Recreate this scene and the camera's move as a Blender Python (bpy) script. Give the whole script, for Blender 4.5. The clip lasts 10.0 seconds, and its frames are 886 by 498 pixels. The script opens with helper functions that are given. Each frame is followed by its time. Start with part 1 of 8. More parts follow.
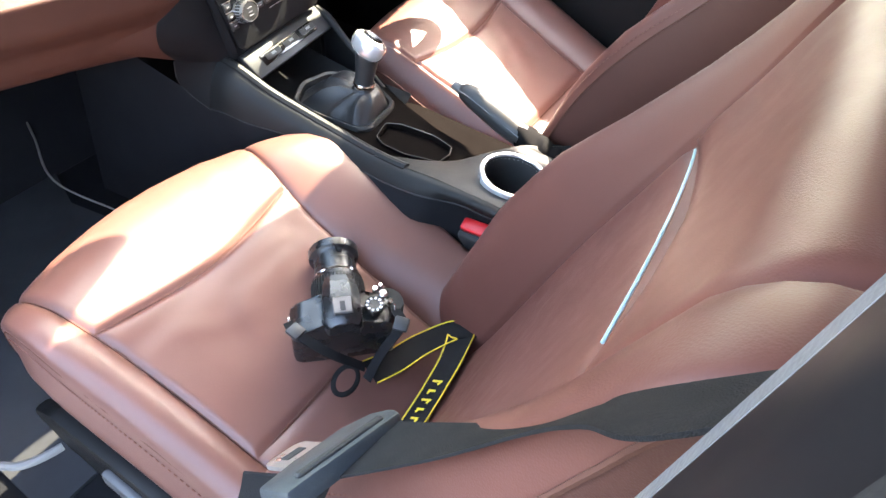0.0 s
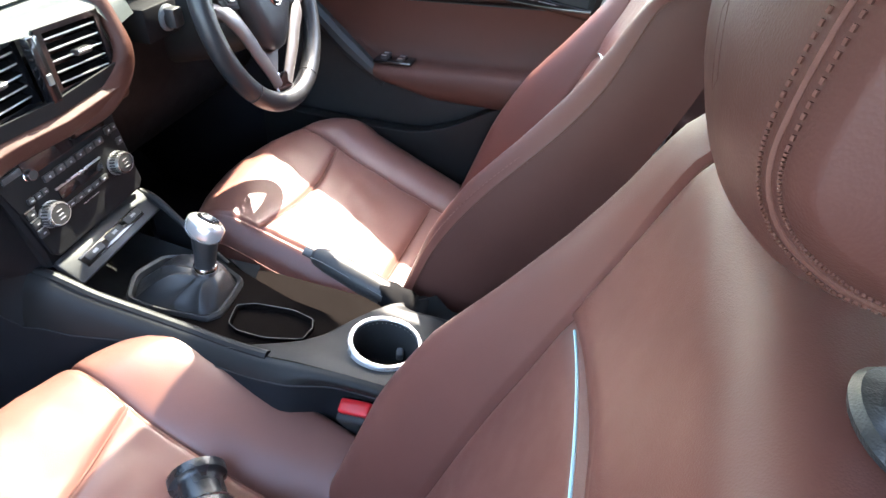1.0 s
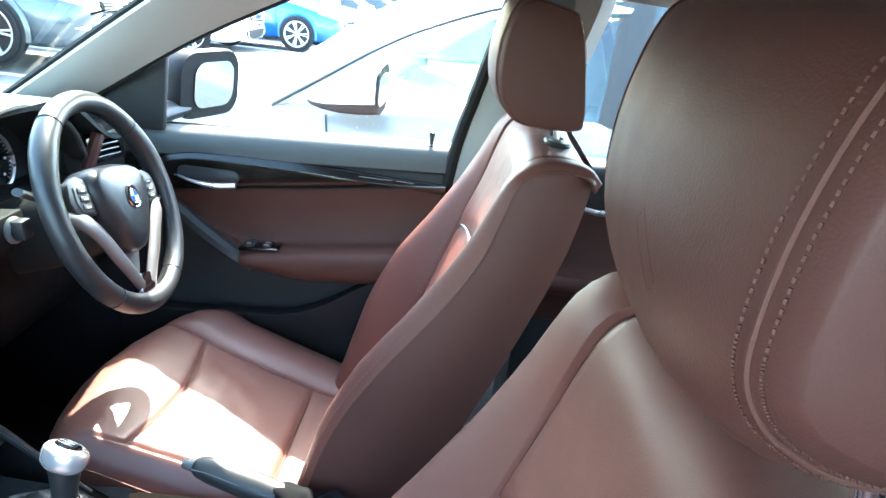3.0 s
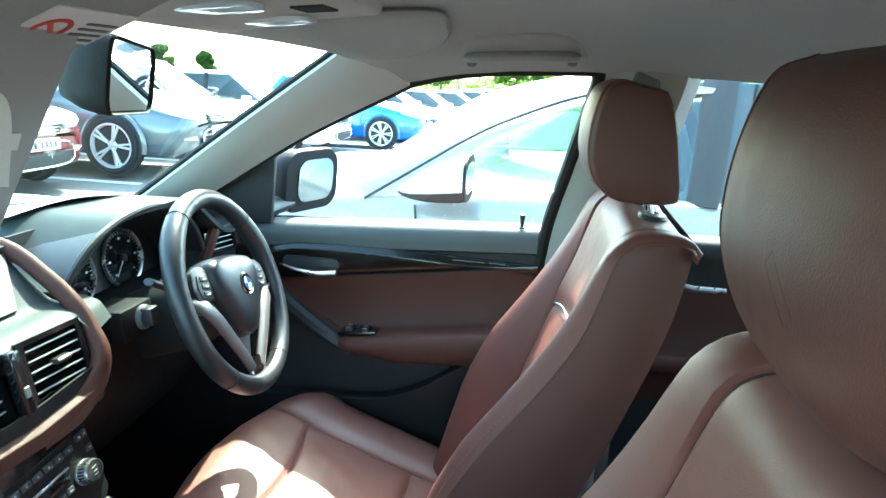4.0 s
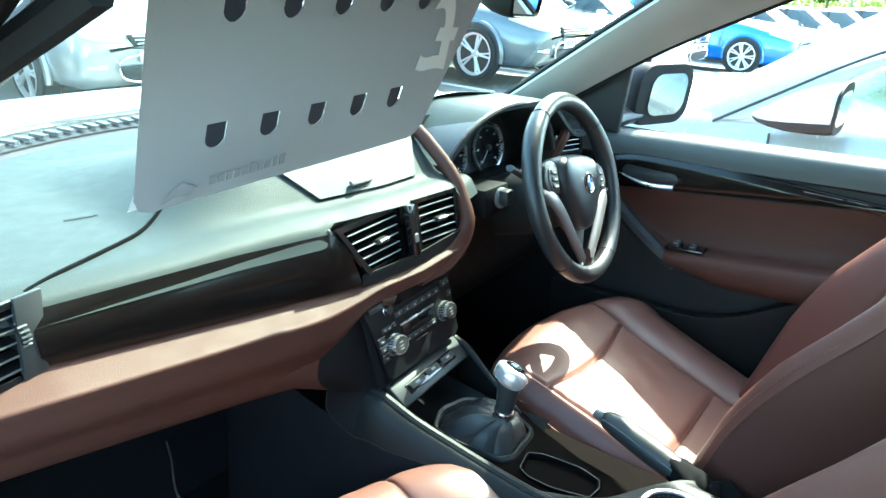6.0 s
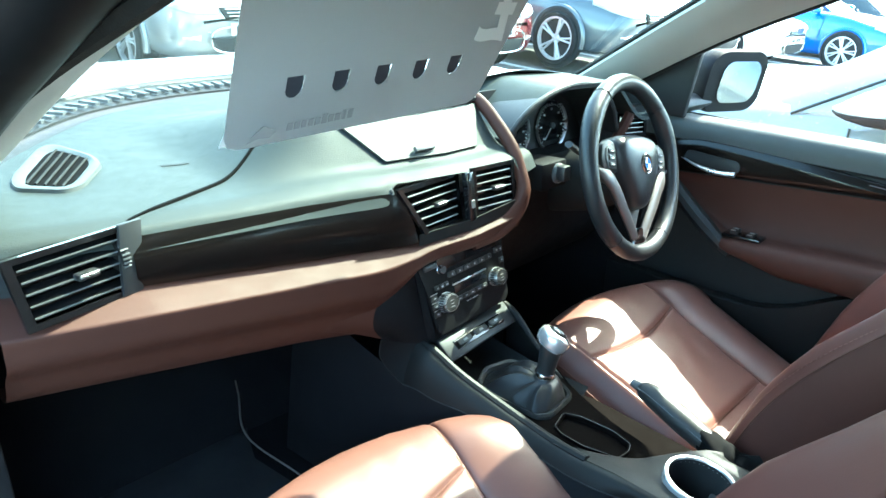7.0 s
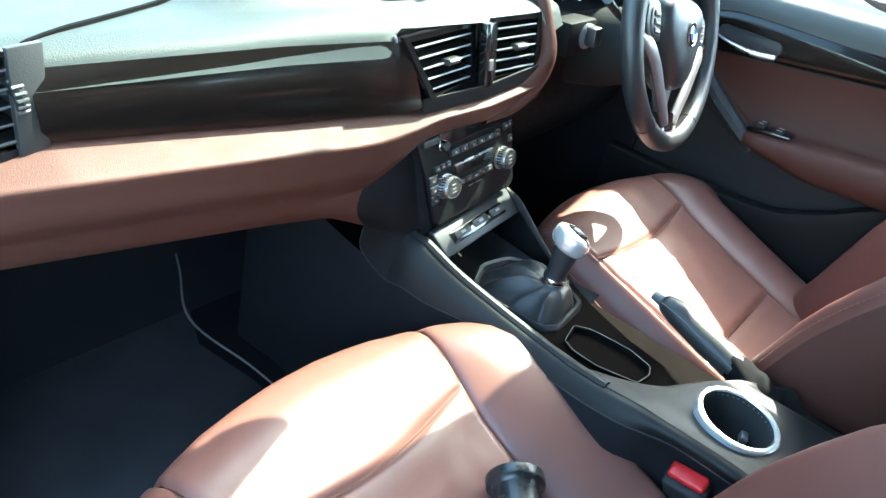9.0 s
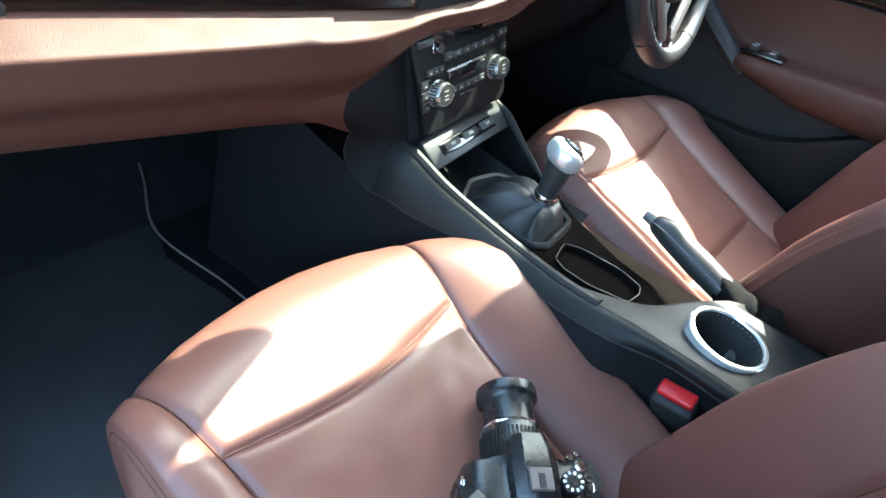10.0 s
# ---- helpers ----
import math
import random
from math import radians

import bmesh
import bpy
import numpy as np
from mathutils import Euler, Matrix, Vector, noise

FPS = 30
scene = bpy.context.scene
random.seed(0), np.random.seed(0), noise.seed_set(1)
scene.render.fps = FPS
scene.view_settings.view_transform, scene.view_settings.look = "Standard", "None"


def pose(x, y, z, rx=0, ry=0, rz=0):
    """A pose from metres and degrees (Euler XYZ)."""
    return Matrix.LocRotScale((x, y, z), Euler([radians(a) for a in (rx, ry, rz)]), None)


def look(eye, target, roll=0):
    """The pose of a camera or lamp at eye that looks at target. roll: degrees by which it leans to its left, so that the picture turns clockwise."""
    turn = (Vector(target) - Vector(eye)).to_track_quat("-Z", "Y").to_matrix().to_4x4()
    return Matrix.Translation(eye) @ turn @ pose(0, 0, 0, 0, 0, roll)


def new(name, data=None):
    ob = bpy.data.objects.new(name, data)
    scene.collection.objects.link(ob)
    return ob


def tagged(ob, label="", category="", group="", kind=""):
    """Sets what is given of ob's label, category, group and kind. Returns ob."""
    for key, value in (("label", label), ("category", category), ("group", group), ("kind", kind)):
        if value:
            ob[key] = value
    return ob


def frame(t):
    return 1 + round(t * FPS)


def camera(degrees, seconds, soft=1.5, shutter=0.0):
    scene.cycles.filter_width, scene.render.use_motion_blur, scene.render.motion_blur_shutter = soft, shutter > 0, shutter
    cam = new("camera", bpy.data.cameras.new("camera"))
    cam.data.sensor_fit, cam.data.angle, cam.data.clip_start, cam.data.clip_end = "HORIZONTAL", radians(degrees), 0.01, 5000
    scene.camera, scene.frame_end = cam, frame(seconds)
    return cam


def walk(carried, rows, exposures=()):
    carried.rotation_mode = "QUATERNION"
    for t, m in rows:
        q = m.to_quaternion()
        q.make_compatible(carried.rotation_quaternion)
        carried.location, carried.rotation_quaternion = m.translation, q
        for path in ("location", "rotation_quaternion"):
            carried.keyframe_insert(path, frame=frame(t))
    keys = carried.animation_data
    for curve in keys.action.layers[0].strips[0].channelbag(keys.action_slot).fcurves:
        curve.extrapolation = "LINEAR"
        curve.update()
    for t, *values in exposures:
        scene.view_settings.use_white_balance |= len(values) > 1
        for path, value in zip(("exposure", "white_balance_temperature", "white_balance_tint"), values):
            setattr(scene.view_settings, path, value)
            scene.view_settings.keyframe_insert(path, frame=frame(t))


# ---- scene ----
import functools

cam = camera(67.6, 10.0)
PATH = [
    (0, (-0.707, -0.15, 1.327), (0.508, 0.44, -0.148), 9.4),
    (0.5, (-0.649, -0.119, 1.322), (0.625, 0.237, -0.178), 12.9),
    (1, (-0.617, -0.099, 1.355), (0.94, 0.243, 0.148), 8.2),
    (1.5, (-0.612, -0.097, 1.358), (1.084, 0.136, 0.325), 8.1),
    (2, (-0.61, -0.093, 1.367), (1.164, 0.003, 0.448), 9.4),
    (3.3, (-0.619, -0.042, 1.37), (1.264, 0.011, 0.698), 5.1),
    (3.5, (-0.625, -0.032, 1.368), (1.279, 0.07, 0.766), 4.7),
    (4, (-0.644, -0.042, 1.362), (1.266, 0.262, 0.853), 2.5),
    (4.5, (-0.663, -0.041, 1.35), (1.191, 0.462, 0.792), 3.5),
    (5, (-0.686, -0.038, 1.346), (1.04, 0.714, 0.671), 3.5),
    (5.5, (-0.709, -0.041, 1.351), (0.902, 0.88, 0.605), 3.2),
    (6, (-0.745, -0.057, 1.356), (0.72, 1.064, 0.582), 2.7),
    (6.2, (-0.756, -0.069, 1.358), (0.653, 1.11, 0.568), 2.7),
    (7.3, (-0.794, -0.155, 1.354), (0.505, 1.109, 0.508), 4.8),
    (7.5, (-0.797, -0.172, 1.354), (0.491, 1.087, 0.484), 5.4),
    (8, (-0.775, -0.14, 1.327), (0.488, 1.043, 0.323), 7.3),
    (8.5, (-0.741, -0.027, 1.289), (0.564, 1.027, 0.201), 10.4),
    (9, (-0.705, 0.066, 1.264), (0.618, 1.031, 0.116), 12.0),
    (9.5, (-0.699, 0.105, 1.242), (0.639, 0.977, 0.038), 14.0),
    (10, (-0.712, 0.099, 1.216), (0.614, 0.865, -0.071), 17.2),
]
walk(cam, [(t, look(eye, target, roll)) for t, eye, target, roll in PATH],
     exposures=[(0, 4.88, 7900, 12), (1, 4.60, 7150, 12), (2, 4.52, 6600, 3), (3.3, 4.64, 6450, -4), (4.2, 4.12, 6350, -15), (6, 4.10, 6320, -16), (8, 4.32, 6380, -13), (9, 4.54, 6500, -7), (10, 4.42, 6650, -4)])

# ---- world, sun ----
SUN = Vector((1.0, 0.06, 1.15)).normalized()
world = bpy.data.worlds.new("sky")
scene.world = world
world.use_nodes = True
wn = world.node_tree.nodes
sky = wn.new("ShaderNodeTexSky")
sky.sky_type = 'NISHITA'
sky.sun_disc = False
sky.sun_elevation = math.asin(SUN.z)
sky.sun_rotation = math.atan2(SUN.x, SUN.y)
sky.air_density, sky.dust_density, sky.ozone_density = 1.0, 1.5, 1.0
world.node_tree.links.new(sky.outputs[0], wn["Background"].inputs[0])
wn["Background"].inputs[1].default_value = 0.15
sun_data = bpy.data.lights.new("sun", 'SUN')
sun_data.energy, sun_data.angle, sun_data.color = 2.0, radians(0.53), (1.0, 0.95, 0.88)
sun_ob = new("sun", sun_data)
sun_ob.matrix_world = look(SUN * 20, (0, 0, 0))


# ---- materials ----
def material(name, color, rough=0.5, metal=0.0, spec=0.5, scale=0.0, bump=0.0, vary=0.15, coat=0.0, fine=0.0, sheen=0.0, dirt=0.0):
    """Principled material: colour varied by noise at two scales, with a bump of a given grain (scale: cells per metre)."""
    m = bpy.data.materials.new(name)
    m.use_nodes = True
    nt = m.node_tree
    n, ln = nt.nodes, nt.links
    p = n["Principled BSDF"]
    p.inputs["Roughness"].default_value = rough
    p.inputs["Metallic"].default_value = metal
    p.inputs["Specular IOR Level"].default_value = spec
    p.inputs["Coat Weight"].default_value = coat
    p.inputs["Coat Roughness"].default_value = 0.05
    p.inputs["Sheen Weight"].default_value = sheen
    tc = n.new("ShaderNodeTexCoord")
    big = n.new("ShaderNodeTexNoise")
    big.inputs["Scale"].default_value = 9.0
    big.inputs["Detail"].default_value = 5.0
    ln.new(tc.outputs["Object"], big.inputs["Vector"])
    ramp = n.new("ShaderNodeMix")
    ramp.data_type = 'RGBA'
    ramp.inputs[6].default_value = (*[c * (1 - vary) for c in color], 1)
    ramp.inputs[7].default_value = (*[min(1, c * (1 + vary)) for c in color], 1)
    ln.new(big.outputs["Fac"], ramp.inputs[0])
    ln.new(ramp.outputs[2], p.inputs["Base Color"])
    rr = n.new("ShaderNodeMapRange")
    rr.inputs["To Min"].default_value = max(0.02, rough * 0.82)
    rr.inputs["To Max"].default_value = min(1, rough * 1.18)
    med = n.new("ShaderNodeTexNoise")
    med.inputs["Scale"].default_value = 45.0
    med.inputs["Detail"].default_value = 4.0
    ln.new(tc.outputs["Object"], med.inputs["Vector"])
    ln.new(med.outputs["Fac"], rr.inputs["Value"])
    ln.new(rr.outputs["Result"], p.inputs["Roughness"])
    if bump:
        vor = n.new("ShaderNodeTexVoronoi")
        vor.inputs["Scale"].default_value = scale
        ln.new(tc.outputs["Object"], vor.inputs["Vector"])
        b = n.new("ShaderNodeBump")
        b.inputs["Strength"].default_value = bump
        b.inputs["Distance"].default_value = 0.0006
        ln.new(vor.outputs["Distance"], b.inputs["Height"])
        last = b
        if fine:
            wr = n.new("ShaderNodeTexNoise")
            wr.inputs["Scale"].default_value = 150.0
            wr.inputs["Detail"].default_value = 6.0
            wr.inputs["Distortion"].default_value = 1.2
            ln.new(tc.outputs["Object"], wr.inputs["Vector"])
            b2 = n.new("ShaderNodeBump")
            b2.inputs["Strength"].default_value = fine
            b2.inputs["Distance"].default_value = 0.0015
            ln.new(wr.outputs["Fac"], b2.inputs["Height"])
            ln.new(b.outputs[0], b2.inputs["Normal"])
            last = b2
        ln.new(last.outputs[0], p.inputs["Normal"])
    return m


def glass_material(name, tint, gloss=1.0):
    m = bpy.data.materials.new(name)
    m.use_nodes = True
    nt = m.node_tree
    n, ln = nt.nodes, nt.links
    n.remove(n["Principled BSDF"])
    t = n.new("ShaderNodeBsdfTransparent")
    t.inputs[0].default_value = (*tint, 1)
    g = n.new("ShaderNodeBsdfGlossy")
    g.inputs["Roughness"].default_value = 0.01
    f = n.new("ShaderNodeLayerWeight")
    f.inputs[0].default_value = 0.5
    pw = n.new("ShaderNodeMath")
    pw.operation = 'POWER'
    pw.inputs[1].default_value = 5.0
    ln.new(f.outputs["Facing"], pw.inputs[0])
    k = n.new("ShaderNodeMath")
    k.operation = 'MULTIPLY_ADD'
    k.inputs[1].default_value = 0.5 * gloss
    k.inputs[2].default_value = 0.045 * gloss
    mix = n.new("ShaderNodeMixShader")
    ln.new(pw.outputs[0], k.inputs[0])
    ln.new(k.outputs[0], mix.inputs[0])
    ln.new(t.outputs[0], mix.inputs[1])
    ln.new(g.outputs[0], mix.inputs[2])
    ln.new(mix.outputs[0], n["Material Output"].inputs[0])
    return m


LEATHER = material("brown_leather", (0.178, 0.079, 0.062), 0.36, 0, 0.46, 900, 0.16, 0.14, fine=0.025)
# cushion leather again, its colour dimmed to stand for shade on the backrests
SHADED_BACK = material("shaded_back_leather", (0.128, 0.047, 0.0365), 0.46, 0, 0.26, 900, 0.16, 0.14, fine=0.025)
# same leather darker still: the headrests' shade is put into the colour
SHADED_HEAD = material("shaded_head_leather", (0.084, 0.032, 0.025), 0.50, 0, 0.28, 900, 0.16, 0.12, fine=0.025)
LEATHER_SIDE = material("brown_vinyl", (0.090, 0.036, 0.028), 0.52, 0, 0.28, 1100, 0.30, 0.10)
DOOR_LEATHER = material("door_leather", (0.076, 0.030, 0.0220), 0.54, 0, 0.22, 1000, 0.30, 0.10)
SEAM = material("seam_thread", (0.105, 0.042, 0.030), 0.7, 0, 0.3, 1500, 0.2, 0.1)
PIPING = material("pale_piping", (0.34, 0.56, 0.62), 0.35, 0, 0.5, 1500, 0.1, 0.05)
STITCH = material("tan_thread", (0.18, 0.078, 0.058), 0.7, 0, 0.3, 1500, 0.2, 0.1)
DASH = material("soft_dash_plastic", (0.036, 0.044, 0.043), 0.55, 0, 0.22, 640, 0.40, 0.08)
BLACK = material("black_plastic", (0.028, 0.029, 0.030), 0.42, 0, 0.5, 900, 0.25, 0.15)
MATT = material("matt_black_plastic", (0.021, 0.022, 0.023), 0.66, 0, 0.4, 700, 0.3, 0.15)
CONSOLE = material("console_plastic", (0.0125, 0.0128, 0.0132), 0.48, 0, 0.25, 900, 0.25, 0.12)
GLOSS = material("gloss_black", (0.008, 0.008, 0.009), 0.12, 0, 0.5, vary=0.1, coat=0.5)
RUBBER = material("rubber", (0.012, 0.012, 0.012), 0.7, 0, 0.3, 500, 0.3, 0.2)
SATIN = material("satin_silver", (0.55, 0.55, 0.55), 0.28, 0.9, 0.5, vary=0.05)
CHROME = material("chrome", (0.82, 0.82, 0.83), 0.08, 1.0, 0.5, vary=0.03)
GREYPL = material("grey_plastic", (0.10, 0.104, 0.107), 0.5, 0, 0.5, 800, 0.2, 0.08)
LINER = material("headliner_cloth", (0.30, 0.295, 0.28), 0.95, 0, 0.2, 1400, 0.5, 0.06, sheen=0.2)
PILLAR = material("pillar_trim", (0.48, 0.48, 0.465), 0.75, 0, 0.3, 1000, 0.3, 0.05)
WHEELSKIN = material("wheel_leather", (0.022, 0.023, 0.025), 0.33, 0, 0.6, 1000, 0.25, 0.12)
PILLARBLACK = material("pillar_black", (0.007, 0.007, 0.008), 0.42, 0, 0.14, vary=0.2)
LIDSKIN = material("pale_lid_plastic", (0.062, 0.068, 0.066), 0.45, 0, 0.4, 500, 0.3, 0.06)
DARKTRIM = material("dark_trim_plastic", (0.0085, 0.0085, 0.0095), 0.6, 0, 0.15, 900, 0.3, 0.15)
LEDGE = material("smoked_silver", (0.030, 0.031, 0.033), 0.42, 0.2, 0.4, vary=0.06)
PANEL = material("dark_panel", (0.0050, 0.0038, 0.0034), 0.85, 0, 0.02, vary=0.25)
MARK = material("dim_print", (0.36, 0.36, 0.37), 0.5, 0, 0.3, vary=0.03)
# darker than CARPET: the shade of the footwell is put into this colour
SHADED_CARPET = material("shaded_carpet", (0.016, 0.016, 0.018), 1.0, 0, 0.05, 900, 0.6, 0.3)
CARPET = material("carpet", (0.046, 0.046, 0.050), 1.0, 0, 0.1, 900, 0.9, 0.4)
MATEDGE = material("mat_edge", (0.22, 0.21, 0.20), 0.8, 0, 0.3, 1200, 0.3, 0.1)
CARD = material("white_card", (0.43, 0.43, 0.44), 0.55, 0, 0.4, vary=0.02)
card_nodes = CARD.node_tree.nodes
card_glow = card_nodes.new("ShaderNodeBsdfTranslucent")
card_glow.inputs[0].default_value = (0.5, 0.5, 0.5, 1)
card_mix = card_nodes.new("ShaderNodeMixShader")
card_mix.inputs[0].default_value = 0.22
CARD.node_tree.links.new(card_nodes["Principled BSDF"].outputs[0], card_mix.inputs[1])
CARD.node_tree.links.new(card_glow.outputs[0], card_mix.inputs[2])
CARD.node_tree.links.new(card_mix.outputs[0], card_nodes["Material Output"].inputs[0])
CARDPRINT = material("card_print", (0.30, 0.30, 0.31), 0.6, 0, 0.4, vary=0.03)
PAPER = material("white_paper", (0.80, 0.80, 0.80), 0.7, 0, 0.3, vary=0.02)
RED = material("red_plastic", (0.62, 0.02, 0.025), 0.35, 0, 0.5, vary=0.06)
YELLOW = material("yellow_thread", (0.75, 0.56, 0.05), 0.6, 0, 0.4, vary=0.08)
WEBBING = material("black_webbing", (0.012, 0.012, 0.013), 0.85, 0, 0.15, 1300, 0.6, 0.15)
WHITEPR = material("white_print", (0.75, 0.75, 0.75), 0.5, 0, 0.4, vary=0.02)
REDPR = material("red_print", (0.55, 0.05, 0.04), 0.5, 0, 0.4, vary=0.05)
BLUE = material("blue_enamel", (0.03, 0.16, 0.50), 0.2, 0, 0.5, vary=0.03)
MIRROR = material("mirror_glass", (0.90, 0.91, 0.92), 0.015, 1.0, vary=0.01)
SCREEN = material("dark_display", (0.012, 0.013, 0.014), 0.08, 0, 0.5, vary=0.1)
GLASS = glass_material("clear_glass", (0.93, 0.97, 0.95))
SCREENGLASS = glass_material("laminated_glass", (0.66, 0.72, 0.69))
TINTED = glass_material("tinted_glass", (0.45, 0.55, 0.54), 1.3)
SEEGLASS = glass_material("pale_car_glass", (0.62, 0.74, 0.72), 1.6)
CARGLASS = material("car_window", (0.045, 0.058, 0.062), 0.08, 0, 0.45, vary=0.2)
TYRE = material("tyre", (0.018, 0.018, 0.019), 0.8, 0, 0.3, 200, 0.4, 0.2)
ALLOY = material("alloy", (0.60, 0.60, 0.61), 0.35, 0.35, vary=0.05)
# near-black that stands for shade inside the dash groove and the grille
RECESS_SHADE = material("recess_shade", (0.003, 0.003, 0.003), 0.9, 0, 0.05, vary=0.1)
SPOKE = material("satin_spoke", (0.17, 0.155, 0.15), 0.40, 0.5, 0.5, vary=0.05)
DOORCAP = material("door_cap_plastic", (0.078, 0.086, 0.086), 0.5, 0, 0.3, 640, 0.35, 0.08)
BRIGHT = material("bright_silver", (0.86, 0.86, 0.86), 0.22, 0.7, 0.6, vary=0.03)
LAMP = material("lamp_glass", (0.72, 0.76, 0.80), 0.08, 0.3, 0.8, vary=0.08)


def wood_material():
    m = material("dark_gloss_wood", (0.030, 0.016, 0.010), 0.22, 0, 0.4, vary=0.3, coat=0.15)
    n, ln = m.node_tree.nodes, m.node_tree.links
    tc = n.new("ShaderNodeTexCoord")
    mp = n.new("ShaderNodeMapping")
    mp.inputs["Scale"].default_value = (1.2, 30, 40)
    w = n.new("ShaderNodeTexNoise")
    w.inputs["Scale"].default_value = 6
    w.inputs["Detail"].default_value = 8
    ln.new(tc.outputs["Object"], mp.inputs[0])
    ln.new(mp.outputs[0], w.inputs["Vector"])
    r = n.new("ShaderNodeValToRGB")
    r.color_ramp.elements[0].position, r.color_ramp.elements[1].position = 0.35, 0.72
    r.color_ramp.elements[0].color = (0.0055, 0.0045, 0.004, 1)
    r.color_ramp.elements[1].color = (0.0105, 0.0075, 0.006, 1)
    ln.new(w.outputs["Fac"], r.inputs[0])
    ln.new(r.outputs[0], n["Principled BSDF"].inputs["Base Color"])
    return m


WOOD = wood_material()


def tarmac_material():
    m = material("tarmac", (0.19, 0.185, 0.175), 0.9, 0, 0.3, 160, 0.8, 0.25)
    return m


TARMAC = tarmac_material()


# ---- mesh helpers ----
def obj(name, bm, mat, parent=None, label="", sharp=35):
    me = bpy.data.meshes.new(name)
    bmesh.ops.recalc_face_normals(bm, faces=bm.faces)
    for f in bm.faces:
        f.smooth = True
    lim = radians(sharp)
    for e in bm.edges:
        if len(e.link_faces) == 2 and e.calc_face_angle(0) > lim:
            e.smooth = False
    bm.to_mesh(me)
    bm.free()
    me.materials.append(mat)
    ob = new(name, me)
    if parent:
        ob.parent = parent
    if label:
        ob["label"] = label
    return ob


def part(name, bm, mat, parent, label="", sharp=35):
    return obj(name, bm, mat, parent, label, sharp)


def thing(name, label, category, at=(0, 0, 0), group="", kind=""):
    e = new(name)
    e.empty_display_size = 0.05
    e.location = at
    return tagged(e, label, category, group, kind)


def single(name, bm, mat, label, category, group="", kind="", sharp=35):
    return tagged(obj(name, bm, mat, None, "", sharp), label, category, group, kind)


def box(bm, size, at=(0, 0, 0), rot=(0, 0, 0), bevel=0.0, seg=2, m=None):
    mm = pose(*at, *rot) @ Matrix.Diagonal((*size, 1))
    if m is not None:
        mm = m @ mm
    r = bmesh.ops.create_cube(bm, size=1, matrix=mm)
    if bevel:
        vs = set(r["verts"])
        es = [e for e in bm.edges if e.verts[0] in vs and e.verts[1] in vs]
        bmesh.ops.bevel(bm, geom=es, offset=bevel, segments=seg, affect='EDGES', profile=0.5)
    return bm


def grid(bm, f, nu, nv, close_u=False, close_v=False):
    """Quads over f(a, b), a and b from 0 to 1."""
    ru = nu if close_u else nu + 1
    rv = nv if close_v else nv + 1
    vs = [[bm.verts.new(f(i / nu, j / nv)) for j in range(rv)] for i in range(ru)]
    for i in range(nu):
        for j in range(nv):
            q = (vs[i][j], vs[(i + 1) % ru][j], vs[(i + 1) % ru][(j + 1) % rv], vs[i][(j + 1) % rv])
            if len(set(q)) == 4:
                bm.faces.new(q)
    return vs


def ease(a):
    """Bunches samples towards both ends."""
    return 0.5 - 0.5 * math.cos(math.pi * a)


def spline(pts, t):
    """Catmull-Rom through pts, t from 0 to 1."""
    n = len(pts) - 1
    s = min(max(t, 0.0), 1.0) * n
    i = min(int(s), n - 1)
    u = s - i
    p1, p2 = pts[i], pts[i + 1]
    p0 = pts[i - 1] if i else [2 * a - b for a, b in zip(p1, p2)]
    p3 = pts[i + 2] if i + 2 <= n else [2 * b - a for a, b in zip(p1, p2)]
    return [0.5 * (2 * b + (c - a) * u + (2 * a - 5 * b + 4 * c - d) * u * u + (3 * b - a - 3 * c + d) * u ** 3)
            for a, b, c, d in zip(p0, p1, p2, p3)]


def soft_table(tab, x, w=0.09):
    """lerp_table with its corners rounded over w."""
    return sum(lerp_table(tab, x + w * k / 4) for k in range(-4, 5)) / 9


def lerp_table(tab, x):
    if x <= tab[0][0]:
        return tab[0][1]
    for (a, va), (b, vb) in zip(tab, tab[1:]):
        if x <= b:
            return va + (vb - va) * (x - a) / (b - a)
    return tab[-1][1]


def tube(bm, pts, r, n=8, closed=False, flat=1.0, cap=True):
    """A tube along points; r a number or a list; flat squeezes the section along the second axis."""
    pts = [Vector(p) for p in pts]
    k = len(pts)
    rings = []
    up = Vector((0, 0, 1))
    prev = None
    for i, p in enumerate(pts):
        a = pts[(i - 1) % k] if (closed or i) else p
        b = pts[(i + 1) % k] if (closed or i < k - 1) else p
        d = (b - a).normalized()
        if prev is None:
            ref = up if abs(d.dot(up)) < 0.95 else Vector((1, 0, 0))
            s = d.cross(ref).normalized()
        else:
            s = (prev - d * prev.dot(d)).normalized()
        prev = s
        w = d.cross(s)
        rad = r[i] if isinstance(r, (list, tuple)) else r
        rings.append([bm.verts.new(p + (s * math.cos(2 * math.pi * j / n) + w * flat * math.sin(2 * math.pi * j / n)) * rad) for j in range(n)])
    for i in range(k if closed else k - 1):
        A, B = rings[i], rings[(i + 1) % k]
        for j in range(n):
            bm.faces.new((A[j], A[(j + 1) % n], B[(j + 1) % n], B[j]))
    if cap and not closed:
        bm.faces.new(rings[0])
        bm.faces.new(rings[-1])
    return bm


def lathe(bm, prof, n=24, m=None, cap=True):
    """Turns (radius, height) points about z."""
    m = m or Matrix()
    rings = [[bm.verts.new(m @ Vector((r * math.cos(2 * math.pi * j / n), r * math.sin(2 * math.pi * j / n), h))) for j in range(n)] for r, h in prof]
    for A, B in zip(rings, rings[1:]):
        for j in range(n):
            bm.faces.new((A[j], A[(j + 1) % n], B[(j + 1) % n], B[j]))
    if cap:
        bm.faces.new(rings[0])
        bm.faces.new(rings[-1])
    return bm


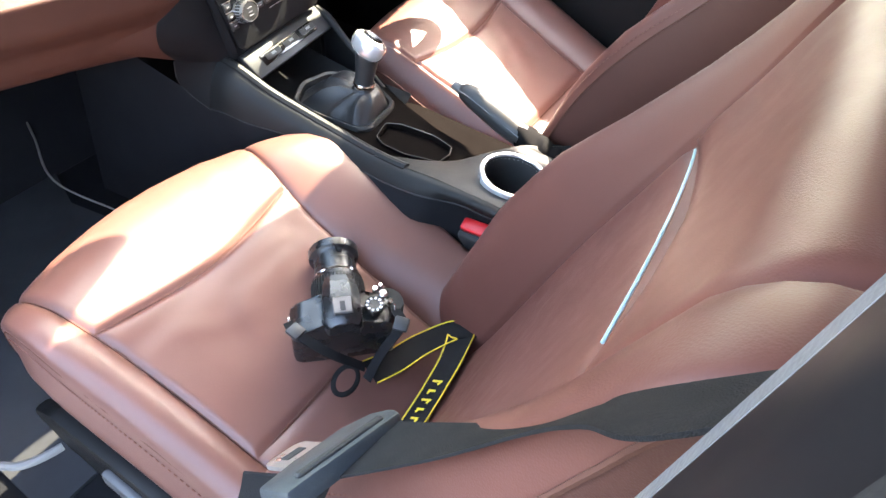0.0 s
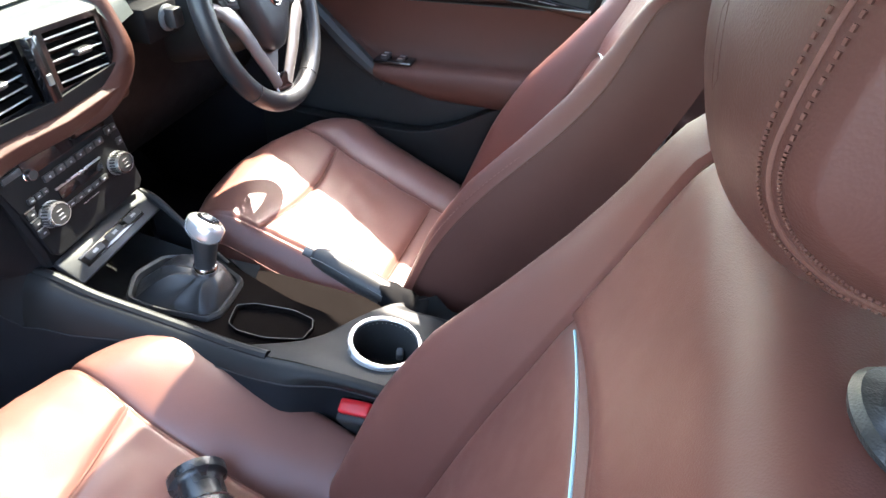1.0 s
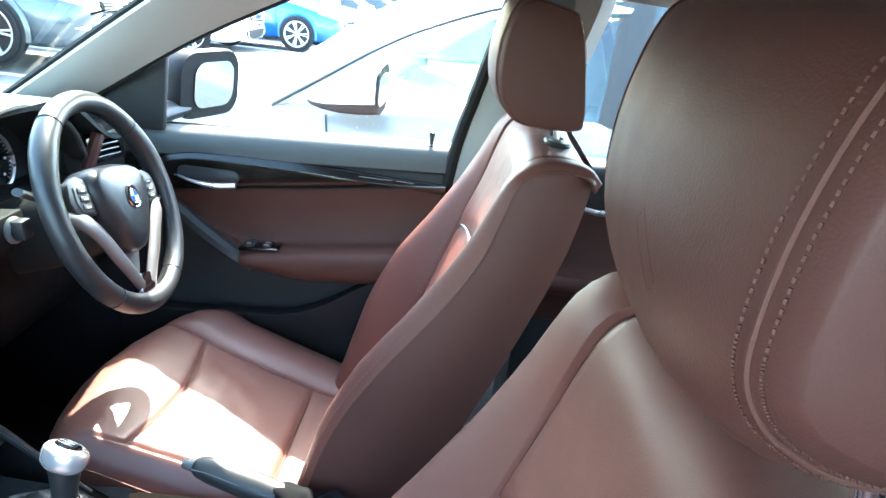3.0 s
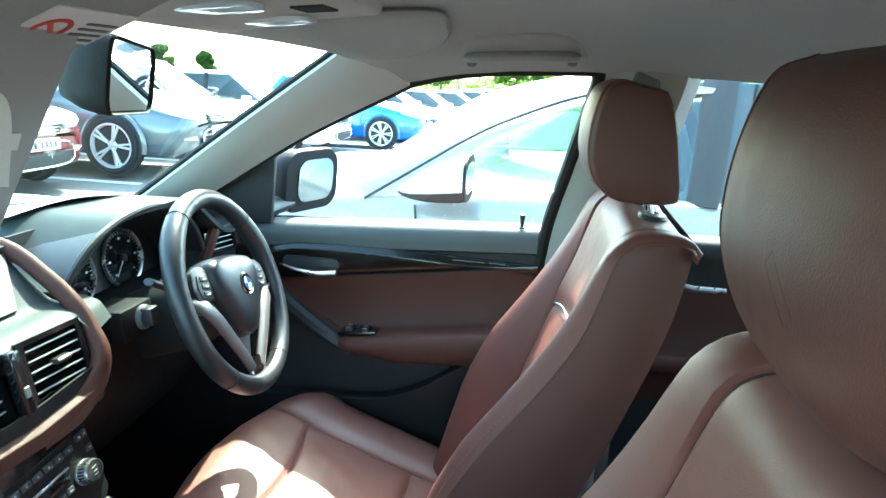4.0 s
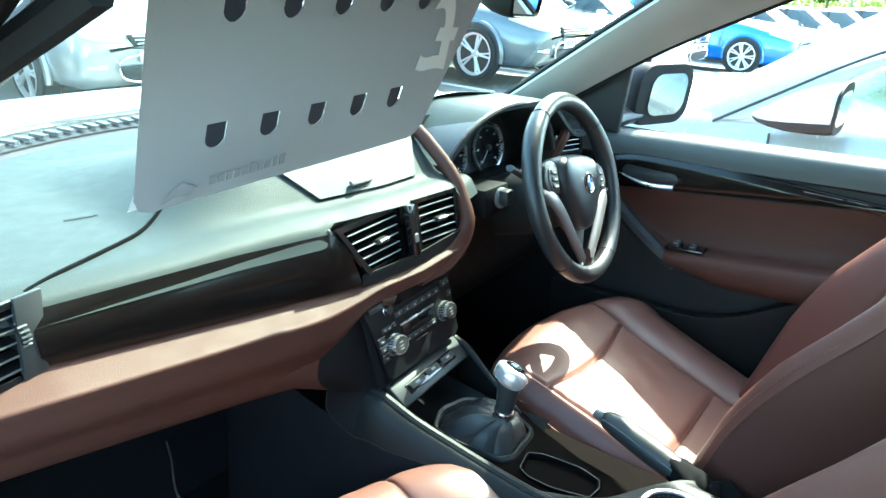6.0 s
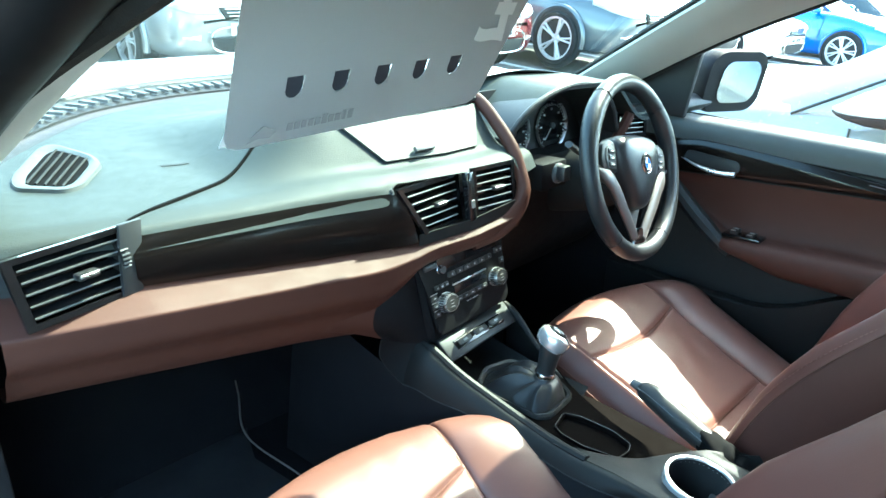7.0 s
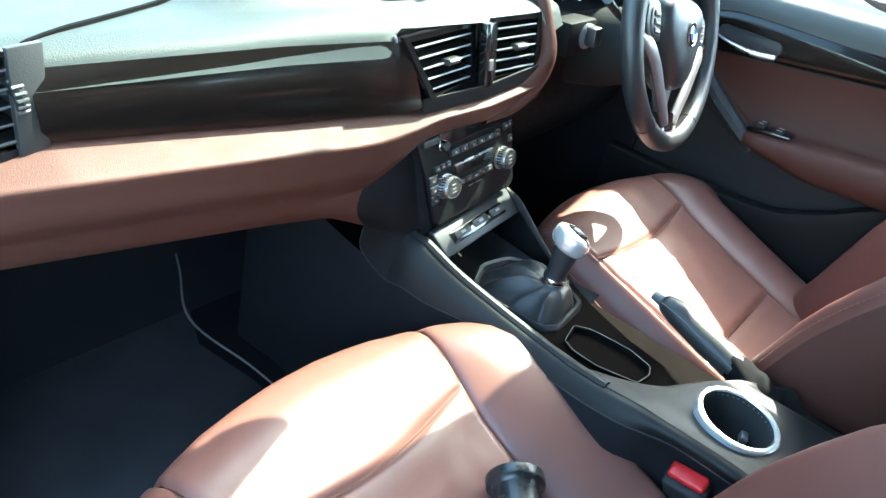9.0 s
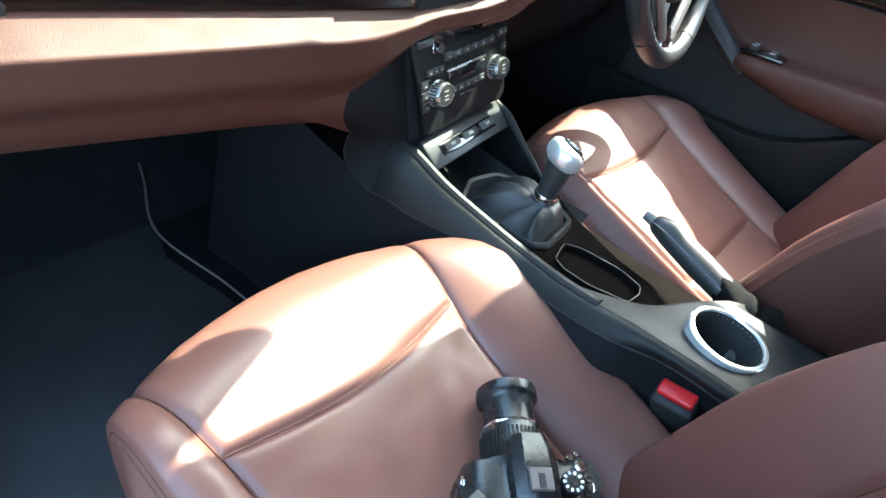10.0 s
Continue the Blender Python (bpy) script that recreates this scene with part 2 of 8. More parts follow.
def prism(bm, poly, lo, hi, m=None, bevel=0.0):
    """A flat outline (x, y) raised from lo to hi, then moved by m."""
    m = m or Matrix()
    A = [bm.verts.new(m @ Vector((x, y, lo))) for x, y in poly]
    B = [bm.verts.new(m @ Vector((x, y, hi))) for x, y in poly]
    k = len(poly)
    fs = [bm.faces.new(A[::-1]), bm.faces.new(B)]
    for i in range(k):
        fs.append(bm.faces.new((A[i], A[(i + 1) % k], B[(i + 1) % k], B[i])))
    if bevel:
        es = list({e for f in fs for e in f.edges})
        bmesh.ops.bevel(bm, geom=es, offset=bevel, segments=2, affect='EDGES', profile=0.5)
    return bm


def loft(bm, sections, caps=True):
    """Closed loops of equal length joined in order."""
    rings = [[bm.verts.new(p) for p in s] for s in sections]
    for A, B in zip(rings, rings[1:]):
        k = len(A)
        for j in range(k):
            bm.faces.new((A[j], A[(j + 1) % k], B[(j + 1) % k], B[j]))
    if caps:
        bm.faces.new(rings[0][::-1])
        bm.faces.new(rings[-1])
    return bm


def thicken(bm, d):
    bmesh.ops.recalc_face_normals(bm, faces=bm.faces)
    bmesh.ops.solidify(bm, geom=list(bm.faces), thickness=d)
    return bm


def rounded(w, h, r, n=5):
    """Outline of a rounded rectangle about the origin."""
    out = []
    for cx, cy, a0 in ((w / 2 - r, h / 2 - r, 0), (-w / 2 + r, h / 2 - r, 90), (-w / 2 + r, -h / 2 + r, 180), (w / 2 - r, -h / 2 + r, 270)):
        out += [(cx + r * math.cos(radians(a0 + 90 * i / n)), cy + r * math.sin(radians(a0 + 90 * i / n))) for i in range(n + 1)]
    return out


def smooth(a, b, x):
    t = min(max((x - a) / (b - a), 0), 1)
    return t * t * (3 - 2 * t)


# ---- car shell: the setting ----
def win_top(y):
    """Window top line on the +x side: x and z at y."""
    x = lerp_table([(-1.2, 0.55), (-0.6, 0.575), (-0.1, 0.582), (0.24, 0.600), (0.34, 0.59)], y)
    z = lerp_table([(-1.2, 1.34), (-0.6, 1.368), (-0.3, 1.379), (-0.1, 1.382), (0.04, 1.378), (0.14, 1.368), (0.24, 1.350), (0.36, 1.30)], y)
    return x, z


def headliner():
    bm = bmesh.new()

    def f(a, b):
        s = a * 2 - 1
        y = 0.40 - 1.75 * b
        yy = y - 0.066 * abs(s) ** 2.2 * (1 - smooth(0.0, 0.15, b))
        xe, ze = win_top(min(yy, 0.335))
        ze = max(ze, lerp_table([(0.24, 1.352), (0.335, 1.394)], yy)) if yy > 0.24 else ze
        xe = lerp_table([(0.24, xe), (0.335, 0.505)], yy) if yy > 0.24 else xe
        zc = lerp_table([(-1.35, 1.40), (-0.7, 1.452), (0.0, 1.455), (0.25, 1.436), (0.40, 1.408)], y)
        if s < 0:
            ze += 0.030 * (1 - smooth(0.10, 0.28, yy))
        k = abs(s) ** 3.0
        return Vector((s * xe, yy, zc + (ze - zc) * k))
    grid(bm, f, 48, 40)
    return thicken(bm, 0.006)


tagged(obj("ceiling", headliner(), LINER), "grey cloth headliner of the car", "ceiling", kind="structure")

bm = bmesh.new()
grid(bm, lambda a, b: Vector(((a * 2 - 1) * (0.62 - 0.04 * b), 0.42 - 1.9 * b - 0.08 * (a * 2 - 1) ** 2 * (1 - b), 1.515 - 0.10 * abs(a * 2 - 1) ** 2.5 - 0.10 * (b - 0.45) ** 2 * 2)), 20, 20)
thicken(bm, 0.004)
BODYPAINT = material("silver_paint", (0.50, 0.52, 0.53), 0.25, 0.3, 0.5, vary=0.03, coat=1.0)
tagged(obj("roof_skin", bm, BODYPAINT), "silver painted roof panel of the car", "roof", kind="structure")

bm = bmesh.new()
box(bm, (1.44, 2.75, 0.03), (0, 0.05, 0.29))
tagged(obj("floor", bm, SHADED_CARPET), "black carpeted floor of the car", "floor", kind="structure")
bm = bmesh.new()
grid(bm, lambda a, b: Vector((0.72 * (a * 2 - 1), 1.02 + 0.36 * math.sin(min(1, b * 1.2) * math.pi / 2), 0.305 + 0.66 * b)), 4, 10)
thicken(bm, 0.01)
tagged(obj("bulkhead", bm, SHADED_CARPET), "black carpet on the bulkhead", "wall", kind="structure")
for side in (-1, 1):
    bm = bmesh.new()
    box(bm, (0.10, 1.5, 0.13), (side * 0.765, 0.30, 0.345), (0, 0, 0), 0.015)
    tagged(obj("door_sill", bm, MATT), "black plastic door sill", "sill", kind="structure")
    bm = bmesh.new()
    box(bm, (0.02, 0.75, 0.70), (side * 0.715, 0.99, 0.65), (0, 0, 0), 0.006)
    tagged(obj("kick_panel", bm, SHADED_CARPET), "black footwell side panel", "panel", kind="structure")


bm = bmesh.new()
tube(bm, [spline([(-0.672, 0.482, 0.425), (-0.659, 0.465, 0.425), (-0.647, 0.447, 0.425), (-0.631, 0.436, 0.425), (-0.611, 0.428, 0.425), (-0.595, 0.424, 0.425)], i / 24) for i in range(25)], 0.006, 8)
tagged(obj("sill_seal", bm, MATEDGE), "pale curved edge seal on the door sill", "seal", kind="structure")


def a_pillar(side):
    inner = [Vector((0.635, 0.86, 1.065)), Vector((0.62, 0.806, 1.094)), Vector((0.565, 0.57, 1.25)), Vector((0.502, 0.335, 1.398))]
    outer = [Vector((0.700, 0.80, 1.045)), Vector((0.690, 0.700, 1.095)), Vector((0.655, 0.47, 1.235)), Vector((0.604, 0.235, 1.350))]
    bm = bmesh.new()

    def f(a, b):
        p = Vector(spline([tuple(v) for v in inner], a))
        q = Vector(spline([tuple(v) for v in outer], a))
        m = p.lerp(q, b)
        bulge = math.sin(math.pi * b) * 0.020
        m += Vector((-0.55, -0.45, 0.25)).normalized() * bulge
        m.x *= side
        return m
    grid(bm, f, 24, 12)
    thicken(bm, 0.012)
    ob = tagged(obj("pillar_front", bm, PILLAR), "pale grey windscreen pillar trim", "pillar", kind="structure")
    bm = bmesh.new()
    ring = [f(0.60 + 0.05 * u, 0.36 + 0.10 * v) + Vector((-0.001 * side, -0.0006, 0)) for u, v in rounded(2.0, 2.0, 0.5, 3)]
    tube(bm, ring, 0.0009, 4, closed=True)
    tube(bm, [f(0.56 + 0.08 * k / 6, 0.36) + Vector((-0.001 * side, -0.0006, 0)) for k in range(7)], 0.0008, 4)
    part("airbag_mark", bm, GREYPL, ob)
    # black frit and seal along the glass
    bm2 = bmesh.new()
    tube(bm2, [(side * (p.x + 0.004), p.y + 0.004, p.z + 0.001) for p in [Vector(spline([tuple(v) for v in inner], i / 20)) for i in range(21)]], 0.007, 6)
    tagged(obj("windscreen_seal", bm2, RUBBER), "black rubber windscreen seal", "seal", kind="structure")
    bm3 = bmesh.new()
    tube(bm3, [(side * (p.x + 0.004), p.y - 0.006, p.z - 0.006) for p in [Vector(spline([tuple(v) for v in outer], i / 20)) for i in range(21)]]
         + ([(side * (win_top(y)[0] + 0.004), y, win_top(y)[1] - 0.004) for y in (0.18, 0.12, 0.06, 0.0, -0.06, -0.115)] if side > 0 else []), 0.009, 6)
    tagged(obj("door_seal", bm3, RUBBER), "black rubber door seal", "seal", kind="structure")
    # painted outside of the pillar
    bm4 = bmesh.new()
    def g(a, b):
        p = Vector(spline([tuple(v) for v in inner], a)) + Vector((0.02, 0.03, 0.015))
        q = Vector(spline([tuple(v) for v in outer], a)) + Vector((0.035, 0.02, 0.01))
        m = p.lerp(q, 0.35 + 0.65 * b)
        m.x *= side
        return m
    grid(bm4, g, 16, 4)
    thicken(bm4, 0.01)
    tagged(obj("pillar_skin", bm4, BODYPAINT), "silver painted windscreen pillar", "pillar", kind="structure")


a_pillar(1)
a_pillar(-1)
bm = bmesh.new()
tube(bm, [spline([(-0.735, 0.78, 1.03), (-0.722, 0.68, 1.085), (-0.690, 0.45, 1.228), (-0.655, 0.26, 1.345), (-0.66, 0.20, 1.385)], i / 30) for i in range(31)], 0.033, 12, flat=0.6)
tagged(obj("door_frame", bm, PILLARBLACK), "black seal frame round the open passenger doorway", "door frame", kind="structure")


def b_pillar(side, front, depth, mat):
    """front: points x, y, z down the front edge."""
    bm = bmesh.new()
    secs = []
    for i in range(15):
        x, y, z = spline(front, i / 14)
        secs.append([Vector((side * px, py, z)) for px, py in
                     [(x - 0.012, y), (x + 0.012, y + 0.006), (x + 0.05, y - 0.01), (x + 0.055, y - depth + 0.02), (x + 0.015, y - depth), (x - 0.03, y - depth + 0.03), (x - 0.040, y - depth * 0.5), (x - 0.034, y - 0.03)]])
    loft(bm, secs)
    return tagged(obj("pillar_middle", bm, mat), "grey trimmed middle door pillar", "pillar", kind="structure")


B_RIGHT = [(0.594, -0.125, 1.400), (0.612, -0.118, 1.34), (0.655, -0.085, 1.20), (0.705, -0.050, 1.04), (0.725, -0.035, 0.8), (0.73, -0.03, 0.40)]
B_LEFT = [(0.594, -0.205, 1.400), (0.618, -0.195, 1.33), (0.655, -0.175, 1.22), (0.700, -0.145, 1.04), (0.725, -0.12, 0.8), (0.73, -0.10, 0.40)]
b_pillar(1, B_RIGHT, 0.165, LINER)
b_pillar(-1, B_LEFT, 0.18, PILLAR)
bm = bmesh.new()
secs = []
for i in range(15):
    x, y, z = spline(B_LEFT, i / 14)
    secs.append([Vector((-px, py, z)) for px, py in [(x - 0.021, y - 0.011), (x - 0.016, y + 0.002), (x - 0.008, y + 0.010), (x + 0.014, y + 0.013), (x + 0.058, y - 0.004), (x + 0.054, y - 0.010), (x + 0.012, y + 0.003)]])
loft(bm, secs)
tagged(obj("pillar_cover", bm, PILLARBLACK), "black cover on the outside of the middle pillar", "pillar", kind="structure")
bm = bmesh.new()
tube(bm, [(0.995 * x, y + 0.012, z) for x, y, z in [spline(B_RIGHT, i / 20) for i in range(21)]], 0.013, 8)
tagged(obj("door_seal", bm, RUBBER), "black rubber seal on the middle pillar", "seal", kind="structure")
bm = bmesh.new()
tube(bm, [(-(x - 0.012), y + 0.004, z) for x, y, z in [spline(B_LEFT, i / 20) for i in range(21)]], 0.006, 8)
tagged(obj("door_seal", bm, GREYPL), "pale edge of the open door's seal", "seal", kind="structure")
bm = bmesh.new()
tube(bm, [(-(x + 0.03), y + 0.002, z) for x, y, z in [spline(B_LEFT, i / 20) for i in range(21)]], 0.010, 8)
tagged(obj("door_seal", bm, RUBBER), "black rubber seal on the middle pillar", "seal", kind="structure")

# windscreen, cowl and bonnet
WS_BASE = [(-0.66, 0.84, 1.055), (-0.55, 1.02, 1.04), (-0.38, 1.20, 1.03), (-0.18, 1.285, 1.025), (0, 1.305, 1.023), (0.18, 1.285, 1.025), (0.38, 1.20, 1.03), (0.55, 1.02, 1.04), (0.66, 0.84, 1.055)]
WS_TOP = [(-0.515, 0.35, 1.408), (-0.26, 0.40, 1.424), (0, 0.418, 1.430), (0.26, 0.40, 1.424), (0.515, 0.35, 1.408)]
bm = bmesh.new()


def ws(a, b):
    p, q = Vector(spline(WS_BASE, a)), Vector(spline(WS_TOP, a))
    m = p.lerp(q, b)
    return m + Vector((0, 0.35, 0.75)).normalized() * 0.03 * math.sin(math.pi * b)


grid(bm, ws, 24, 10)
tagged(obj("windscreen", bm, SCREENGLASS), "clear curved windscreen glass, faintly green", "window", kind="structure")
bm = bmesh.new()
grid(bm, lambda a, b: Vector(spline(WS_BASE, a)) + Vector((0, 0.05 * b - 0.022, -0.010 + 0.002 * b)), 40, 2)
thicken(bm, 0.006)
tagged(obj("windscreen_frit", bm, MATT), "black band at the foot of the windscreen", "trim", kind="structure")
bm = bmesh.new()
grid(bm, lambda a, b: Vector(spline(WS_BASE, a)) + Vector((0, 0.03 + 0.09 * b, -0.004 + 0.006 * b)), 40, 4)
thicken(bm, 0.01)
cowl = tagged(obj("cowl", bm, BLACK), "black plastic cowl with a row of vents", "cowl", kind="structure")
bm = bmesh.new()
for i in range(46):
    a = 0.08 + 0.84 * i / 45
    p = Vector(spline(WS_BASE, a)) + Vector((0, 0.06, 0.004))
    d = (Vector(spline(WS_BASE, a + 0.005)) - Vector(spline(WS_BASE, a - 0.005))).normalized()
    box(bm, (0.012, 0.04, 0.006), p, (0, 0, math.degrees(math.atan2(d.y, d.x))))
ob = part("cowl_vent", bm, GREYPL, cowl)
bm = bmesh.new()


def hood(a, b):
    s = a * 2 - 1
    p = Vector(spline(WS_BASE, 0.03 + 0.94 * a)) + Vector((0, 0.12, 0.012))
    y1 = 2.22 - 0.35 * abs(s) ** 2.5
    y = p.y + (y1 - p.y) * b
    z = p.z + (0.86 - p.z) * b ** 1.6 - 0.05 * abs(s) ** 3 * b + 0.035 * math.sin(math.pi * b) + 0.012 * smooth(0.45, 0.6, abs(s)) * math.sin(math.pi * b) * (1 - smooth(0.8, 0.95, abs(s)))
    return Vector((p.x * (1 + 0.16 * b), y, z))


grid(bm, hood, 40, 24)
thicken(bm, 0.004)
tagged(obj("bonnet", bm, BODYPAINT), "silver bonnet of the car", "bonnet", kind="structure")
bm = bmesh.new()
for side in (-1, 1):
    grid(bm, lambda a, b: Vector((side * (0.80 + 0.08 * math.sin(math.pi * b * 0.6)), 0.75 + 1.45 * a, 0.98 - 0.10 * a - 0.65 * b)), 8, 8)
thicken(bm, 0.004)
tagged(obj("wings", bm, BODYPAINT), "silver front wings of the car", "car wing", kind="structure")
bm = bmesh.new()
box(bm, (1.55, 0.05, 1.0), (0, -1.62, 0.85), (0, 0, 0), 0.01)
tagged(obj("tailgate", bm, MATT), "dark rear end of the car", "tailgate", kind="structure")

# ---- right-hand doors ----
def door_front():
    d = thing("driver_door", "closed driver's door with brown leather panel and dark wood strip", "car door")
    Y0, Y1 = 0.66, -0.045

    def sill(y):
        return lerp_table([(-0.05, 1.062), (0.565, 1.032), (0.7, 1.024)], y)

    def brown(y):
        return lerp_table([(-0.05, 0.980), (0.518, 0.908), (0.7, 0.89)], y)

    def panel(prof, n=30, y0=Y0, y1=Y1, k=None):
        bm = bmesh.new()
        k = k or (len(prof(0)) - 1) * 4
        def f(a, b):
            y = y0 + (y1 - y0) * a
            x, z = spline(prof(y), b)
            return Vector((x, y, z))
        grid(bm, f, n, k)
        return bm
    part("sill_cap", panel(lambda y: [(0.775, sill(y) - 0.006), (0.745, sill(y) + 0.002), (0.715, sill(y) - 0.003), (0.700, sill(y) - 0.022), (0.697, sill(y) - 0.05)]), DOORCAP, d, "dark grey padded sill")
    part("upper_panel", panel(lambda y: [(0.697, sill(y) - 0.05), (0.703, sill(y) - 0.055), (0.706, (sill(y) + brown(y)) / 2), (0.703, brown(y) + 0.004), (0.698, brown(y))]), MATT, d)
    def woodtop(y):
        return soft_table([(-0.05, 0.984), (0.063, 0.988), (0.184, 0.993), (0.30, 0.997), (0.44, 0.996), (0.515, 0.993), (0.565, 0.978), (0.62, 0.955)], y, 0.03)
    wood = part("wood_strip", panel(lambda y: [(0.702, woodtop(y)), (0.6965, woodtop(y) - 0.002), (0.6905, woodtop(y) - 0.012), (0.6885, woodtop(y) - 0.017), (0.6885, (woodtop(y) + brown(y)) / 2), (0.691, brown(y) + 0.010), (0.698, brown(y) + 0.003)], 40, 0.62, -0.03, 48), WOOD, d, "glossy dark wood strip")
    bm = bmesh.new()
    tube(bm, [(0.6886, y, lerp_table([(0.03, 0.9835), (0.063, 0.9845), (0.184, 0.985), (0.31, 0.981)], y)) for y in [0.15 - 0.006 * i for i in range(21)]], 0.0009, 6)
    part("strip_edge", bm, SATIN, wood, "thin silver inlay line")
    # brown leather with armrest
    def arm(y):
        return 1 - smooth(0.36, 0.44, y)
    def low(y):
        return lerp_table([(-0.05, 0.775), (0.25, 0.752), (0.39, 0.770), (0.47, 0.832), (0.56, 0.872), (0.7, 0.88)], y)
    def armz(y):
        return lerp_table([(-0.05, 0.850), (0.06, 0.844), (0.39, 0.800), (0.47, 0.835), (0.56, 0.874), (0.7, 0.884)], y)
    def leather(y):
        p = arm(y) * 0.062
        zt, zl, b = armz(y), low(y), brown(y)
        return [(0.700, b), (0.7005, b - 0.006), (0.705, b - (b - zt) * 0.4), (0.702 - p * 0.12, zt + 0.010), (0.697 - p * 0.6, zt + 0.002), (0.694 - p * 0.98, zt - 0.006), (0.692 - p * 1.02, (zt + zl) / 2 - 0.004), (0.694 - p * 0.8, zl + 0.004), (0.700 - p * 0.3, zl - 0.006), (0.705, zl - 0.004)]
    part("leather_panel", panel(leather, 40), DOOR_LEATHER, d, "brown leather panel with padded armrest")
    part("lower_panel", panel(lambda y: [(0.705, low(y) - 0.004), (0.708, low(y) - 0.03), (0.71, 0.60), (0.70, 0.50), (0.70, 0.40)]), MATT, d)
    # map pocket: lip rising to the rear
    def lip(y):
        return soft_table([(-0.05, 0.785), (0.08, 0.775), (0.13, 0.752), (0.166, 0.718), (0.215, 0.690), (0.28, 0.660), (0.42, 0.648), (0.6, 0.640)], y, 0.04)
    bm = panel(lambda y: [(0.690, lip(y)), (0.664, lip(y)), (0.660, lip(y) - 0.012), (0.664, lip(y) - 0.07), (0.680, 0.46), (0.70, 0.42)], 34)
    part("map_pocket", thicken(bm, 0.004), CONSOLE, d, "grey-black map pocket")
    # black brace running down into the armrest
    bm = bmesh.new()
    tube(bm, [spline([(0.700, 0.60, 0.905), (0.688, 0.545, 0.878), (0.672, 0.47, 0.830), (0.660, 0.40, 0.790), (0.655, 0.36, 0.768)], i / 20) for i in range(21)], [0.012 + 0.008 * math.sin(math.pi * i / 20) for i in range(21)], 10)
    part("brace", bm, BLACK, d)
    # handle
    bm = bmesh.new()
    prism(bm, rounded(0.13, 0.030, 0.014), -0.004, 0.004, Matrix.Translation((0.6895, 0.462, 0.950)) @ Matrix(((0, 0, 1, 0), (1, 0, 0, 0), (0, 1, 0, 0), (0, 0, 0, 1))), 0.002)
    part("handle_recess", bm, BLACK, d)
    bm = bmesh.new()
    hp = [spline([(0.686, 0.532, 0.944), (0.672, 0.49, 0.938), (0.664, 0.44, 0.936), (0.668, 0.398, 0.940)], i / 14) for i in range(15)]
    tube(bm, hp, [0.0030 + 0.0075 * smooth(0, 0.85, i / 14) for i in range(15)], 12, flat=0.55)
    part("handle", bm, SATIN, d, "silver pull handle")
    # window switches
    bm = bmesh.new()
    box(bm, (0.04, 0.085, 0.008), (0.668, 0.345, 0.812), (-6, 0, 0), 0.003)
    sw = part("switch_plate", bm, GLOSS, d)
    for i in range(4):
        bm = bmesh.new()
        box(bm, (0.012, 0.016, 0.009), (0.660 + 0.016 * (i % 2), 0.365 - 0.036 * (i // 2), 0.818), (-6, 0, 0), 0.002)
        part("window_switch", bm, BLACK, sw)
        bm = bmesh.new()
        box(bm, (0.0015, 0.010, 0.0015), (0.6535 + 0.016 * (i % 2), 0.365 - 0.036 * (i // 2), 0.8235), (-6, 0, 0))
        part("switch_mark", bm, SATIN, sw)
    # lock pin
    bm = bmesh.new()
    lathe(bm, [(0.010, 0.0), (0.010, 0.004), (0.0045, 0.006), (0.0045, 0.020), (0.006, 0.022), (0.006, 0.030), (0.003, 0.032)], 14, pose(0.727, 0.010, sill(0.01) - 0.004))
    part("lock_pin", bm, BLACK, d, "black lock pin")
    # window frame, glass
    bm = bmesh.new()
    grid(bm, lambda a, b: Vector((0.742 + (win_top(0.24 - 0.36 * a)[0] + 0.03 - 0.742) * b, (0.60 + (0.245 - 0.60) * b) * (1 - a) + (-0.05 - 0.07 * b) * a, sill(0.6 - 0.65 * a) - 0.01 + (win_top(0.24 - 0.36 * a)[1] + 0.004 - sill(0.6 - 0.65 * a) + 0.01) * b)), 10, 8)
    gl = part("window", bm, GLASS, d, "clear side window")
    gl.visible_shadow = False
    bm = bmesh.new()
    prism(bm, [(0.560, 1.028), (0.86, 1.02), (0.80, 1.07), (0.70, 1.135), (0.57, 1.215), (0.545, 1.20)], -0.008, 0.008, Matrix.Translation((0.712, 0, 0)) @ Matrix(((0, 0, 1, 0), (1, 0, 0, 0), (0, 1, 0, 0), (0, 0, 0, 1))), 0.004)
    part("mirror_sail", bm, MATT, d, "black triangular panel before the window")
    bm = bmesh.new()
    grid(bm, lambda a, b: Vector((0.78 + 0.06 * math.sin(math.pi * b), 0.78 - 0.84 * a, 1.015 + 0.02 * a - 0.70 * b)), 10, 10)
    thicken(bm, 0.004)
    part("outer_skin", bm, BODYPAINT, d, "silver painted outer skin")
    bm = bmesh.new()
    box(bm, (0.012, 0.66, 0.012), (0.772, 0.27, 1.040), (-2.6, 0, 0), 0.003)
    part("window_strip", bm, RUBBER, d)
    return d


driver_door = door_front()


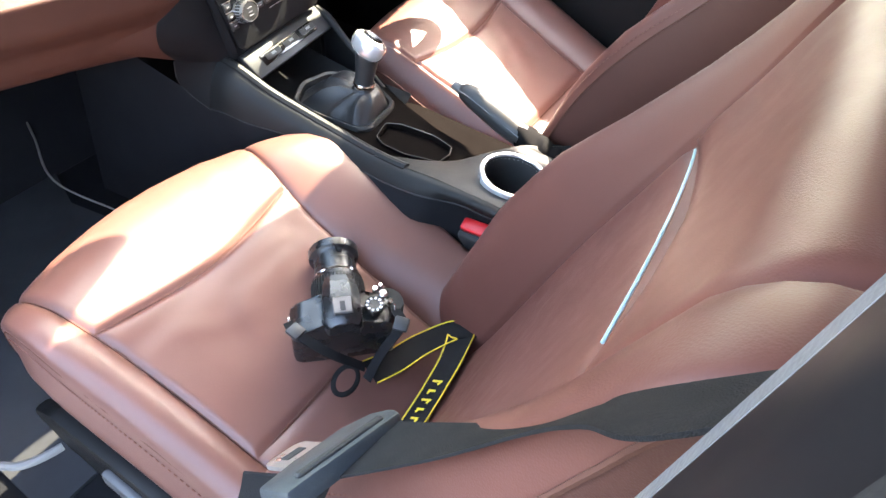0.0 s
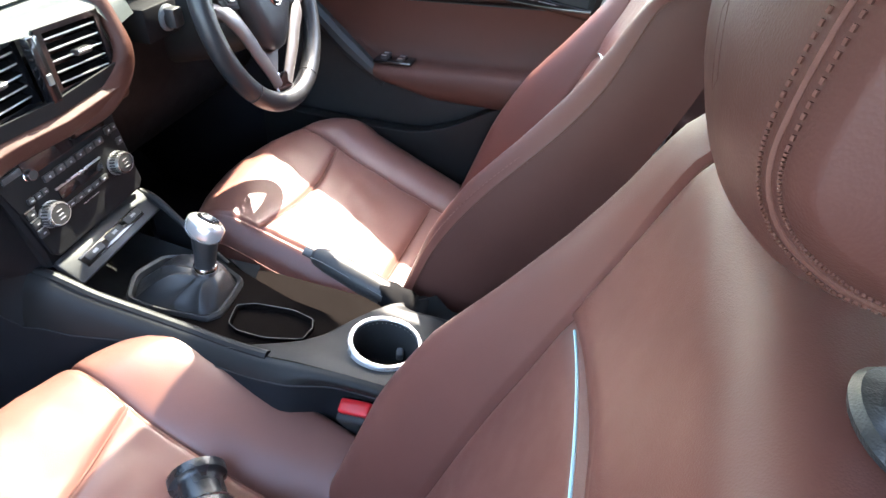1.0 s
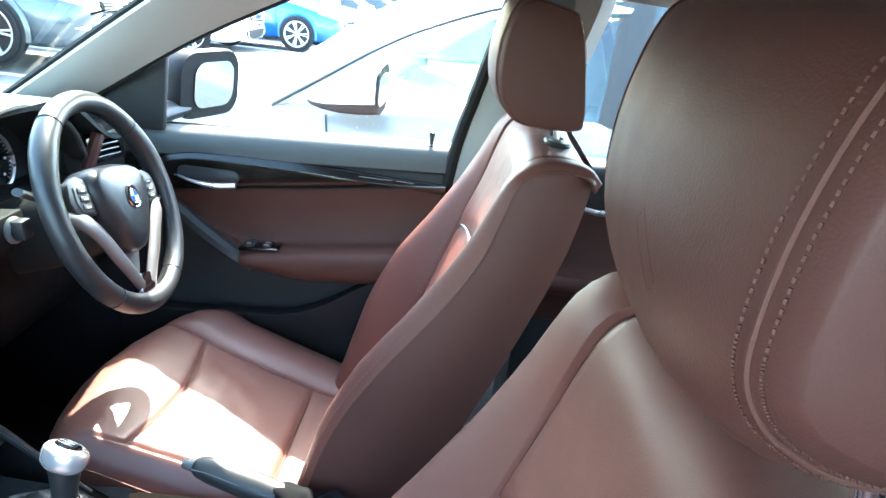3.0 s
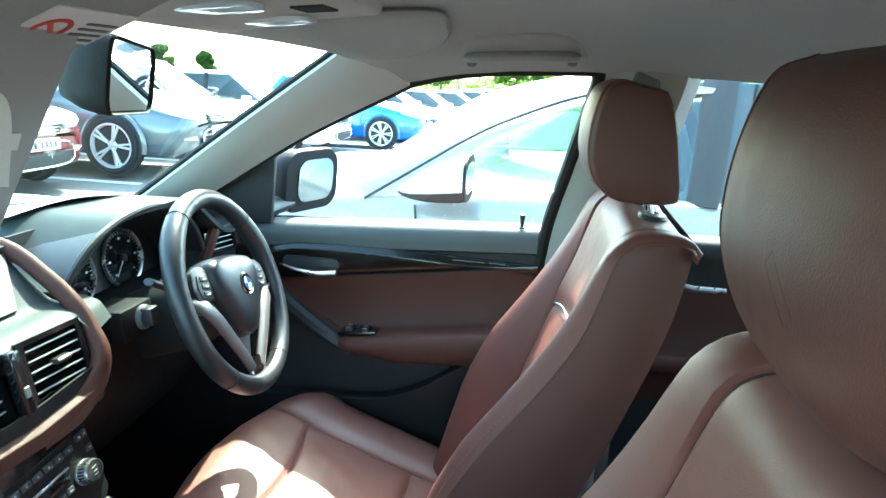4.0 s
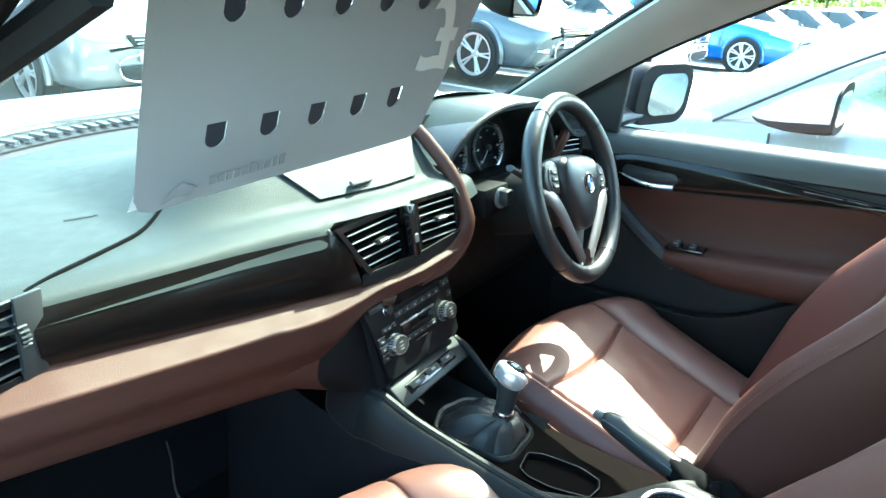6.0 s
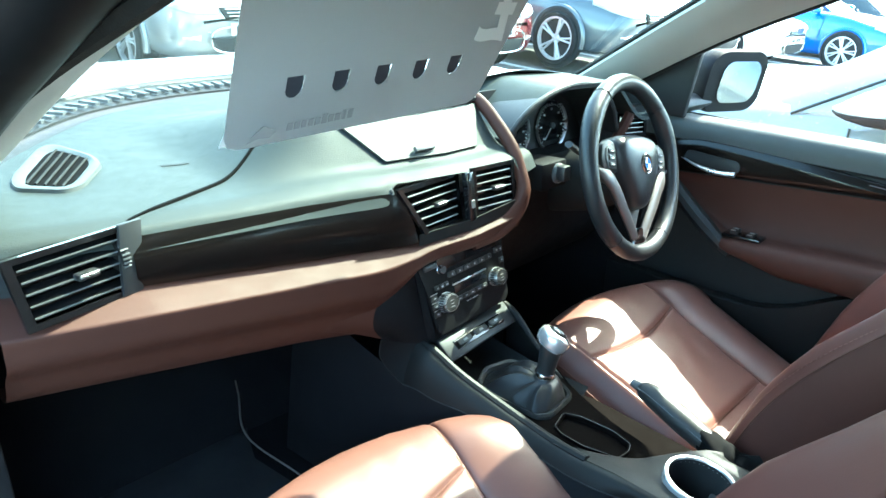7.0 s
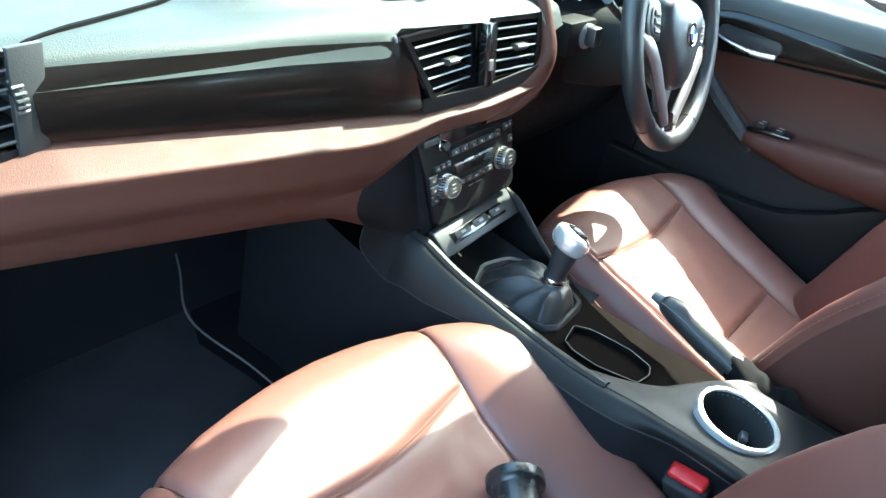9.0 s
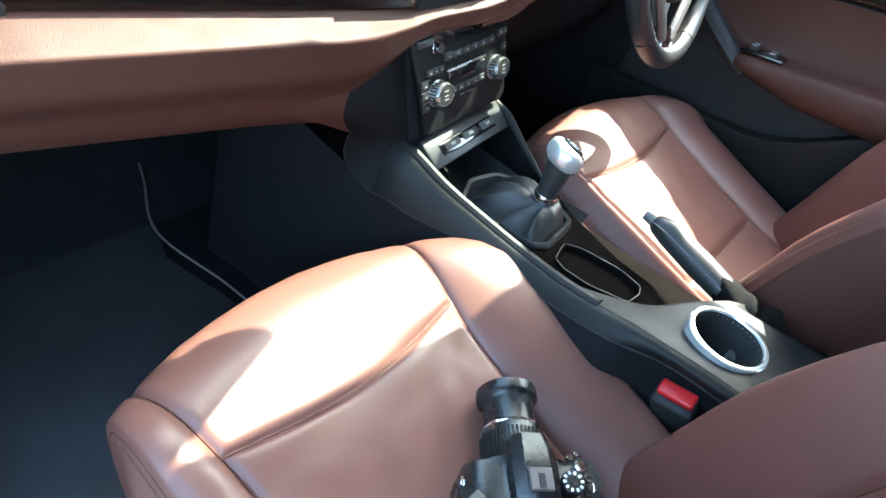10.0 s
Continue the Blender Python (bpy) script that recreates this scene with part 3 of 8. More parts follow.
def door_open():
    """The passenger's door, swung out on its front hinges; local y runs back from the hinge."""
    d = thing("passenger_door", "silver passenger door standing wide open, brown leather inside", "car door")
    HM = pose(-0.815, 0.800, 0.0, 0, 0, -64)

    def sheet(prof, y0, y1, n=12, k=None):
        v = bmesh.new()
        k = k or (len(prof) - 1) * 4
        grid(v, lambda a, b: HM @ Vector((spline(prof, b)[0], -(y0 + (y1 - y0) * a), spline(prof, b)[1])), n, k)
        return v
    part("outer_skin", thicken(sheet([(-0.02, 1.03), (-0.055, 0.85), (-0.06, 0.65), (-0.03, 0.36)], 0.0, 1.02), 0.004), BODYPAINT, d, "silver painted outer skin")
    part("sill_cap", thicken(sheet([(-0.02, 1.03), (0.03, 1.04), (0.068, 1.025), (0.075, 0.985)], 0.0, 1.02), 0.004), DOORCAP, d)
    part("wood_strip", thicken(sheet([(0.075, 0.985), (0.083, 0.97), (0.083, 0.945), (0.076, 0.93)], 0.05, 0.98), 0.003), WOOD, d, "glossy dark wood strip")
    part("leather_panel", thicken(sheet([(0.076, 0.93), (0.072, 0.87), (0.085, 0.82), (0.125, 0.81), (0.130, 0.775), (0.085, 0.75)], 0.03, 1.0), 0.004), DOOR_LEATHER, d, "brown leather panel with padded armrest")
    part("lower_panel", thicken(sheet([(0.085, 0.75), (0.078, 0.62), (0.090, 0.50), (0.060, 0.36), (-0.03, 0.36)], 0.0, 1.02), 0.004), MATT, d)
    for y in (0.0, 1.02):
        v = bmesh.new()
        prism(v, [(-0.02, 1.03), (0.068, 1.02), (0.08, 0.90), (0.08, 0.40), (0.05, 0.36), (-0.03, 0.36), (-0.06, 0.65), (-0.055, 0.85)], -0.006, 0.006, HM @ pose(0, -y, 0, 90, 0, 0))
        part("end_panel", v, BODYPAINT, d)
    v = bmesh.new()
    tube(v, [HM @ Vector(p) for p in ((0.03, -0.02, 1.03), (0.07, -0.25, 1.20), (0.11, -0.50, 1.34), (0.125, -0.72, 1.375), (0.11, -0.90, 1.36), (0.06, -0.96, 1.20), (0.02, -1.00, 1.03))], 0.020, 10, flat=0.7)
    part("window_frame", v, PILLARBLACK, d)
    v = bmesh.new()
    grid(v, lambda a, b: HM @ Vector((0.01 + 0.10 * b, -(0.02 + 0.97 * a) if b == 0 else -(0.02 + 0.97 * a + (0.50 - 0.55 * a) * b * 0.9), 1.03 + b * lerp_table([(0, 0.27), (0.45, 0.335), (1, 0.32)], a))), 10, 6)
    gl = part("window", v, GLASS, d, "clear side window")
    gl.visible_shadow = False
    v = bmesh.new()
    tube(v, [HM @ Vector(p) for p in ((0.082, -0.22, 0.905), (0.105, -0.26, 0.900), (0.105, -0.34, 0.900), (0.084, -0.37, 0.905))], 0.008, 10)
    part("handle", v, SATIN, d, "silver pull handle")
    for z in (0.52, 0.86):
        v = bmesh.new()
        box(v, (0.05, 0.06, 0.05), (-0.790, 0.815, z), (0, 0, 0), 0.006)
        part("hinge", v, MATT, d)
    return d


door_open()


def door_rear(side):
    d = thing("rear_door", "closed rear door with brown panel and black sill", "car door", group="rear doors")
    bm = bmesh.new()
    prof = [(0.775, 1.055), (0.74, 1.066), (0.705, 1.058), (0.697, 1.03), (0.705, 1.0), (0.708, 0.96)]
    grid(bm, lambda a, b: Vector((side * spline(prof, b)[0], -0.24 - 0.80 * a, spline(prof, b)[1] + 0.01 * a)), 10, 16)
    part("upper_panel", bm, MATT, d)
    bm = bmesh.new()
    prof2 = [(0.708, 0.96), (0.705, 0.90), (0.69, 0.84), (0.65, 0.83), (0.645, 0.80), (0.69, 0.77), (0.705, 0.70)]
    grid(bm, lambda a, b: Vector((side * spline(prof2, b)[0], -0.24 - 0.80 * a, spline(prof2, b)[1] + 0.01 * a)), 10, 24)
    part("leather_panel", bm, DOOR_LEATHER, d)
    bm = bmesh.new()
    box(bm, (0.03, 0.84, 0.32), (side * 0.715, -0.64, 0.55), (0, 0, 0), 0.008)
    part("lower_panel", bm, MATT, d)
    bm = bmesh.new()
    tube(bm, [(side * 0.690, -0.30, 0.975), (side * 0.676, -0.34, 0.972), (side * 0.676, -0.40, 0.972)], 0.006, 8)
    part("handle", bm, SATIN, d, "silver pull handle")
    bm = bmesh.new()
    grid(bm, lambda a, b: Vector((side * (0.745 - 0.14 * b), -0.26 - 0.70 * a - 0.06 * b, 1.05 + (win_top(-0.4 - 0.6 * a)[1] - 1.045) * b)), 8, 6)
    gl = part("window", bm, TINTED if side < 0 else GLASS, d, "rear side window")
    gl.visible_shadow = False
    bm = bmesh.new()
    grid(bm, lambda a, b: Vector((side * (0.78 + 0.06 * math.sin(math.pi * b)), -0.08 - 0.9 * a, 1.04 - 0.70 * b)), 10, 10)
    thicken(bm, 0.004)
    part("outer_skin", bm, BODYPAINT, d)
    return d


door_rear(1)
door_rear(-1)
# rear quarters close the cabin
for side in (-1, 1):
    bm = bmesh.new()
    grid(bm, lambda a, b: Vector((side * (0.74 - 0.16 * b), -1.02 - 0.55 * a - 0.04 * b, 0.35 + (1.37 - 0.35) * b)), 4, 8)
    thicken(bm, 0.02)
    tagged(obj("rear_quarter", bm, PILLAR), "grey trimmed rear quarter", "pillar", kind="structure")

# rear bench
bench = thing("rear_bench", "brown leather rear bench in the shade", "car seat")
bm = bmesh.new()
box(bm, (1.26, 0.46, 0.16), (0, -0.78, 0.60), (6, 0, 0), 0.05, 4)
part("cushion", bm, LEATHER_SIDE, bench)
bm = bmesh.new()
box(bm, (1.24, 0.14, 0.60), (0, -1.08, 0.92), (-20, 0, 0), 0.05, 4)
part("backrest", bm, LEATHER_SIDE, bench)
bm = bmesh.new()
box(bm, (1.2, 0.40, 0.22), (0, -0.78, 0.42))
part("base", bm, MATT, bench)


# ---- seats ----
CUSH = [(-0.03, 0.552), (0.06, 0.568), (0.138, 0.588), (0.25, 0.622), (0.33, 0.647), (0.39, 0.664), (0.45, 0.676), (0.492, 0.668), (0.517, 0.640), (0.523, 0.595), (0.510, 0.53), (0.48, 0.48)]
BACK = [(0.030, 0.555), (-0.004, 0.65), (-0.034, 0.75), (-0.068, 0.86), (-0.105, 0.96), (-0.140, 1.06), (-0.158, 1.125), (-0.171, 1.160), (-0.196, 1.180), (-0.232, 1.183), (-0.254, 1.178), (-0.265, 1.166)]


def on_path(path, t, h):
    """A point h off a (y, z) path, along its outer normal."""
    if path is BACK:
        h = -h
    y, z = spline(path, t)
    y2, z2 = spline(path, min(t + 0.01, 1.0))
    y1, z1 = spline(path, max(t - 0.01, 0.0))
    d = Vector((y2 - y1, z2 - z1)).normalized()
    return y - d.y * h, z + d.x * h


def path_t(path, axis, value, hi=0.75):
    lo = 0.0
    for _ in range(40):
        mid = (lo + hi) / 2
        if spline(path, mid)[axis] < value:
            lo = mid
        else:
            hi = mid
    return lo


def cush_point(u, t, h):
    y, z = on_path(CUSH, t, h)
    bow = 0.045 * (u / 0.2) ** 2 * smooth(0.30, 0.47, y if t < 0.75 else 0.5)
    return Vector((u, y - bow, z))


def cush_w(t):
    return soft_table([(0, 0.138), (0.18, 0.142), (0.45, 0.162), (0.6, 0.176), (0.72, 0.186), (1, 0.192)], t)


def groove(e, depth, width=0.010):
    return -depth * math.exp(-(e / width) ** 2 * 1.2)


def seat_front_seam(u):
    return path_t(CUSH, 0, 0.375 - 0.030 * (1 - min(1, (u / 0.162) ** 2)))


def cushion_panel(t0, t1, crown, nu=40, nv=26, wrinkle=0.0):
    bm = bmesh.new()

    def f(a, b):
        a, b = ease(a), ease(b)
        s = a * 2 - 1
        lo, hi = t0(s * 0.162), t1(s * 0.162)
        t = lo + (hi - lo) * b
        u = s * cush_w(t)
        du = (1 - abs(s)) * cush_w(t)
        length = 0.62 * (hi - lo)
        dv0 = b * length
        dv1 = (1 - b) * length if hi < 0.99 else 1
        e = min(du, dv0, dv1)
        h = groove(e, 0.0055, 0.0045) + crown * (1 - s * s) * 4 * b * (1 - b if hi < 0.99 else 0.5) - 0.006 * (1 - s * s)
        if wrinkle:
            h += wrinkle * noise.noise(Vector((u * 9, t * 22, 3))) + wrinkle * 0.7 * noise.noise(Vector((u * 30, t * 40, 7))) * smooth(0.02, 0.05, e)
        return cush_point(u, t, h)
    grid(bm, f, nu, nv)
    return bm


def bolster_k(t):
    return soft_table([(0, 1.20), (0.35, 1.38), (0.52, 1.05), (0.64, 0.66), (0.76, 0.42), (1, 0.32)], t)


def inner_w(t):
    return soft_table([(0, 0.094), (0.10, 0.106), (0.18, 0.116), (0.27, 0.120), (0.36, 0.116), (0.45, 0.109), (0.52, 0.100), (0.60, 0.083), (0.68, 0.066), (0.76, 0.052), (1, 0.041)], t, 0.06)


def inner_h(t):
    """How far the bolster beside the console stands up."""
    return soft_table([(0, 0.054), (0.08, 0.051), (0.22, 0.040), (0.42, 0.015), (0.55, 0.002), (1, 0.0)], t)


def door_k(t):
    """The bolster beside the open door is narrower."""
    return soft_table([(0, 1.0), (0.35, 0.96), (0.52, 0.80), (0.64, 0.58), (0.76, 0.42), (1, 0.32)], t)


FALL = [(0, -0.010), (0.003, -0.004), (0.008, -0.006), (0.018, -0.018), (0.030, -0.036), (0.040, -0.060), (0.042, -0.10), (0.036, -0.15)]


def cushion_bolster(side, outer):
    prof = [(0, -0.010), (0.006, -0.002), (0.028, 0.008), (0.055, 0.012), (0.080, 0.007), (0.098, -0.010), (0.106, -0.04), (0.106, -0.08), (0.098, -0.13)]
    if side != outer:
        bm = bmesh.new()
        roll = [(0, 0, -0.010), (0.07, 0.06, -0.001), (0.35, 0.42, 0.009), (0.7, 0.80, 0.010), (0.92, 0.98, 0.004), (1.0, 1.0, -0.010), (1.04, 0.9, -0.040), (1.04, 0.4, -0.08), (0.98, 0.0, -0.13)]

        def inner(a, b):
            t = ease(a) * 0.98
            fu, fh, add = spline(roll, b)
            add *= 1 if add < 0 else soft_table([(0, 1), (0.45, 0.7), (0.62, 0.2), (1, 0)], t)
            add += 0.0012 * noise.noise(Vector((fu * 2, t * 30, side)))
            if outer > 0:
                du, h = spline(FALL, b)
                return cush_point(side * (cush_w(t) + du * inner_w(t) / 0.11), t, h + 0.4 * (add if abs(add) < 0.002 else 0))
            return cush_point(side * (cush_w(t) + fu * inner_w(t)), t, fh * inner_h(t) + add)
        grid(bm, inner, 48, 28)
        return bm
    if side == outer:
        prof = prof[:6] + [(0.102, -0.028), (0.099, -0.046), (0.088, -0.058), (0.070, -0.062)]
    if side == outer == -1:
        prof = [(0, -0.010), (0.006, -0.002), (0.022, 0.007), (0.040, 0.008), (0.053, 0.002), (0.060, -0.006), (0.070, -0.030), (0.078, -0.052), (0.076, -0.064), (0.060, -0.067)]
    bm = bmesh.new()

    def f(a, b):
        t = ease(a) * 0.98
        du, h = spline(prof, b)
        du *= 1.20 if side != outer else (1.05 if outer > 0 else 1.0)
        h *= 1 if h < 0 else soft_table([(0, 0.8), (0.3, 1.2), (0.5, 0.7), (0.62, 0.2), (1, 0.0)], t)
        h += 0.0012 * noise.noise(Vector((du * 20, t * 30, side)))
        u = side * (cush_w(t) + du * (bolster_k(t) if side != outer or outer > 0 else door_k(t)))
        return cush_point(u, t, h)
    grid(bm, f, 44, 26)
    return bm


def seam_line(bm, f, n, r, k=6):
    return tube(bm, [f(i / n) for i in range(n + 1)], r, k)


def back_w(t):
    z = spline(BACK, t)[1]
    return lerp_table([(0.55, 0.128), (0.75, 0.138), (0.99, 0.166), (1.08, 0.172), (1.17, 0.165), (1.21, 0.155)], z)


def back_bulge(z):
    return lerp_table([(0.55, 0.078), (0.66, 0.086), (0.76, 0.088), (0.85, 0.076), (0.93, 0.053), (1.02, 0.031), (1.10, 0.016), (1.16, 0.008), (1.25, 0.002)], z)


def edge_h(z):
    """How far the edge piping stands before the back."""
    return soft_table([(0.55, 0.062), (0.667, 0.070), (0.73, 0.072), (0.788, 0.067), (0.848, 0.054), (0.926, 0.032), (1.018, 0.005), (1.10, -0.005), (1.16, -0.004), (1.20, -0.002)], z, 0.05)


def rear_y(z):
    """The rear edge of the backrest's side."""
    return lerp_table([(0.50, -0.035), (0.75, -0.128), (0.90, -0.187), (1.025, -0.231), (1.078, -0.247), (1.12, -0.256), (1.17, -0.264), (1.2, -0.270)], z)


def back_out(z):
    return lerp_table([(0.55, 0.212), (0.7, 0.232), (0.85, 0.240), (1.0, 0.238), (1.08, 0.236), (1.15, 0.230), (1.175, 0.224), (1.19, 0.218)], z)


def back_point(u, t, h):
    y, z = on_path(BACK, t, h)
    return Vector((u, y, z))


PIPE_DROP = [0.0]


@functools.lru_cache(None)
def pipe_at(u, drop):
    return path_t(BACK, 1, 1.040 - drop - 0.16 * u - 0.6 * u * u, 0.6)


def pipe_t(s):
    """Where the piping crosses the back, at s of its half width."""
    return pipe_at(round(s * 0.166, 5), PIPE_DROP[0])


def back_panel(upper):
    bm = bmesh.new()

    def f(a, b):
        a, b = ease(a), ease(b)
        s = a * 2 - 1
        p = pipe_t(s)
        t = (p + (1 - p) * b) if upper else p * b
        w = back_w(t)
        du = (1 - abs(s)) * w
        e = min(du, b * 0.4 if upper else (1 - b) * 0.4)
        h = groove(e, 0.008) - 0.010 * (1 - s * s) * (1 - smooth(0.6, 0.9, t))
        if upper:
            h += 0.005 * math.exp(-(b * 9) ** 2)
        h += 0.0016 * noise.noise(Vector((s * 2.2, t * 9, 5 + upper)))
        return back_point(s * w, t, h)
    grid(bm, f, 36, 34)
    return bm


def back_bolster(side):
    bm = bmesh.new()

    def f(a, b):
        t = ease(a)
        z = spline(BACK, t)[1]
        w, o, B = back_w(t), back_out(z), back_bulge(z)
        du, h = spline([(0, -0.010), (0.05, 0.15), (0.30, 0.72), (0.58, 1.0), (0.80, 0.97), (0.93, 0.78), (1.0, 0.55)], b)
        h = h * B if b > 0.1 else h * (B if h > 0 else 1)
        k = smooth(0.62, 1.0, b)
        return back_point(side * (w + (o - w) * du), t, h + (edge_h(z) - h) * k)
    grid(bm, f, 40, 20)
    return bm


def back_edge(side, t, dh=0.0):
    z = spline(BACK, t)[1]
    return back_point(side * (back_out(z) + 0.002), t, edge_h(z) + dh)


def back_drop(side, a, b):
    """From the piping back to the rear edge."""
    p = back_edge(side, a)
    sag = -0.012 * (1 - smooth(0.5, 0.75, a)) - 0.004 * smooth(0.6, 0.9, a)
    deep = max(0.002, p.y - rear_y(p.z + sag)) * (1 - smooth(0.92, 1.0, a))
    return Vector((-side * 0.030 * b ** 2.2 * (1 - 0.6 * smooth(0.6, 0.9, a)) + side * 0.004 * math.sin(math.pi * b), -deep * b, sag * b))


def back_shell(side):
    """Side of the backrest, from the piping to the rear edge."""
    bm = bmesh.new()

    def f(a, b):
        p = back_edge(side, a)
        return p + back_drop(side, a, b)
    grid(bm, f, 36, 12)
    return bm


def back_rear():
    bm = bmesh.new()

    def f(a, b):
        t = a
        L = back_edge(-1, t) + back_drop(-1, t, 1)
        R = back_edge(1, t) + back_drop(1, t, 1)
        q = L.lerp(R, b)
        q.y -= 0.02 * math.sin(math.pi * b) * (1 - smooth(0.5, 0.8, a))
        return q
    grid(bm, f, 24, 10)
    return bm


HEAD_EDGE = [0.36]
HEAD = [(-0.170, 1.381), (-0.146, 1.370), (-0.132, 1.334), (-0.128, 1.294), (-0.134, 1.262), (-0.150, 1.238), (-0.180, 1.222), (-0.250, 1.221), (-0.260, 1.236), (-0.256, 1.270), (-0.246, 1.326), (-0.234, 1.360), (-0.222, 1.370)]


def head_point(u, k):
    """On the headrest at lateral u, k round the section from 0 to 1."""
    pts = HEAD + [HEAD[0]]
    y, z = spline(pts, k)
    cy, cz = -0.198, 1.292
    k = max(0, abs(u) / 0.120 - 0.90) / 0.10
    s = 1 - 0.045 * (1 - math.sqrt(max(0, 1 - k * k))) - 0.015 * (u / 0.120) ** 2
    dz = (z - cz) * s
    if y > cy:
        s *= 1 - 0.22 * (abs(u) / 0.120) ** 2.6
    if dz < 0:
        dz *= 1 - (HEAD_EDGE[0] if u < 0 else min(HEAD_EDGE[0], 0.30)) * (abs(u) / 0.120) ** 2.6
    return Vector((u, cy + (y - cy) * s, cz + dz))


def headrest(parent, drop=0.0):
    HEAD_EDGE[0] = 0.03 if drop else 0.66
    bm = bmesh.new()
    N = 30
    rings = grid(bm, lambda a, b: head_point(-0.120 * math.cos(math.pi * a), b), 36, 48, close_v=True)
    for end, side in ((rings[0], -1), (rings[-1], 1)):
        inner = [bm.verts.new(Vector((side * 0.1220, -0.198 + (v.co.y + 0.198) * 0.6, 1.292 + (v.co.z - 1.292) * 0.6))) for v in end]
        for j in range(48):
            bm.faces.new((end[j], end[(j + 1) % 48], inner[(j + 1) % 48], inner[j]))
        bm.faces.new(inner)
    pad = part("headrest", bm, SHADED_HEAD, parent)
    for side in (-1, 1):
        bm = bmesh.new()
        tube(bm, [head_point(side * 0.104, i / 60) for i in range(60)], 0.0012, 6, closed=True)
        part("seam", bm, SEAM, pad)
        bm = bmesh.new()
        for off in (-0.0055, 0.0055):
            for i in range(0, 190):
                a, b = head_point(side * (0.104 + off), i / 190), head_point(side * (0.104 + off), (i + 0.55) / 190)
                out = Vector((0, a.y + 0.198, a.z - 1.292)).normalized() * 0.0004 + Vector((side * 0.0004, 0, 0))
                tube(bm, [a + out, b + out], 0.00060, 4)
        part("stitching", bm, SEAM, pad)
    # embossed mark on the front face
    def front(u, z):
        lo, hi = 0.03, 0.34
        for _ in range(24):
            mid = (lo + hi) / 2
            if head_point(u, mid).z > z:
                lo = mid
            else:
                hi = mid
        return head_point(u, lo)
    bm = bmesh.new()
    for (u0, z0), (u1, z1) in (((-0.046, 1.283), (-0.022, 1.302)), ((-0.040, 1.277), (-0.016, 1.296)), ((-0.046, 1.283), (-0.040, 1.277)), ((-0.022, 1.302), (-0.016, 1.296))):
        tube(bm, [front(u0 + (u1 - u0) * i / 6, z0 + (z1 - z0) * i / 6) for i in range(7)], 0.00010, 5)
    if not drop:
        part("embossed_mark", bm, SHADED_HEAD, pad, "faint pressed mark")
    else:
        bm.free()
    if drop:
        for ob in [pad] + list(pad.children):
            for v in ob.data.vertices:
                v.co.z -= drop
                v.co.y += 0.006
    for side in (-1, 1):
        bm = bmesh.new()
        tube(bm, [(side * 0.063, -0.238, 1.15), (side * 0.063, -0.212, 1.235)], 0.0062, 12)
        part("post", bm, CHROME, parent, "polished steel post")
        bm = bmesh.new()
        lathe(bm, [(0.006, 0), (0.019, 0.0), (0.0200, 0.003), (0.0175, 0.007), (0.010, 0.009), (0.0066, 0.009)], 28, pose(side * 0.063, -0.231, 1.180, 4, 0, 0) @ Matrix.Diagonal((1.45, 1, 1, 1)), cap=False)
        part("collar", bm, BLACK, parent, "black plastic collar")
    return pad


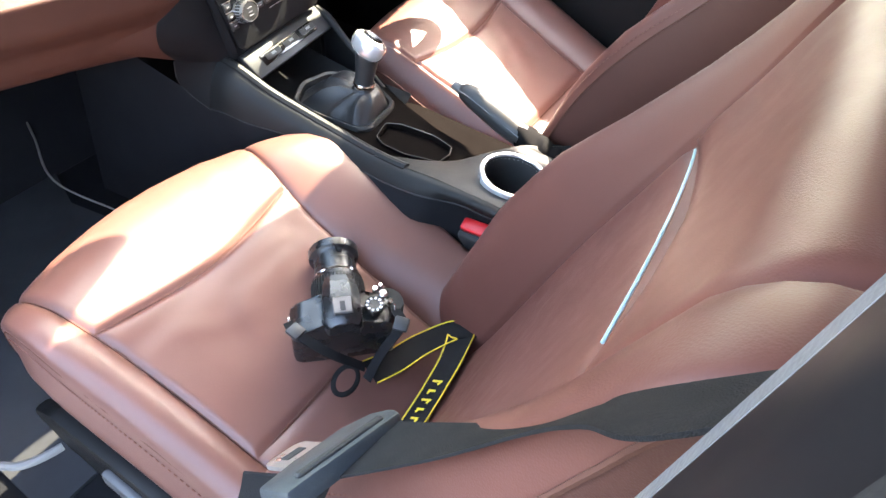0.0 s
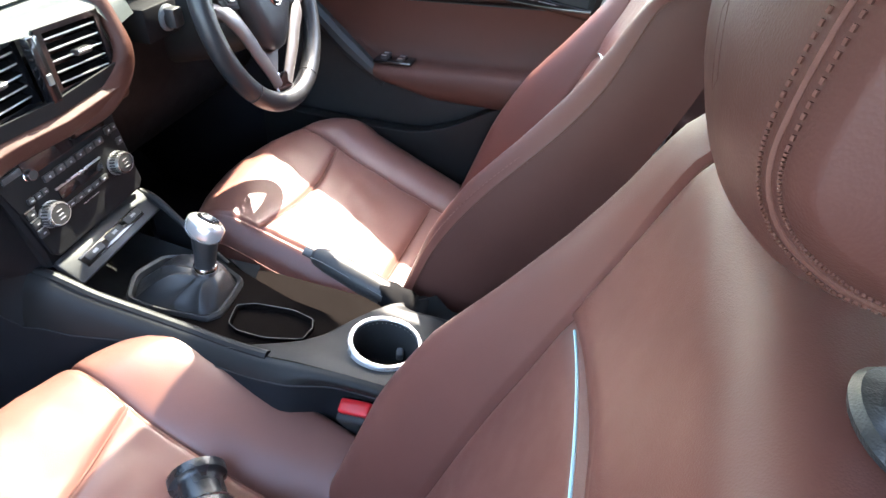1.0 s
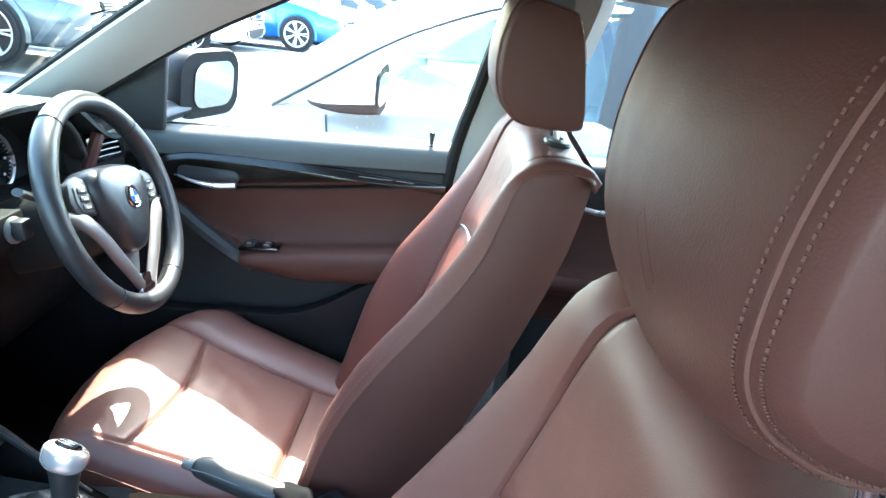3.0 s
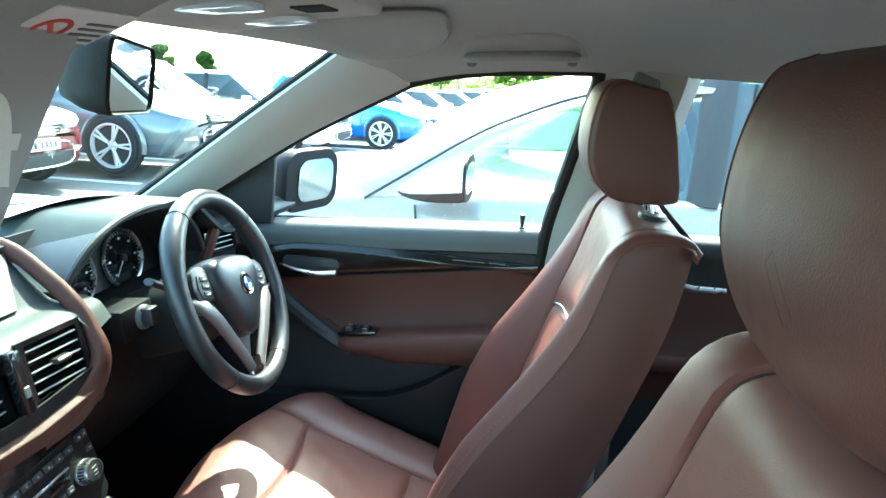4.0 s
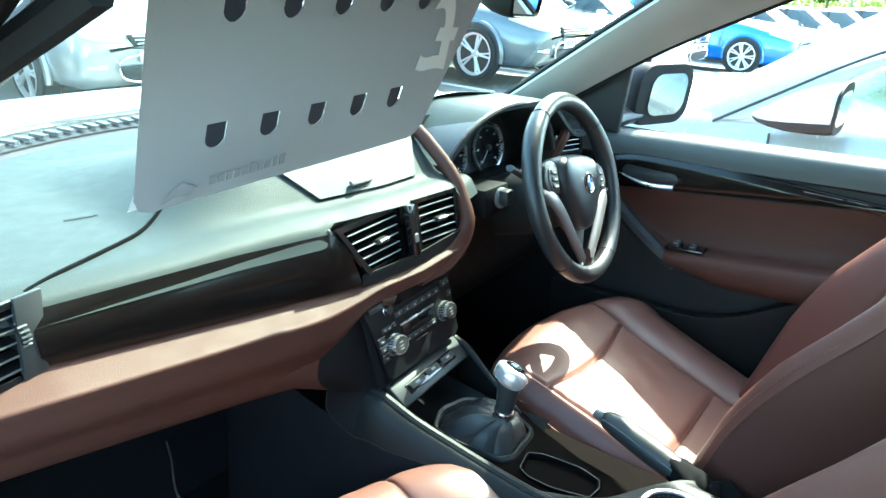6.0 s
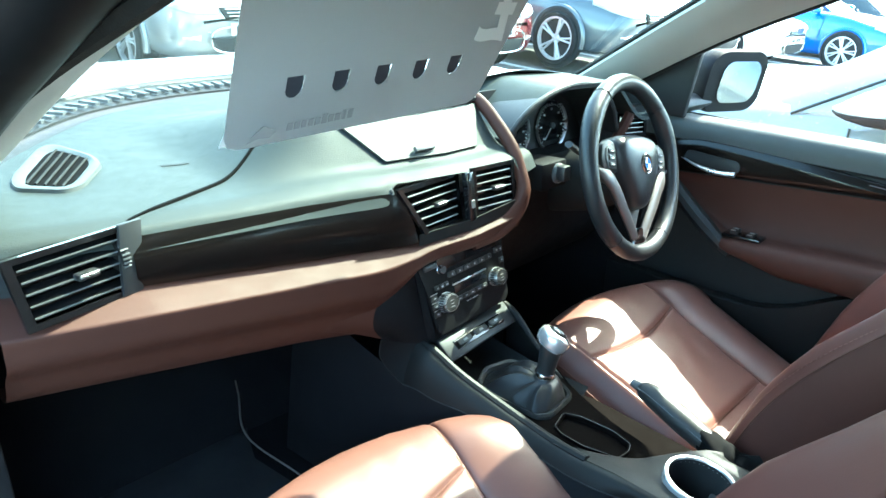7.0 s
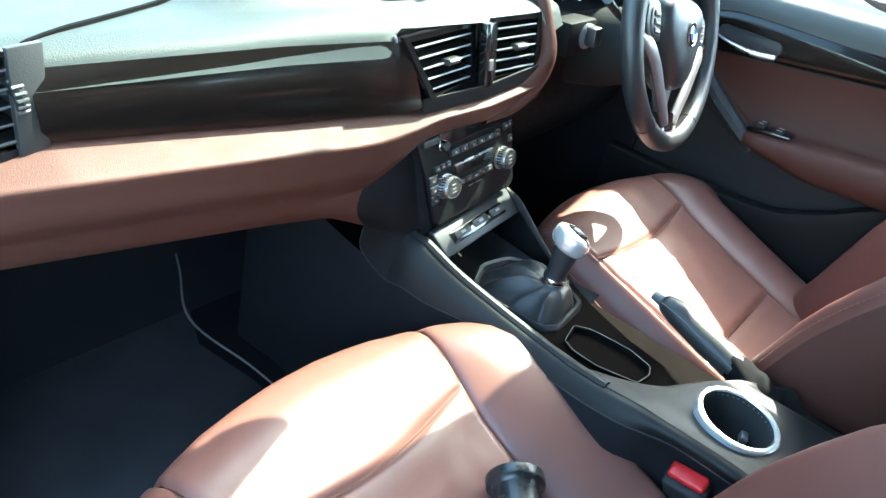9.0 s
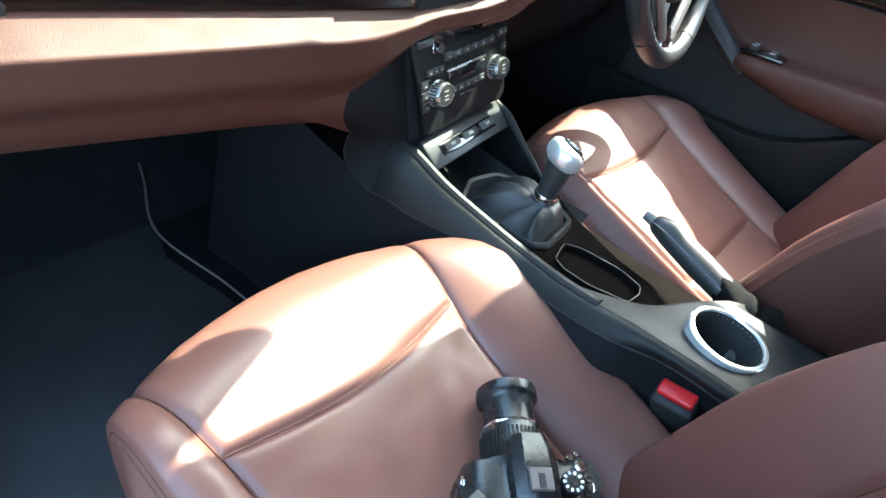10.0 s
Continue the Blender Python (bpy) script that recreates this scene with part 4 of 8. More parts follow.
def seat(name, label, at, outer, drop=0.0):
    """outer: -1 where the door is on the -x side, 1 where it is on the +x side."""
    e = thing(name, label, "car seat", at, "front seats")
    rear = path_t(CUSH, 0, 0.138)
    cu = part("thigh_panel", cushion_panel(seat_front_seam, lambda u: 1.0, 0.006, 40, 30, 0.0022), LEATHER, e)
    part("cushion_insert", cushion_panel(lambda u: rear, seat_front_seam, 0.006, 40, 34, 0.0035), LEATHER, e)
    part("rear_panel", cushion_panel(lambda u: 0.0, lambda u: rear, 0.003, 30, 14, 0.002), LEATHER, e)
    for side in (-1, 1):
        b = part("cushion_bolster", cushion_bolster(side, outer), LEATHER, e)
        bm = bmesh.new()
        seam_line(bm, lambda k: cush_point(side * cush_w(k * 0.97), k * 0.97, -0.0075), 60, 0.0016)
        part("seam", bm, SEAM, b)
        bm = bmesh.new()
        def side_edge(k):
            t = 0.02 + k * 0.8
            if side == outer:
                return cush_point(side * (cush_w(t) + (0.1034 * bolster_k(t) if outer > 0 else 0.0605 * door_k(t))), t, -0.010)
            if outer > 0:
                return cush_point(side * (cush_w(t) + 0.385 * inner_w(t)), t, -0.040)
            return cush_point(side * (cush_w(t) + inner_w(t)), t, inner_h(t) - 0.010)
        seam_line(bm, side_edge, 60, 0.0014)
        part("side_seam", bm, SEAM, b)
        if side == outer:
            wide = bolster_k if outer > 0 else door_k
            edge = 0.1035 * 1.05 if outer > 0 else 0.066
            low = 0.09 if outer > 0 else 0.070
            bm = bmesh.new()
            for i in range(110):
                tube(bm, [cush_point(side * (cush_w(t) + edge * wide(t)), t, -0.0175) for t in (0.02 + 0.7 * i / 110, 0.02 + 0.7 * (i + 0.55) / 110)], 0.0008, 4)
            part("stitching", bm, STITCH, b)
            bm = bmesh.new()
            def valance(a, c):
                p = cush_point(side * (cush_w(a * 0.8) + low * wide(a * 0.8)), a * 0.8, -0.056)
                return Vector((p.x - side * 0.02 * c, p.y, p.z + (0.42 - p.z) * c))
            grid(bm, valance, 30, 6)
            part("valance", thicken(bm, 0.004), MATT, e, "black plastic skirt under the cushion")
    bm = bmesh.new()
    seam_line(bm, lambda k: cush_point((k * 2 - 1) * 0.160, seat_front_seam((k * 2 - 1) * 0.162), -0.0066), 40, 0.0011)
    part("front_seam", bm, STITCH, e, "pale stitched seam")
    bm = bmesh.new()
    seam_line(bm, lambda k: cush_point((k * 2 - 1) * 0.141, rear, -0.008), 30, 0.0015)
    part("rear_seam", bm, SEAM, e)
    PIPE_DROP[0] = 0.030 if drop else 0.0
    part("lower_back", back_panel(False), SHADED_BACK, e)
    part("upper_back", back_panel(True), SHADED_BACK, e)
    bm = bmesh.new()
    door_end = -0.90 if outer < 0 else -1.0
    seam_line(bm, lambda k: back_point((door_end + k * (1 - door_end)) * 0.137, pipe_t((door_end + k * (1 - door_end)) * 0.825), -0.0035), 40, 0.0012)
    part("back_piping", bm, PIPING, e, "pale reflective piping across the back")
    for side in (-1, 1):
        b = part("back_bolster", back_bolster(side), SHADED_BACK, e)
        bm = bmesh.new()
        seam_line(bm, lambda k: back_edge(side, k, 0.001), 60, 0.0017)
        part("edge_piping", bm, SEAM, b)
        bm = bmesh.new()
        seam_line(bm, lambda k: back_point(side * back_w(k * 0.96), k * 0.96, -0.008), 50, 0.0015)
        part("seam", bm, SEAM, b)
        bm = bmesh.new()
        for i in range(130):
            q = []
            for t in (0.10 + 0.78 * i / 130, 0.10 + 0.78 * (i + 0.55) / 130):
                z = spline(BACK, t)[1]
                q.append(back_point(side * (back_out(z) - 0.004 - 0.06 * (back_out(z) - back_w(t))), t, edge_h(z) + 0.10 * back_bulge(z) + 0.004))
            tube(bm, q, 0.0007, 4)
        part("stitching", bm, STITCH, b)
        part("side_panel", back_shell(side), LEATHER_SIDE, e)
    part("back_shell", back_rear(), LEATHER_SIDE, e)
    headrest(e, drop)
    # plastic base, rails, side trim
    bm = bmesh.new()
    box(bm, (0.40, 0.40, 0.13), (0, 0.22, 0.475), (7, 0, 0), 0.02)
    part("seat_base", bm, MATT, e)
    bm = bmesh.new()
    poly = [(-0.10, 0.50), (0.05, 0.53), (0.25, 0.56), (0.40, 0.555), (0.45, 0.52), (0.40, 0.47), (0.2, 0.44), (-0.1, 0.42)]
    prism(bm, poly, -0.012, 0.012, Matrix.Translation((outer * 0.225, 0, -0.02)) @ Matrix(((0, 0, 1, 0), (1, 0, 0, 0), (0, 1, 0, 0), (0, 0, 0, 1))), 0.006)
    trim = part("side_trim", bm, CONSOLE, e, "black plastic side trim")
    bm = bmesh.new()
    box(bm, (0.012, 0.12, 0.03), (outer * 0.242, 0.24, 0.505), (6, 0, 0), 0.005)
    lever = part("adjuster", bm, GREYPL, trim, "grey adjuster lever")
    for side in (-1, 1):
        bm = bmesh.new()
        box(bm, (0.035, 0.52, 0.035), (side * 0.19, 0.19, 0.375), (0, 0, 0), 0.006)
        part("rail", bm, MATT, e)
    for side in (-1, 1):
        for yy in (0.0, 0.38):
            bm = bmesh.new()
            box(bm, (0.03, 0.05, 0.06), (side * 0.19, yy, 0.41), (0, 0, 0), 0.004)
            part("foot", bm, MATT, e)
    return e


passenger_seat = seat("passenger_seat", "brown leather front seat with a camera lying on its cushion", (-0.358, 0, 0), -1)
driver_seat = seat("driver_seat", "brown leather front seat behind the steering wheel, partly sunlit", (0.362, 0.045, 0), 1, 0.014)


# ---- dashboard ----
dash = thing("dashboard", "black and brown dashboard with dark wood trim and air vents", "dashboard")


def wood_y(x):
    return lerp_table([(-0.70, 0.655), (-0.53, 0.630), (-0.3, 0.610), (-0.12, 0.592), (0.0, 0.578), (0.12, 0.575), (0.2, 0.60)], x)


def wood_hi(x):
    return lerp_table([(-0.70, 1.027), (-0.53, 1.020), (-0.3, 1.015), (-0.12, 1.006), (0.0, 1.005), (0.12, 1.008), (0.7, 1.01)], x)


def wood_lo(x):
    return lerp_table([(-0.70, 0.972), (-0.53, 0.960), (-0.3, 0.935), (-0.12, 0.918), (0.0, 0.924), (0.12, 0.938)], x)


def hump(x):
    return smooth(-0.38, -0.195, x) * (1 - smooth(0.128, 0.165, x))


def base_y(x):
    lo, hi = 0.0, 1.0
    for _ in range(30):
        mid = (lo + hi) / 2
        if spline(WS_BASE, mid)[0] < x:
            lo = mid
        else:
            hi = mid
    return spline(WS_BASE, lo)[1]


LID = [(0.0, 0.0), (0.012, 0.004), (0.055, 0.008), (0.068, 0.012), (0.132, 0.076), (0.147, 0.083), (0.22, 0.078), (0.34, 0.050), (0.47, 0.015), (0.56, 0.0)]


def top_z(x, d):
    """Height of the dash top, d metres forward of its rear edge."""
    z = wood_hi(x) + 0.004 + 0.010 * smooth(0, 0.05, d) + (1.026 - wood_hi(x) - 0.014) * smooth(0.2, 0.6, d)
    h = lerp_table(LID, d)
    return z + h * hump(x) * (1 - smooth(0.5, 0.56, d))


bm = bmesh.new()


def pad(a, b):
    x = -0.665 + 0.86 * a
    y0, y1 = wood_y(x) + 0.002, base_y(x) - 0.012
    d = (y1 - y0) * b ** 1.3
    zone = smooth(-0.172, -0.140, x) * (1 - smooth(0.114, 0.132, x))
    drop = -0.026 * (1 - smooth(-0.008, 0.020, d)) * (1 - zone) + 0.007 * zone * (1 - smooth(0.0, 0.05, d))
    return Vector((x, y0 - 0.011 + d + 0.019 * zone * (1 - smooth(0.0, 0.05, d)), top_z(x, d) + drop))


grid(bm, pad, 90, 70)
part("top_pad", bm, DASH, dash, "grained dark grey top pad", sharp=60)
# driver's side of the top, behind the instrument hood
bm = bmesh.new()


def pad_r(a, b):
    x = 0.152 + 0.518 * a
    y0, y1 = 0.64 - 0.03 * a, base_y(x) - 0.012
    k = smooth(-0.06, 0.30, a) * (1 - smooth(0.60, 0.92, a))
    y = y0 + (y1 - y0) * b
    return Vector((x, y, 1.030 + 0.092 * k * (1 - smooth(0.25, 0.95, b)) ** 1.0 - 0.01 * b))


grid(bm, pad_r, 40, 24)
part("hood_pad", thicken(bm, 0.008), DASH, dash, "grained hood over the instruments", sharp=60)
# moulded line across the passenger side: a black tube stands for the groove's shade
bm = bmesh.new()
ln_pts = [spline([(-0.525, 0.655), (-0.46, 0.680), (-0.36, 0.724), (-0.25, 0.775), (-0.14, 0.83), (-0.05, 0.875), (0.02, 0.91)], i / 40) for i in range(41)]
tube(bm, [(x, y, top_z(x, y - wood_y(x)) + -0.0008) for x, y in ln_pts], 0.0042, 6)
part("moulded_line", bm, RECESS_SHADE, dash)

# screen lid
bm = bmesh.new()


def lid(a, b, off, m=0.0, e=0.0):
    """On the sloping lid, a across and b up; m a margin; wider at the top."""
    x0, x1 = -0.122 - 0.058 * b - m, 0.074 + 0.050 * b + m
    x = x0 + (x1 - x0) * a
    d = 0.071 + 0.058 * b
    return Vector((x, wood_y(x) - 0.009 + d, top_z(x, d))) + Vector((0, -0.7, 0.71)) * (off - 0.004)


grid(bm, lambda a, b: lid(a, b * 1.03 - 0.006, 0.004, 0.0018), 20, 10)
part("lid_surround", thicken(bm, 0.006), MATT, dash, "black gap round the screen lid")
bm = bmesh.new()
grid(bm, lambda a, b: lid(a, b, 0.0085), 20, 10)
lid_ob = part("screen_lid", thicken(bm, 0.004), LIDSKIN, dash, "closed lid over the display, glaring in the sun")
bm = bmesh.new()
box(bm, (0.044, 0.010, 0.007), lid(0.42, 0.16, 0.0125), (45, 0, 2), 0.002)
part("lid_button", bm, GREYPL, lid_ob, "grey release button")
bm = bmesh.new()
grid(bm, lambda a, b: lid(0.14 + 0.86 * a, 1.06, 0.004) + Vector((0, -0.008 * (1 - b) + 0.020 * b, 0.010 + 0.002 * b)), 20, 3)
part("lid_brow", thicken(bm, 0.006), MATT, dash)

# wood trim
bm = bmesh.new()


def woodf(a, b):
    x = -0.535 + 0.425 * a
    hi, lo = wood_hi(x), wood_lo(x)
    x2 = x - 0.034 * (1 - b) * smooth(0.85, 1.0, a)
    return Vector((x2, wood_y(x) - 0.007 * math.sin(math.pi * b) - 0.013 * b, hi + (lo - hi) * b))


grid(bm, woodf, 40, 12)
part("wood_trim", thicken(bm, 0.004), WOOD, dash, "glossy dark wood trim")

# brown padded band and glovebox
bm = bmesh.new()
BAND = [(0.004, 0.003), (-0.010, -0.001), (-0.030, -0.010), (-0.045, -0.0180), (-0.0510, -0.0215), (-0.0522, -0.026), (-0.0505, -0.036), (-0.044, -0.064), (-0.016, -0.095), (0.004, -0.130), (0.030, -0.152), (0.09, -0.168)]


def band(a, b):
    x = -0.685 + 0.80 * a
    dy, dz = spline(BAND, b)
    dz *= 1 - 0.48 * smooth(-0.20, -0.07, x)
    k = lerp_table([(-0.7, 0.95), (-0.3, 1.05), (-0.15, 1.15), (-0.128, 1.05), (-0.112, 0.62), (-0.096, 0.34), (-0.08, 0.28), (0.12, 0.26)], x)
    return Vector((x, wood_y(x) + dy * (1 - 0.12 * smooth(-0.60, -0.25, x) - 0.38 * smooth(-0.25, -0.07, x)), wood_lo(x) + (dz if dz > -0.037 else -0.037 + (dz + 0.037) * k)))


grid(bm, band, 110, 66)
bmf = bmesh.new()
grid(bmf, lambda a, c: Vector((-0.110 + 0.220 * a, wood_y(-0.110 + 0.220 * a) - 0.013, wood_lo(-0.110 + 0.220 * a) - 0.004 + 0.020 * c)), 24, 2)
part("vent_skirt", thicken(bmf, 0.003), RUBBER, dash)
part("brown_band", bm, DOOR_LEATHER, dash, "brown padded band and glovebox front", sharp=60)
bm = bmesh.new()
RID = [(0.010, 0.572, 0.896), (0.070, 0.562, 0.907), (0.115, 0.561, 0.934), (0.132, 0.564, 0.965), (0.138, 0.584, 0.998), (0.139, 0.606, 1.030), (0.138, 0.645, 1.066), (0.136, 0.700, 1.102), (0.13, 0.78, 1.112), (0.12, 0.86, 1.09)]


def ridge(a, b):
    p = Vector(spline(RID, a))
    th = 2 * math.pi * b
    w, h = 0.0135 + 0.003 * math.sin(math.pi * a), 0.020 - 0.010 * a
    out = Vector((0.80 * smooth(0.1, 0.5, a), -0.75 + 0.35 * smooth(0.4, 0.9, a), 0.35 + 0.5 * smooth(0.4, 0.9, a))).normalized()
    d = (Vector(spline(RID, min(1, a + 0.02))) - Vector(spline(RID, max(0, a - 0.02)))).normalized()
    s = d.cross(out).normalized()
    out = s.cross(d)
    c, q = math.cos(th), math.sin(th)
    return p + s * h * abs(c) ** 0.7 * math.copysign(1, c) + out * w * 0.75 * abs(q) ** 0.8 * math.copysign(1, q)


grid(bm, ridge, 50, 20, close_v=True)
part("brown_ridge", bm, DOOR_LEATHER, dash, "brown ridge between the vents and instruments")


def frame_of(x, y, z, tilt, turn=0):
    """Local x to the right, y up the face, z towards the seats."""
    return pose(x, y, z, 90 - tilt, 0, turn)


def vent(m, w, h, slats, parent, slant=0.0, tab=True, edge=None):
    v = bmesh.new()
    outer = [(-w / 2 - slant, h / 2), (w / 2, h / 2), (w / 2, -h / 2), (-w / 2 + slant, -h / 2)]
    inner = [(x * (1 - 0.012 / w) + (0.004 if x < 0 else -0.002), y * (1 - 0.014 / h)) for x, y in outer]
    A = [v.verts.new(m @ Vector((x, y, 0.0))) for x, y in outer]
    B = [v.verts.new(m @ Vector((x, y, 0.006))) for x, y in outer]
    C = [v.verts.new(m @ Vector((x, y, 0.006))) for x, y in inner]
    D = [v.verts.new(m @ Vector((x, y, -0.03))) for x, y in inner]
    for P, Q in ((A, B), (B, C), (C, D)):
        for i in range(4):
            v.faces.new((P[i], P[(i + 1) % 4], Q[(i + 1) % 4], Q[i]))
    v.faces.new(D)
    ob = part("air_vent", v, GLOSS, parent, "black air vent with horizontal slats")
    for i in range(slats):
        y = h / 2 - (i + 1) * h / (slats + 1)
        k = (y / h + 0.5)
        x0 = inner[3][0] + (inner[0][0] - inner[3][0]) * k + 0.002
        x1 = inner[1][0] - 0.002
        v = bmesh.new()
        box(v, (x1 - x0, 0.0035, 0.016), ((x0 + x1) / 2, y, -0.004), (16, 0, 0), 0.001, 1, m)
        sl = part("slat", v, DARKTRIM, ob)
        v = bmesh.new()
        box(v, (x1 - x0, 0.0017, 0.0016), ((x0 + x1) / 2, y - 0.0008, 0.0046), (0, 0, 0), 0, 1, m)
        part("slat_edge", v, edge or ALLOY, sl)
    if tab:
        v = bmesh.new()
        box(v, (0.026, 0.009, 0.014), (0.006, 0.0, 0.006), (0, 0, 0), 0.003, 2, m)
        t = part("vent_tab", v, BLACK, ob)
        v = bmesh.new()
        box(v, (0.022, 0.004, 0.002), (0.006, 0.001, 0.0135), (0, 0, 0), 0.0008, 1, m)
        part("tab_trim", v, SATIN, t)
    return ob


vent(frame_of(-0.068, 0.590, 0.973, 12, 6), 0.122, 0.084, 5, dash, 0.026)
vent(frame_of(0.062, 0.580, 0.979, 12, -3), 0.104, 0.084, 5, dash, 0.0)
bm = bmesh.new()
box(bm, (0.018, 0.084, 0.014), (0.0, 0.0, 0.004), (0, 0, 0), 0.003, 2, frame_of(0.000, 0.580, 0.975, 12, 2))
hz = part("hazard_bar", bm, GLOSS, dash)
bm = bmesh.new()
box(bm, (0.009, 0.014, 0.003), (0.0, -0.012, 0.0115), (0, 0, 0), 0.001, 1, frame_of(0.000, 0.580, 0.975, 12, 2))
part("hazard_button", bm, GREYPL, hz)
bm = bmesh.new()
tube(bm, [(-0.153, 0.602, 1.012), (-0.134, 0.594, 0.975), (-0.114, 0.586, 0.936)], 0.005, 6, flat=0.5)
part("vent_edge", bm, SATIN, dash, "silver edge beside the vent")
# thumb wheels
def thumb(m):
    v = bmesh.new()
    lathe(v, [(0.004, -0.005), (0.017, -0.005), (0.019, 0.0), (0.017, 0.005), (0.004, 0.005)], 24, m)
    ob = part("thumb_wheel", v, RUBBER, dash)
    for i in range(7):
        v = bmesh.new()
        a = radians(-50 + 100 * i / 6)
        box(v, (0.002, 0.002, 0.0095), (0.0190 * math.cos(a), 0.0190 * math.sin(a), 0), (0, 0, math.degrees(a)), 0, 1, m)
        part("ridge", v, GREYPL, ob)


thumb(frame_of(-0.124, 0.600, 0.970, 12, 8) @ pose(0, 0, 0, 0, 90, 0) @ pose(0, 0, 0, 0, 0, 180) @ pose(-0.004, 0, 0))
LV = frame_of(-0.597, 0.616, 0.996, 8, 12)
vent(LV, 0.142, 0.084, 5, dash, 0.004, edge=GREYPL)
bm = bmesh.new()
prism(bm, [(0.052, 0.044), (0.082, 0.044), (0.066, -0.042), (0.040, -0.042)], 0.002, 0.009, LV, 0.002)
part("vent_side", bm, BLACK, dash)
thumb(LV @ pose(0.052, 0.004, -0.006, 0, 0, 0) @ pose(0, 0, 0, 0, 90, 0) @ pose(0, 0, 0, 0, 0, 180))
# side demister grille on the top pad
GC = Vector((-0.530, 0.880, 0))


def grille_pt(u, v, dz):
    """u along the long side, v across it, both from -1 to 1."""
    x = GC.x + 0.050 * u * 0.86 + 0.022 * v - 0.006 * u * v
    y = GC.y + 0.090 * u * 0.86 - 0.040 * v - 0.018 * u * v
    return Vector((x, y, top_z(x, y - wood_y(x)) + dz))


ring_o = rounded(2.0, 2.0, 0.55, 6)
bm = bmesh.new()
loops = [[grille_pt(u * k, v * k2, dz) for u, v in ring_o] for k, k2, dz in ((1.12, 1.30, 0.000), (1.10, 1.26, 0.005), (1.0, 1.08, 0.006), (0.90, 0.86, 0.002))]
loft(bm, loops, caps=False)
dg = part("side_grille", bm, LIDSKIN, dash, "small demister grille with a pale rim")
# flat face coloured black for the shade inside the grille
bm = bmesh.new()
bm.faces.new([bm.verts.new(grille_pt(u * 0.93, v * 0.92, 0.0022)) for u, v in ring_o])
part("grille_hole", bm, RECESS_SHADE, dg)
for i in range(5):
    bm = bmesh.new()
    v = -0.62 + 0.31 * i
    tube(bm, [grille_pt(-0.86 + 1.72 * k / 8, v, 0.0036) for k in range(9)], 0.0016, 6)
    part("grille_slat", bm, RUBBER, dg)
bm = bmesh.new()
for i in range(7):
    x = -0.405 + 0.006 * i
    box(bm, (0.004, 0.005 + 0.002 * (i % 2), 0.0006), (x, 0.83 - 0.001 * i, top_z(x, 0.2) + 0.0012), (0, 0, 0))
part("airbag_mark", bm, MATT, dash)

# instrument cluster
# hidden slab added to stop sun leaking past the top pad to the floor
under = bmesh.new()
box(under, (1.40, 0.70, 0.012), (0, 1.04, 0.935))
bm = bmesh.new()
box(bm, (0.36, 0.01, 0.16), (0.375, 0.745, 1.02), (-8, 0, 0))
clus = part("cluster_panel", bm, MATT, dash)
bm = bmesh.new()
arch = [spline([(0.152, 1.004), (0.174, 1.052), (0.228, 1.094), (0.315, 1.120), (0.415, 1.116), (0.505, 1.070), (0.555, 1.000)], i / 24) for i in range(25)]
grid(bm, lambda a, b: Vector((arch[round(a * 24)][0] * 1 + 0.0, 0.628 + 0.02 * abs(a - 0.5) + 0.115 * b, arch[round(a * 24)][1] - 0.012 * b)), 24, 4)
part("under_tray", under, MATT, dash)
part("hood_rim", thicken(bm, 0.006), BLACK, dash)
bm = bmesh.new()
tube(bm, [(x, 0.630 + 0.02 * abs(i / 24 - 0.5), z) for i, (x, z) in enumerate(arch)], 0.006, 8)
part("hood_lip", bm, BLACK, dash)


def dial(x, z, r):
    m = frame_of(x, 0.737, z, 8)
    v = bmesh.new()
    lathe(v, [(r, 0.0), (r + 0.0035, 0.003), (r + 0.002, 0.008), (r - 0.0015, 0.006), (r - 0.0015, 0.0)], 40, m, cap=False)
    ring = part("dial_ring", v, SATIN, clus, "silver dial ring")
    v = bmesh.new()
    lathe(v, [(0.0005, 0.0022), (r, 0.0022)], 40, m, cap=False)
    part("dial_face", v, SCREEN, ring)
    v = bmesh.new()
    for i in range(31):
        a = radians(225 - 270 * i / 30)
        L = 0.007 if i % 5 == 0 else 0.004
        box(v, (L, 0.0012, 0.0006), ((r - 0.006) * math.cos(a), (r - 0.006) * math.sin(a), 0.0035), (0, 0, math.degrees(a)), 0, 1, m)
    part("dial_ticks", v, WHITEPR, ring)
    for i in range(7):
        a = radians(225 - 270 * i / 6)
        v = bmesh.new()
        box(v, (0.006, 0.004, 0.0006), ((r - 0.016) * math.cos(a), (r - 0.016) * math.sin(a), 0.0034), (0, 0, 0), 0, 1, m)
        part("dial_mark", v, WHITEPR, ring)
    v = bmesh.new()
    a = radians(228)
    box(v, (r * 0.8, 0.0018, 0.001), (r * 0.36 * math.cos(a), r * 0.36 * math.sin(a), 0.006), (0, 0, math.degrees(a)), 0, 1, m)
    part("needle", v, WHITEPR, ring)
    v = bmesh.new()
    lathe(v, [(0.007, 0.003), (0.007, 0.009), (0.005, 0.010)], 16, m)
    part("needle_hub", v, BLACK, ring)


dial(0.296, 1.006, 0.053)
dial(0.432, 1.006, 0.053)
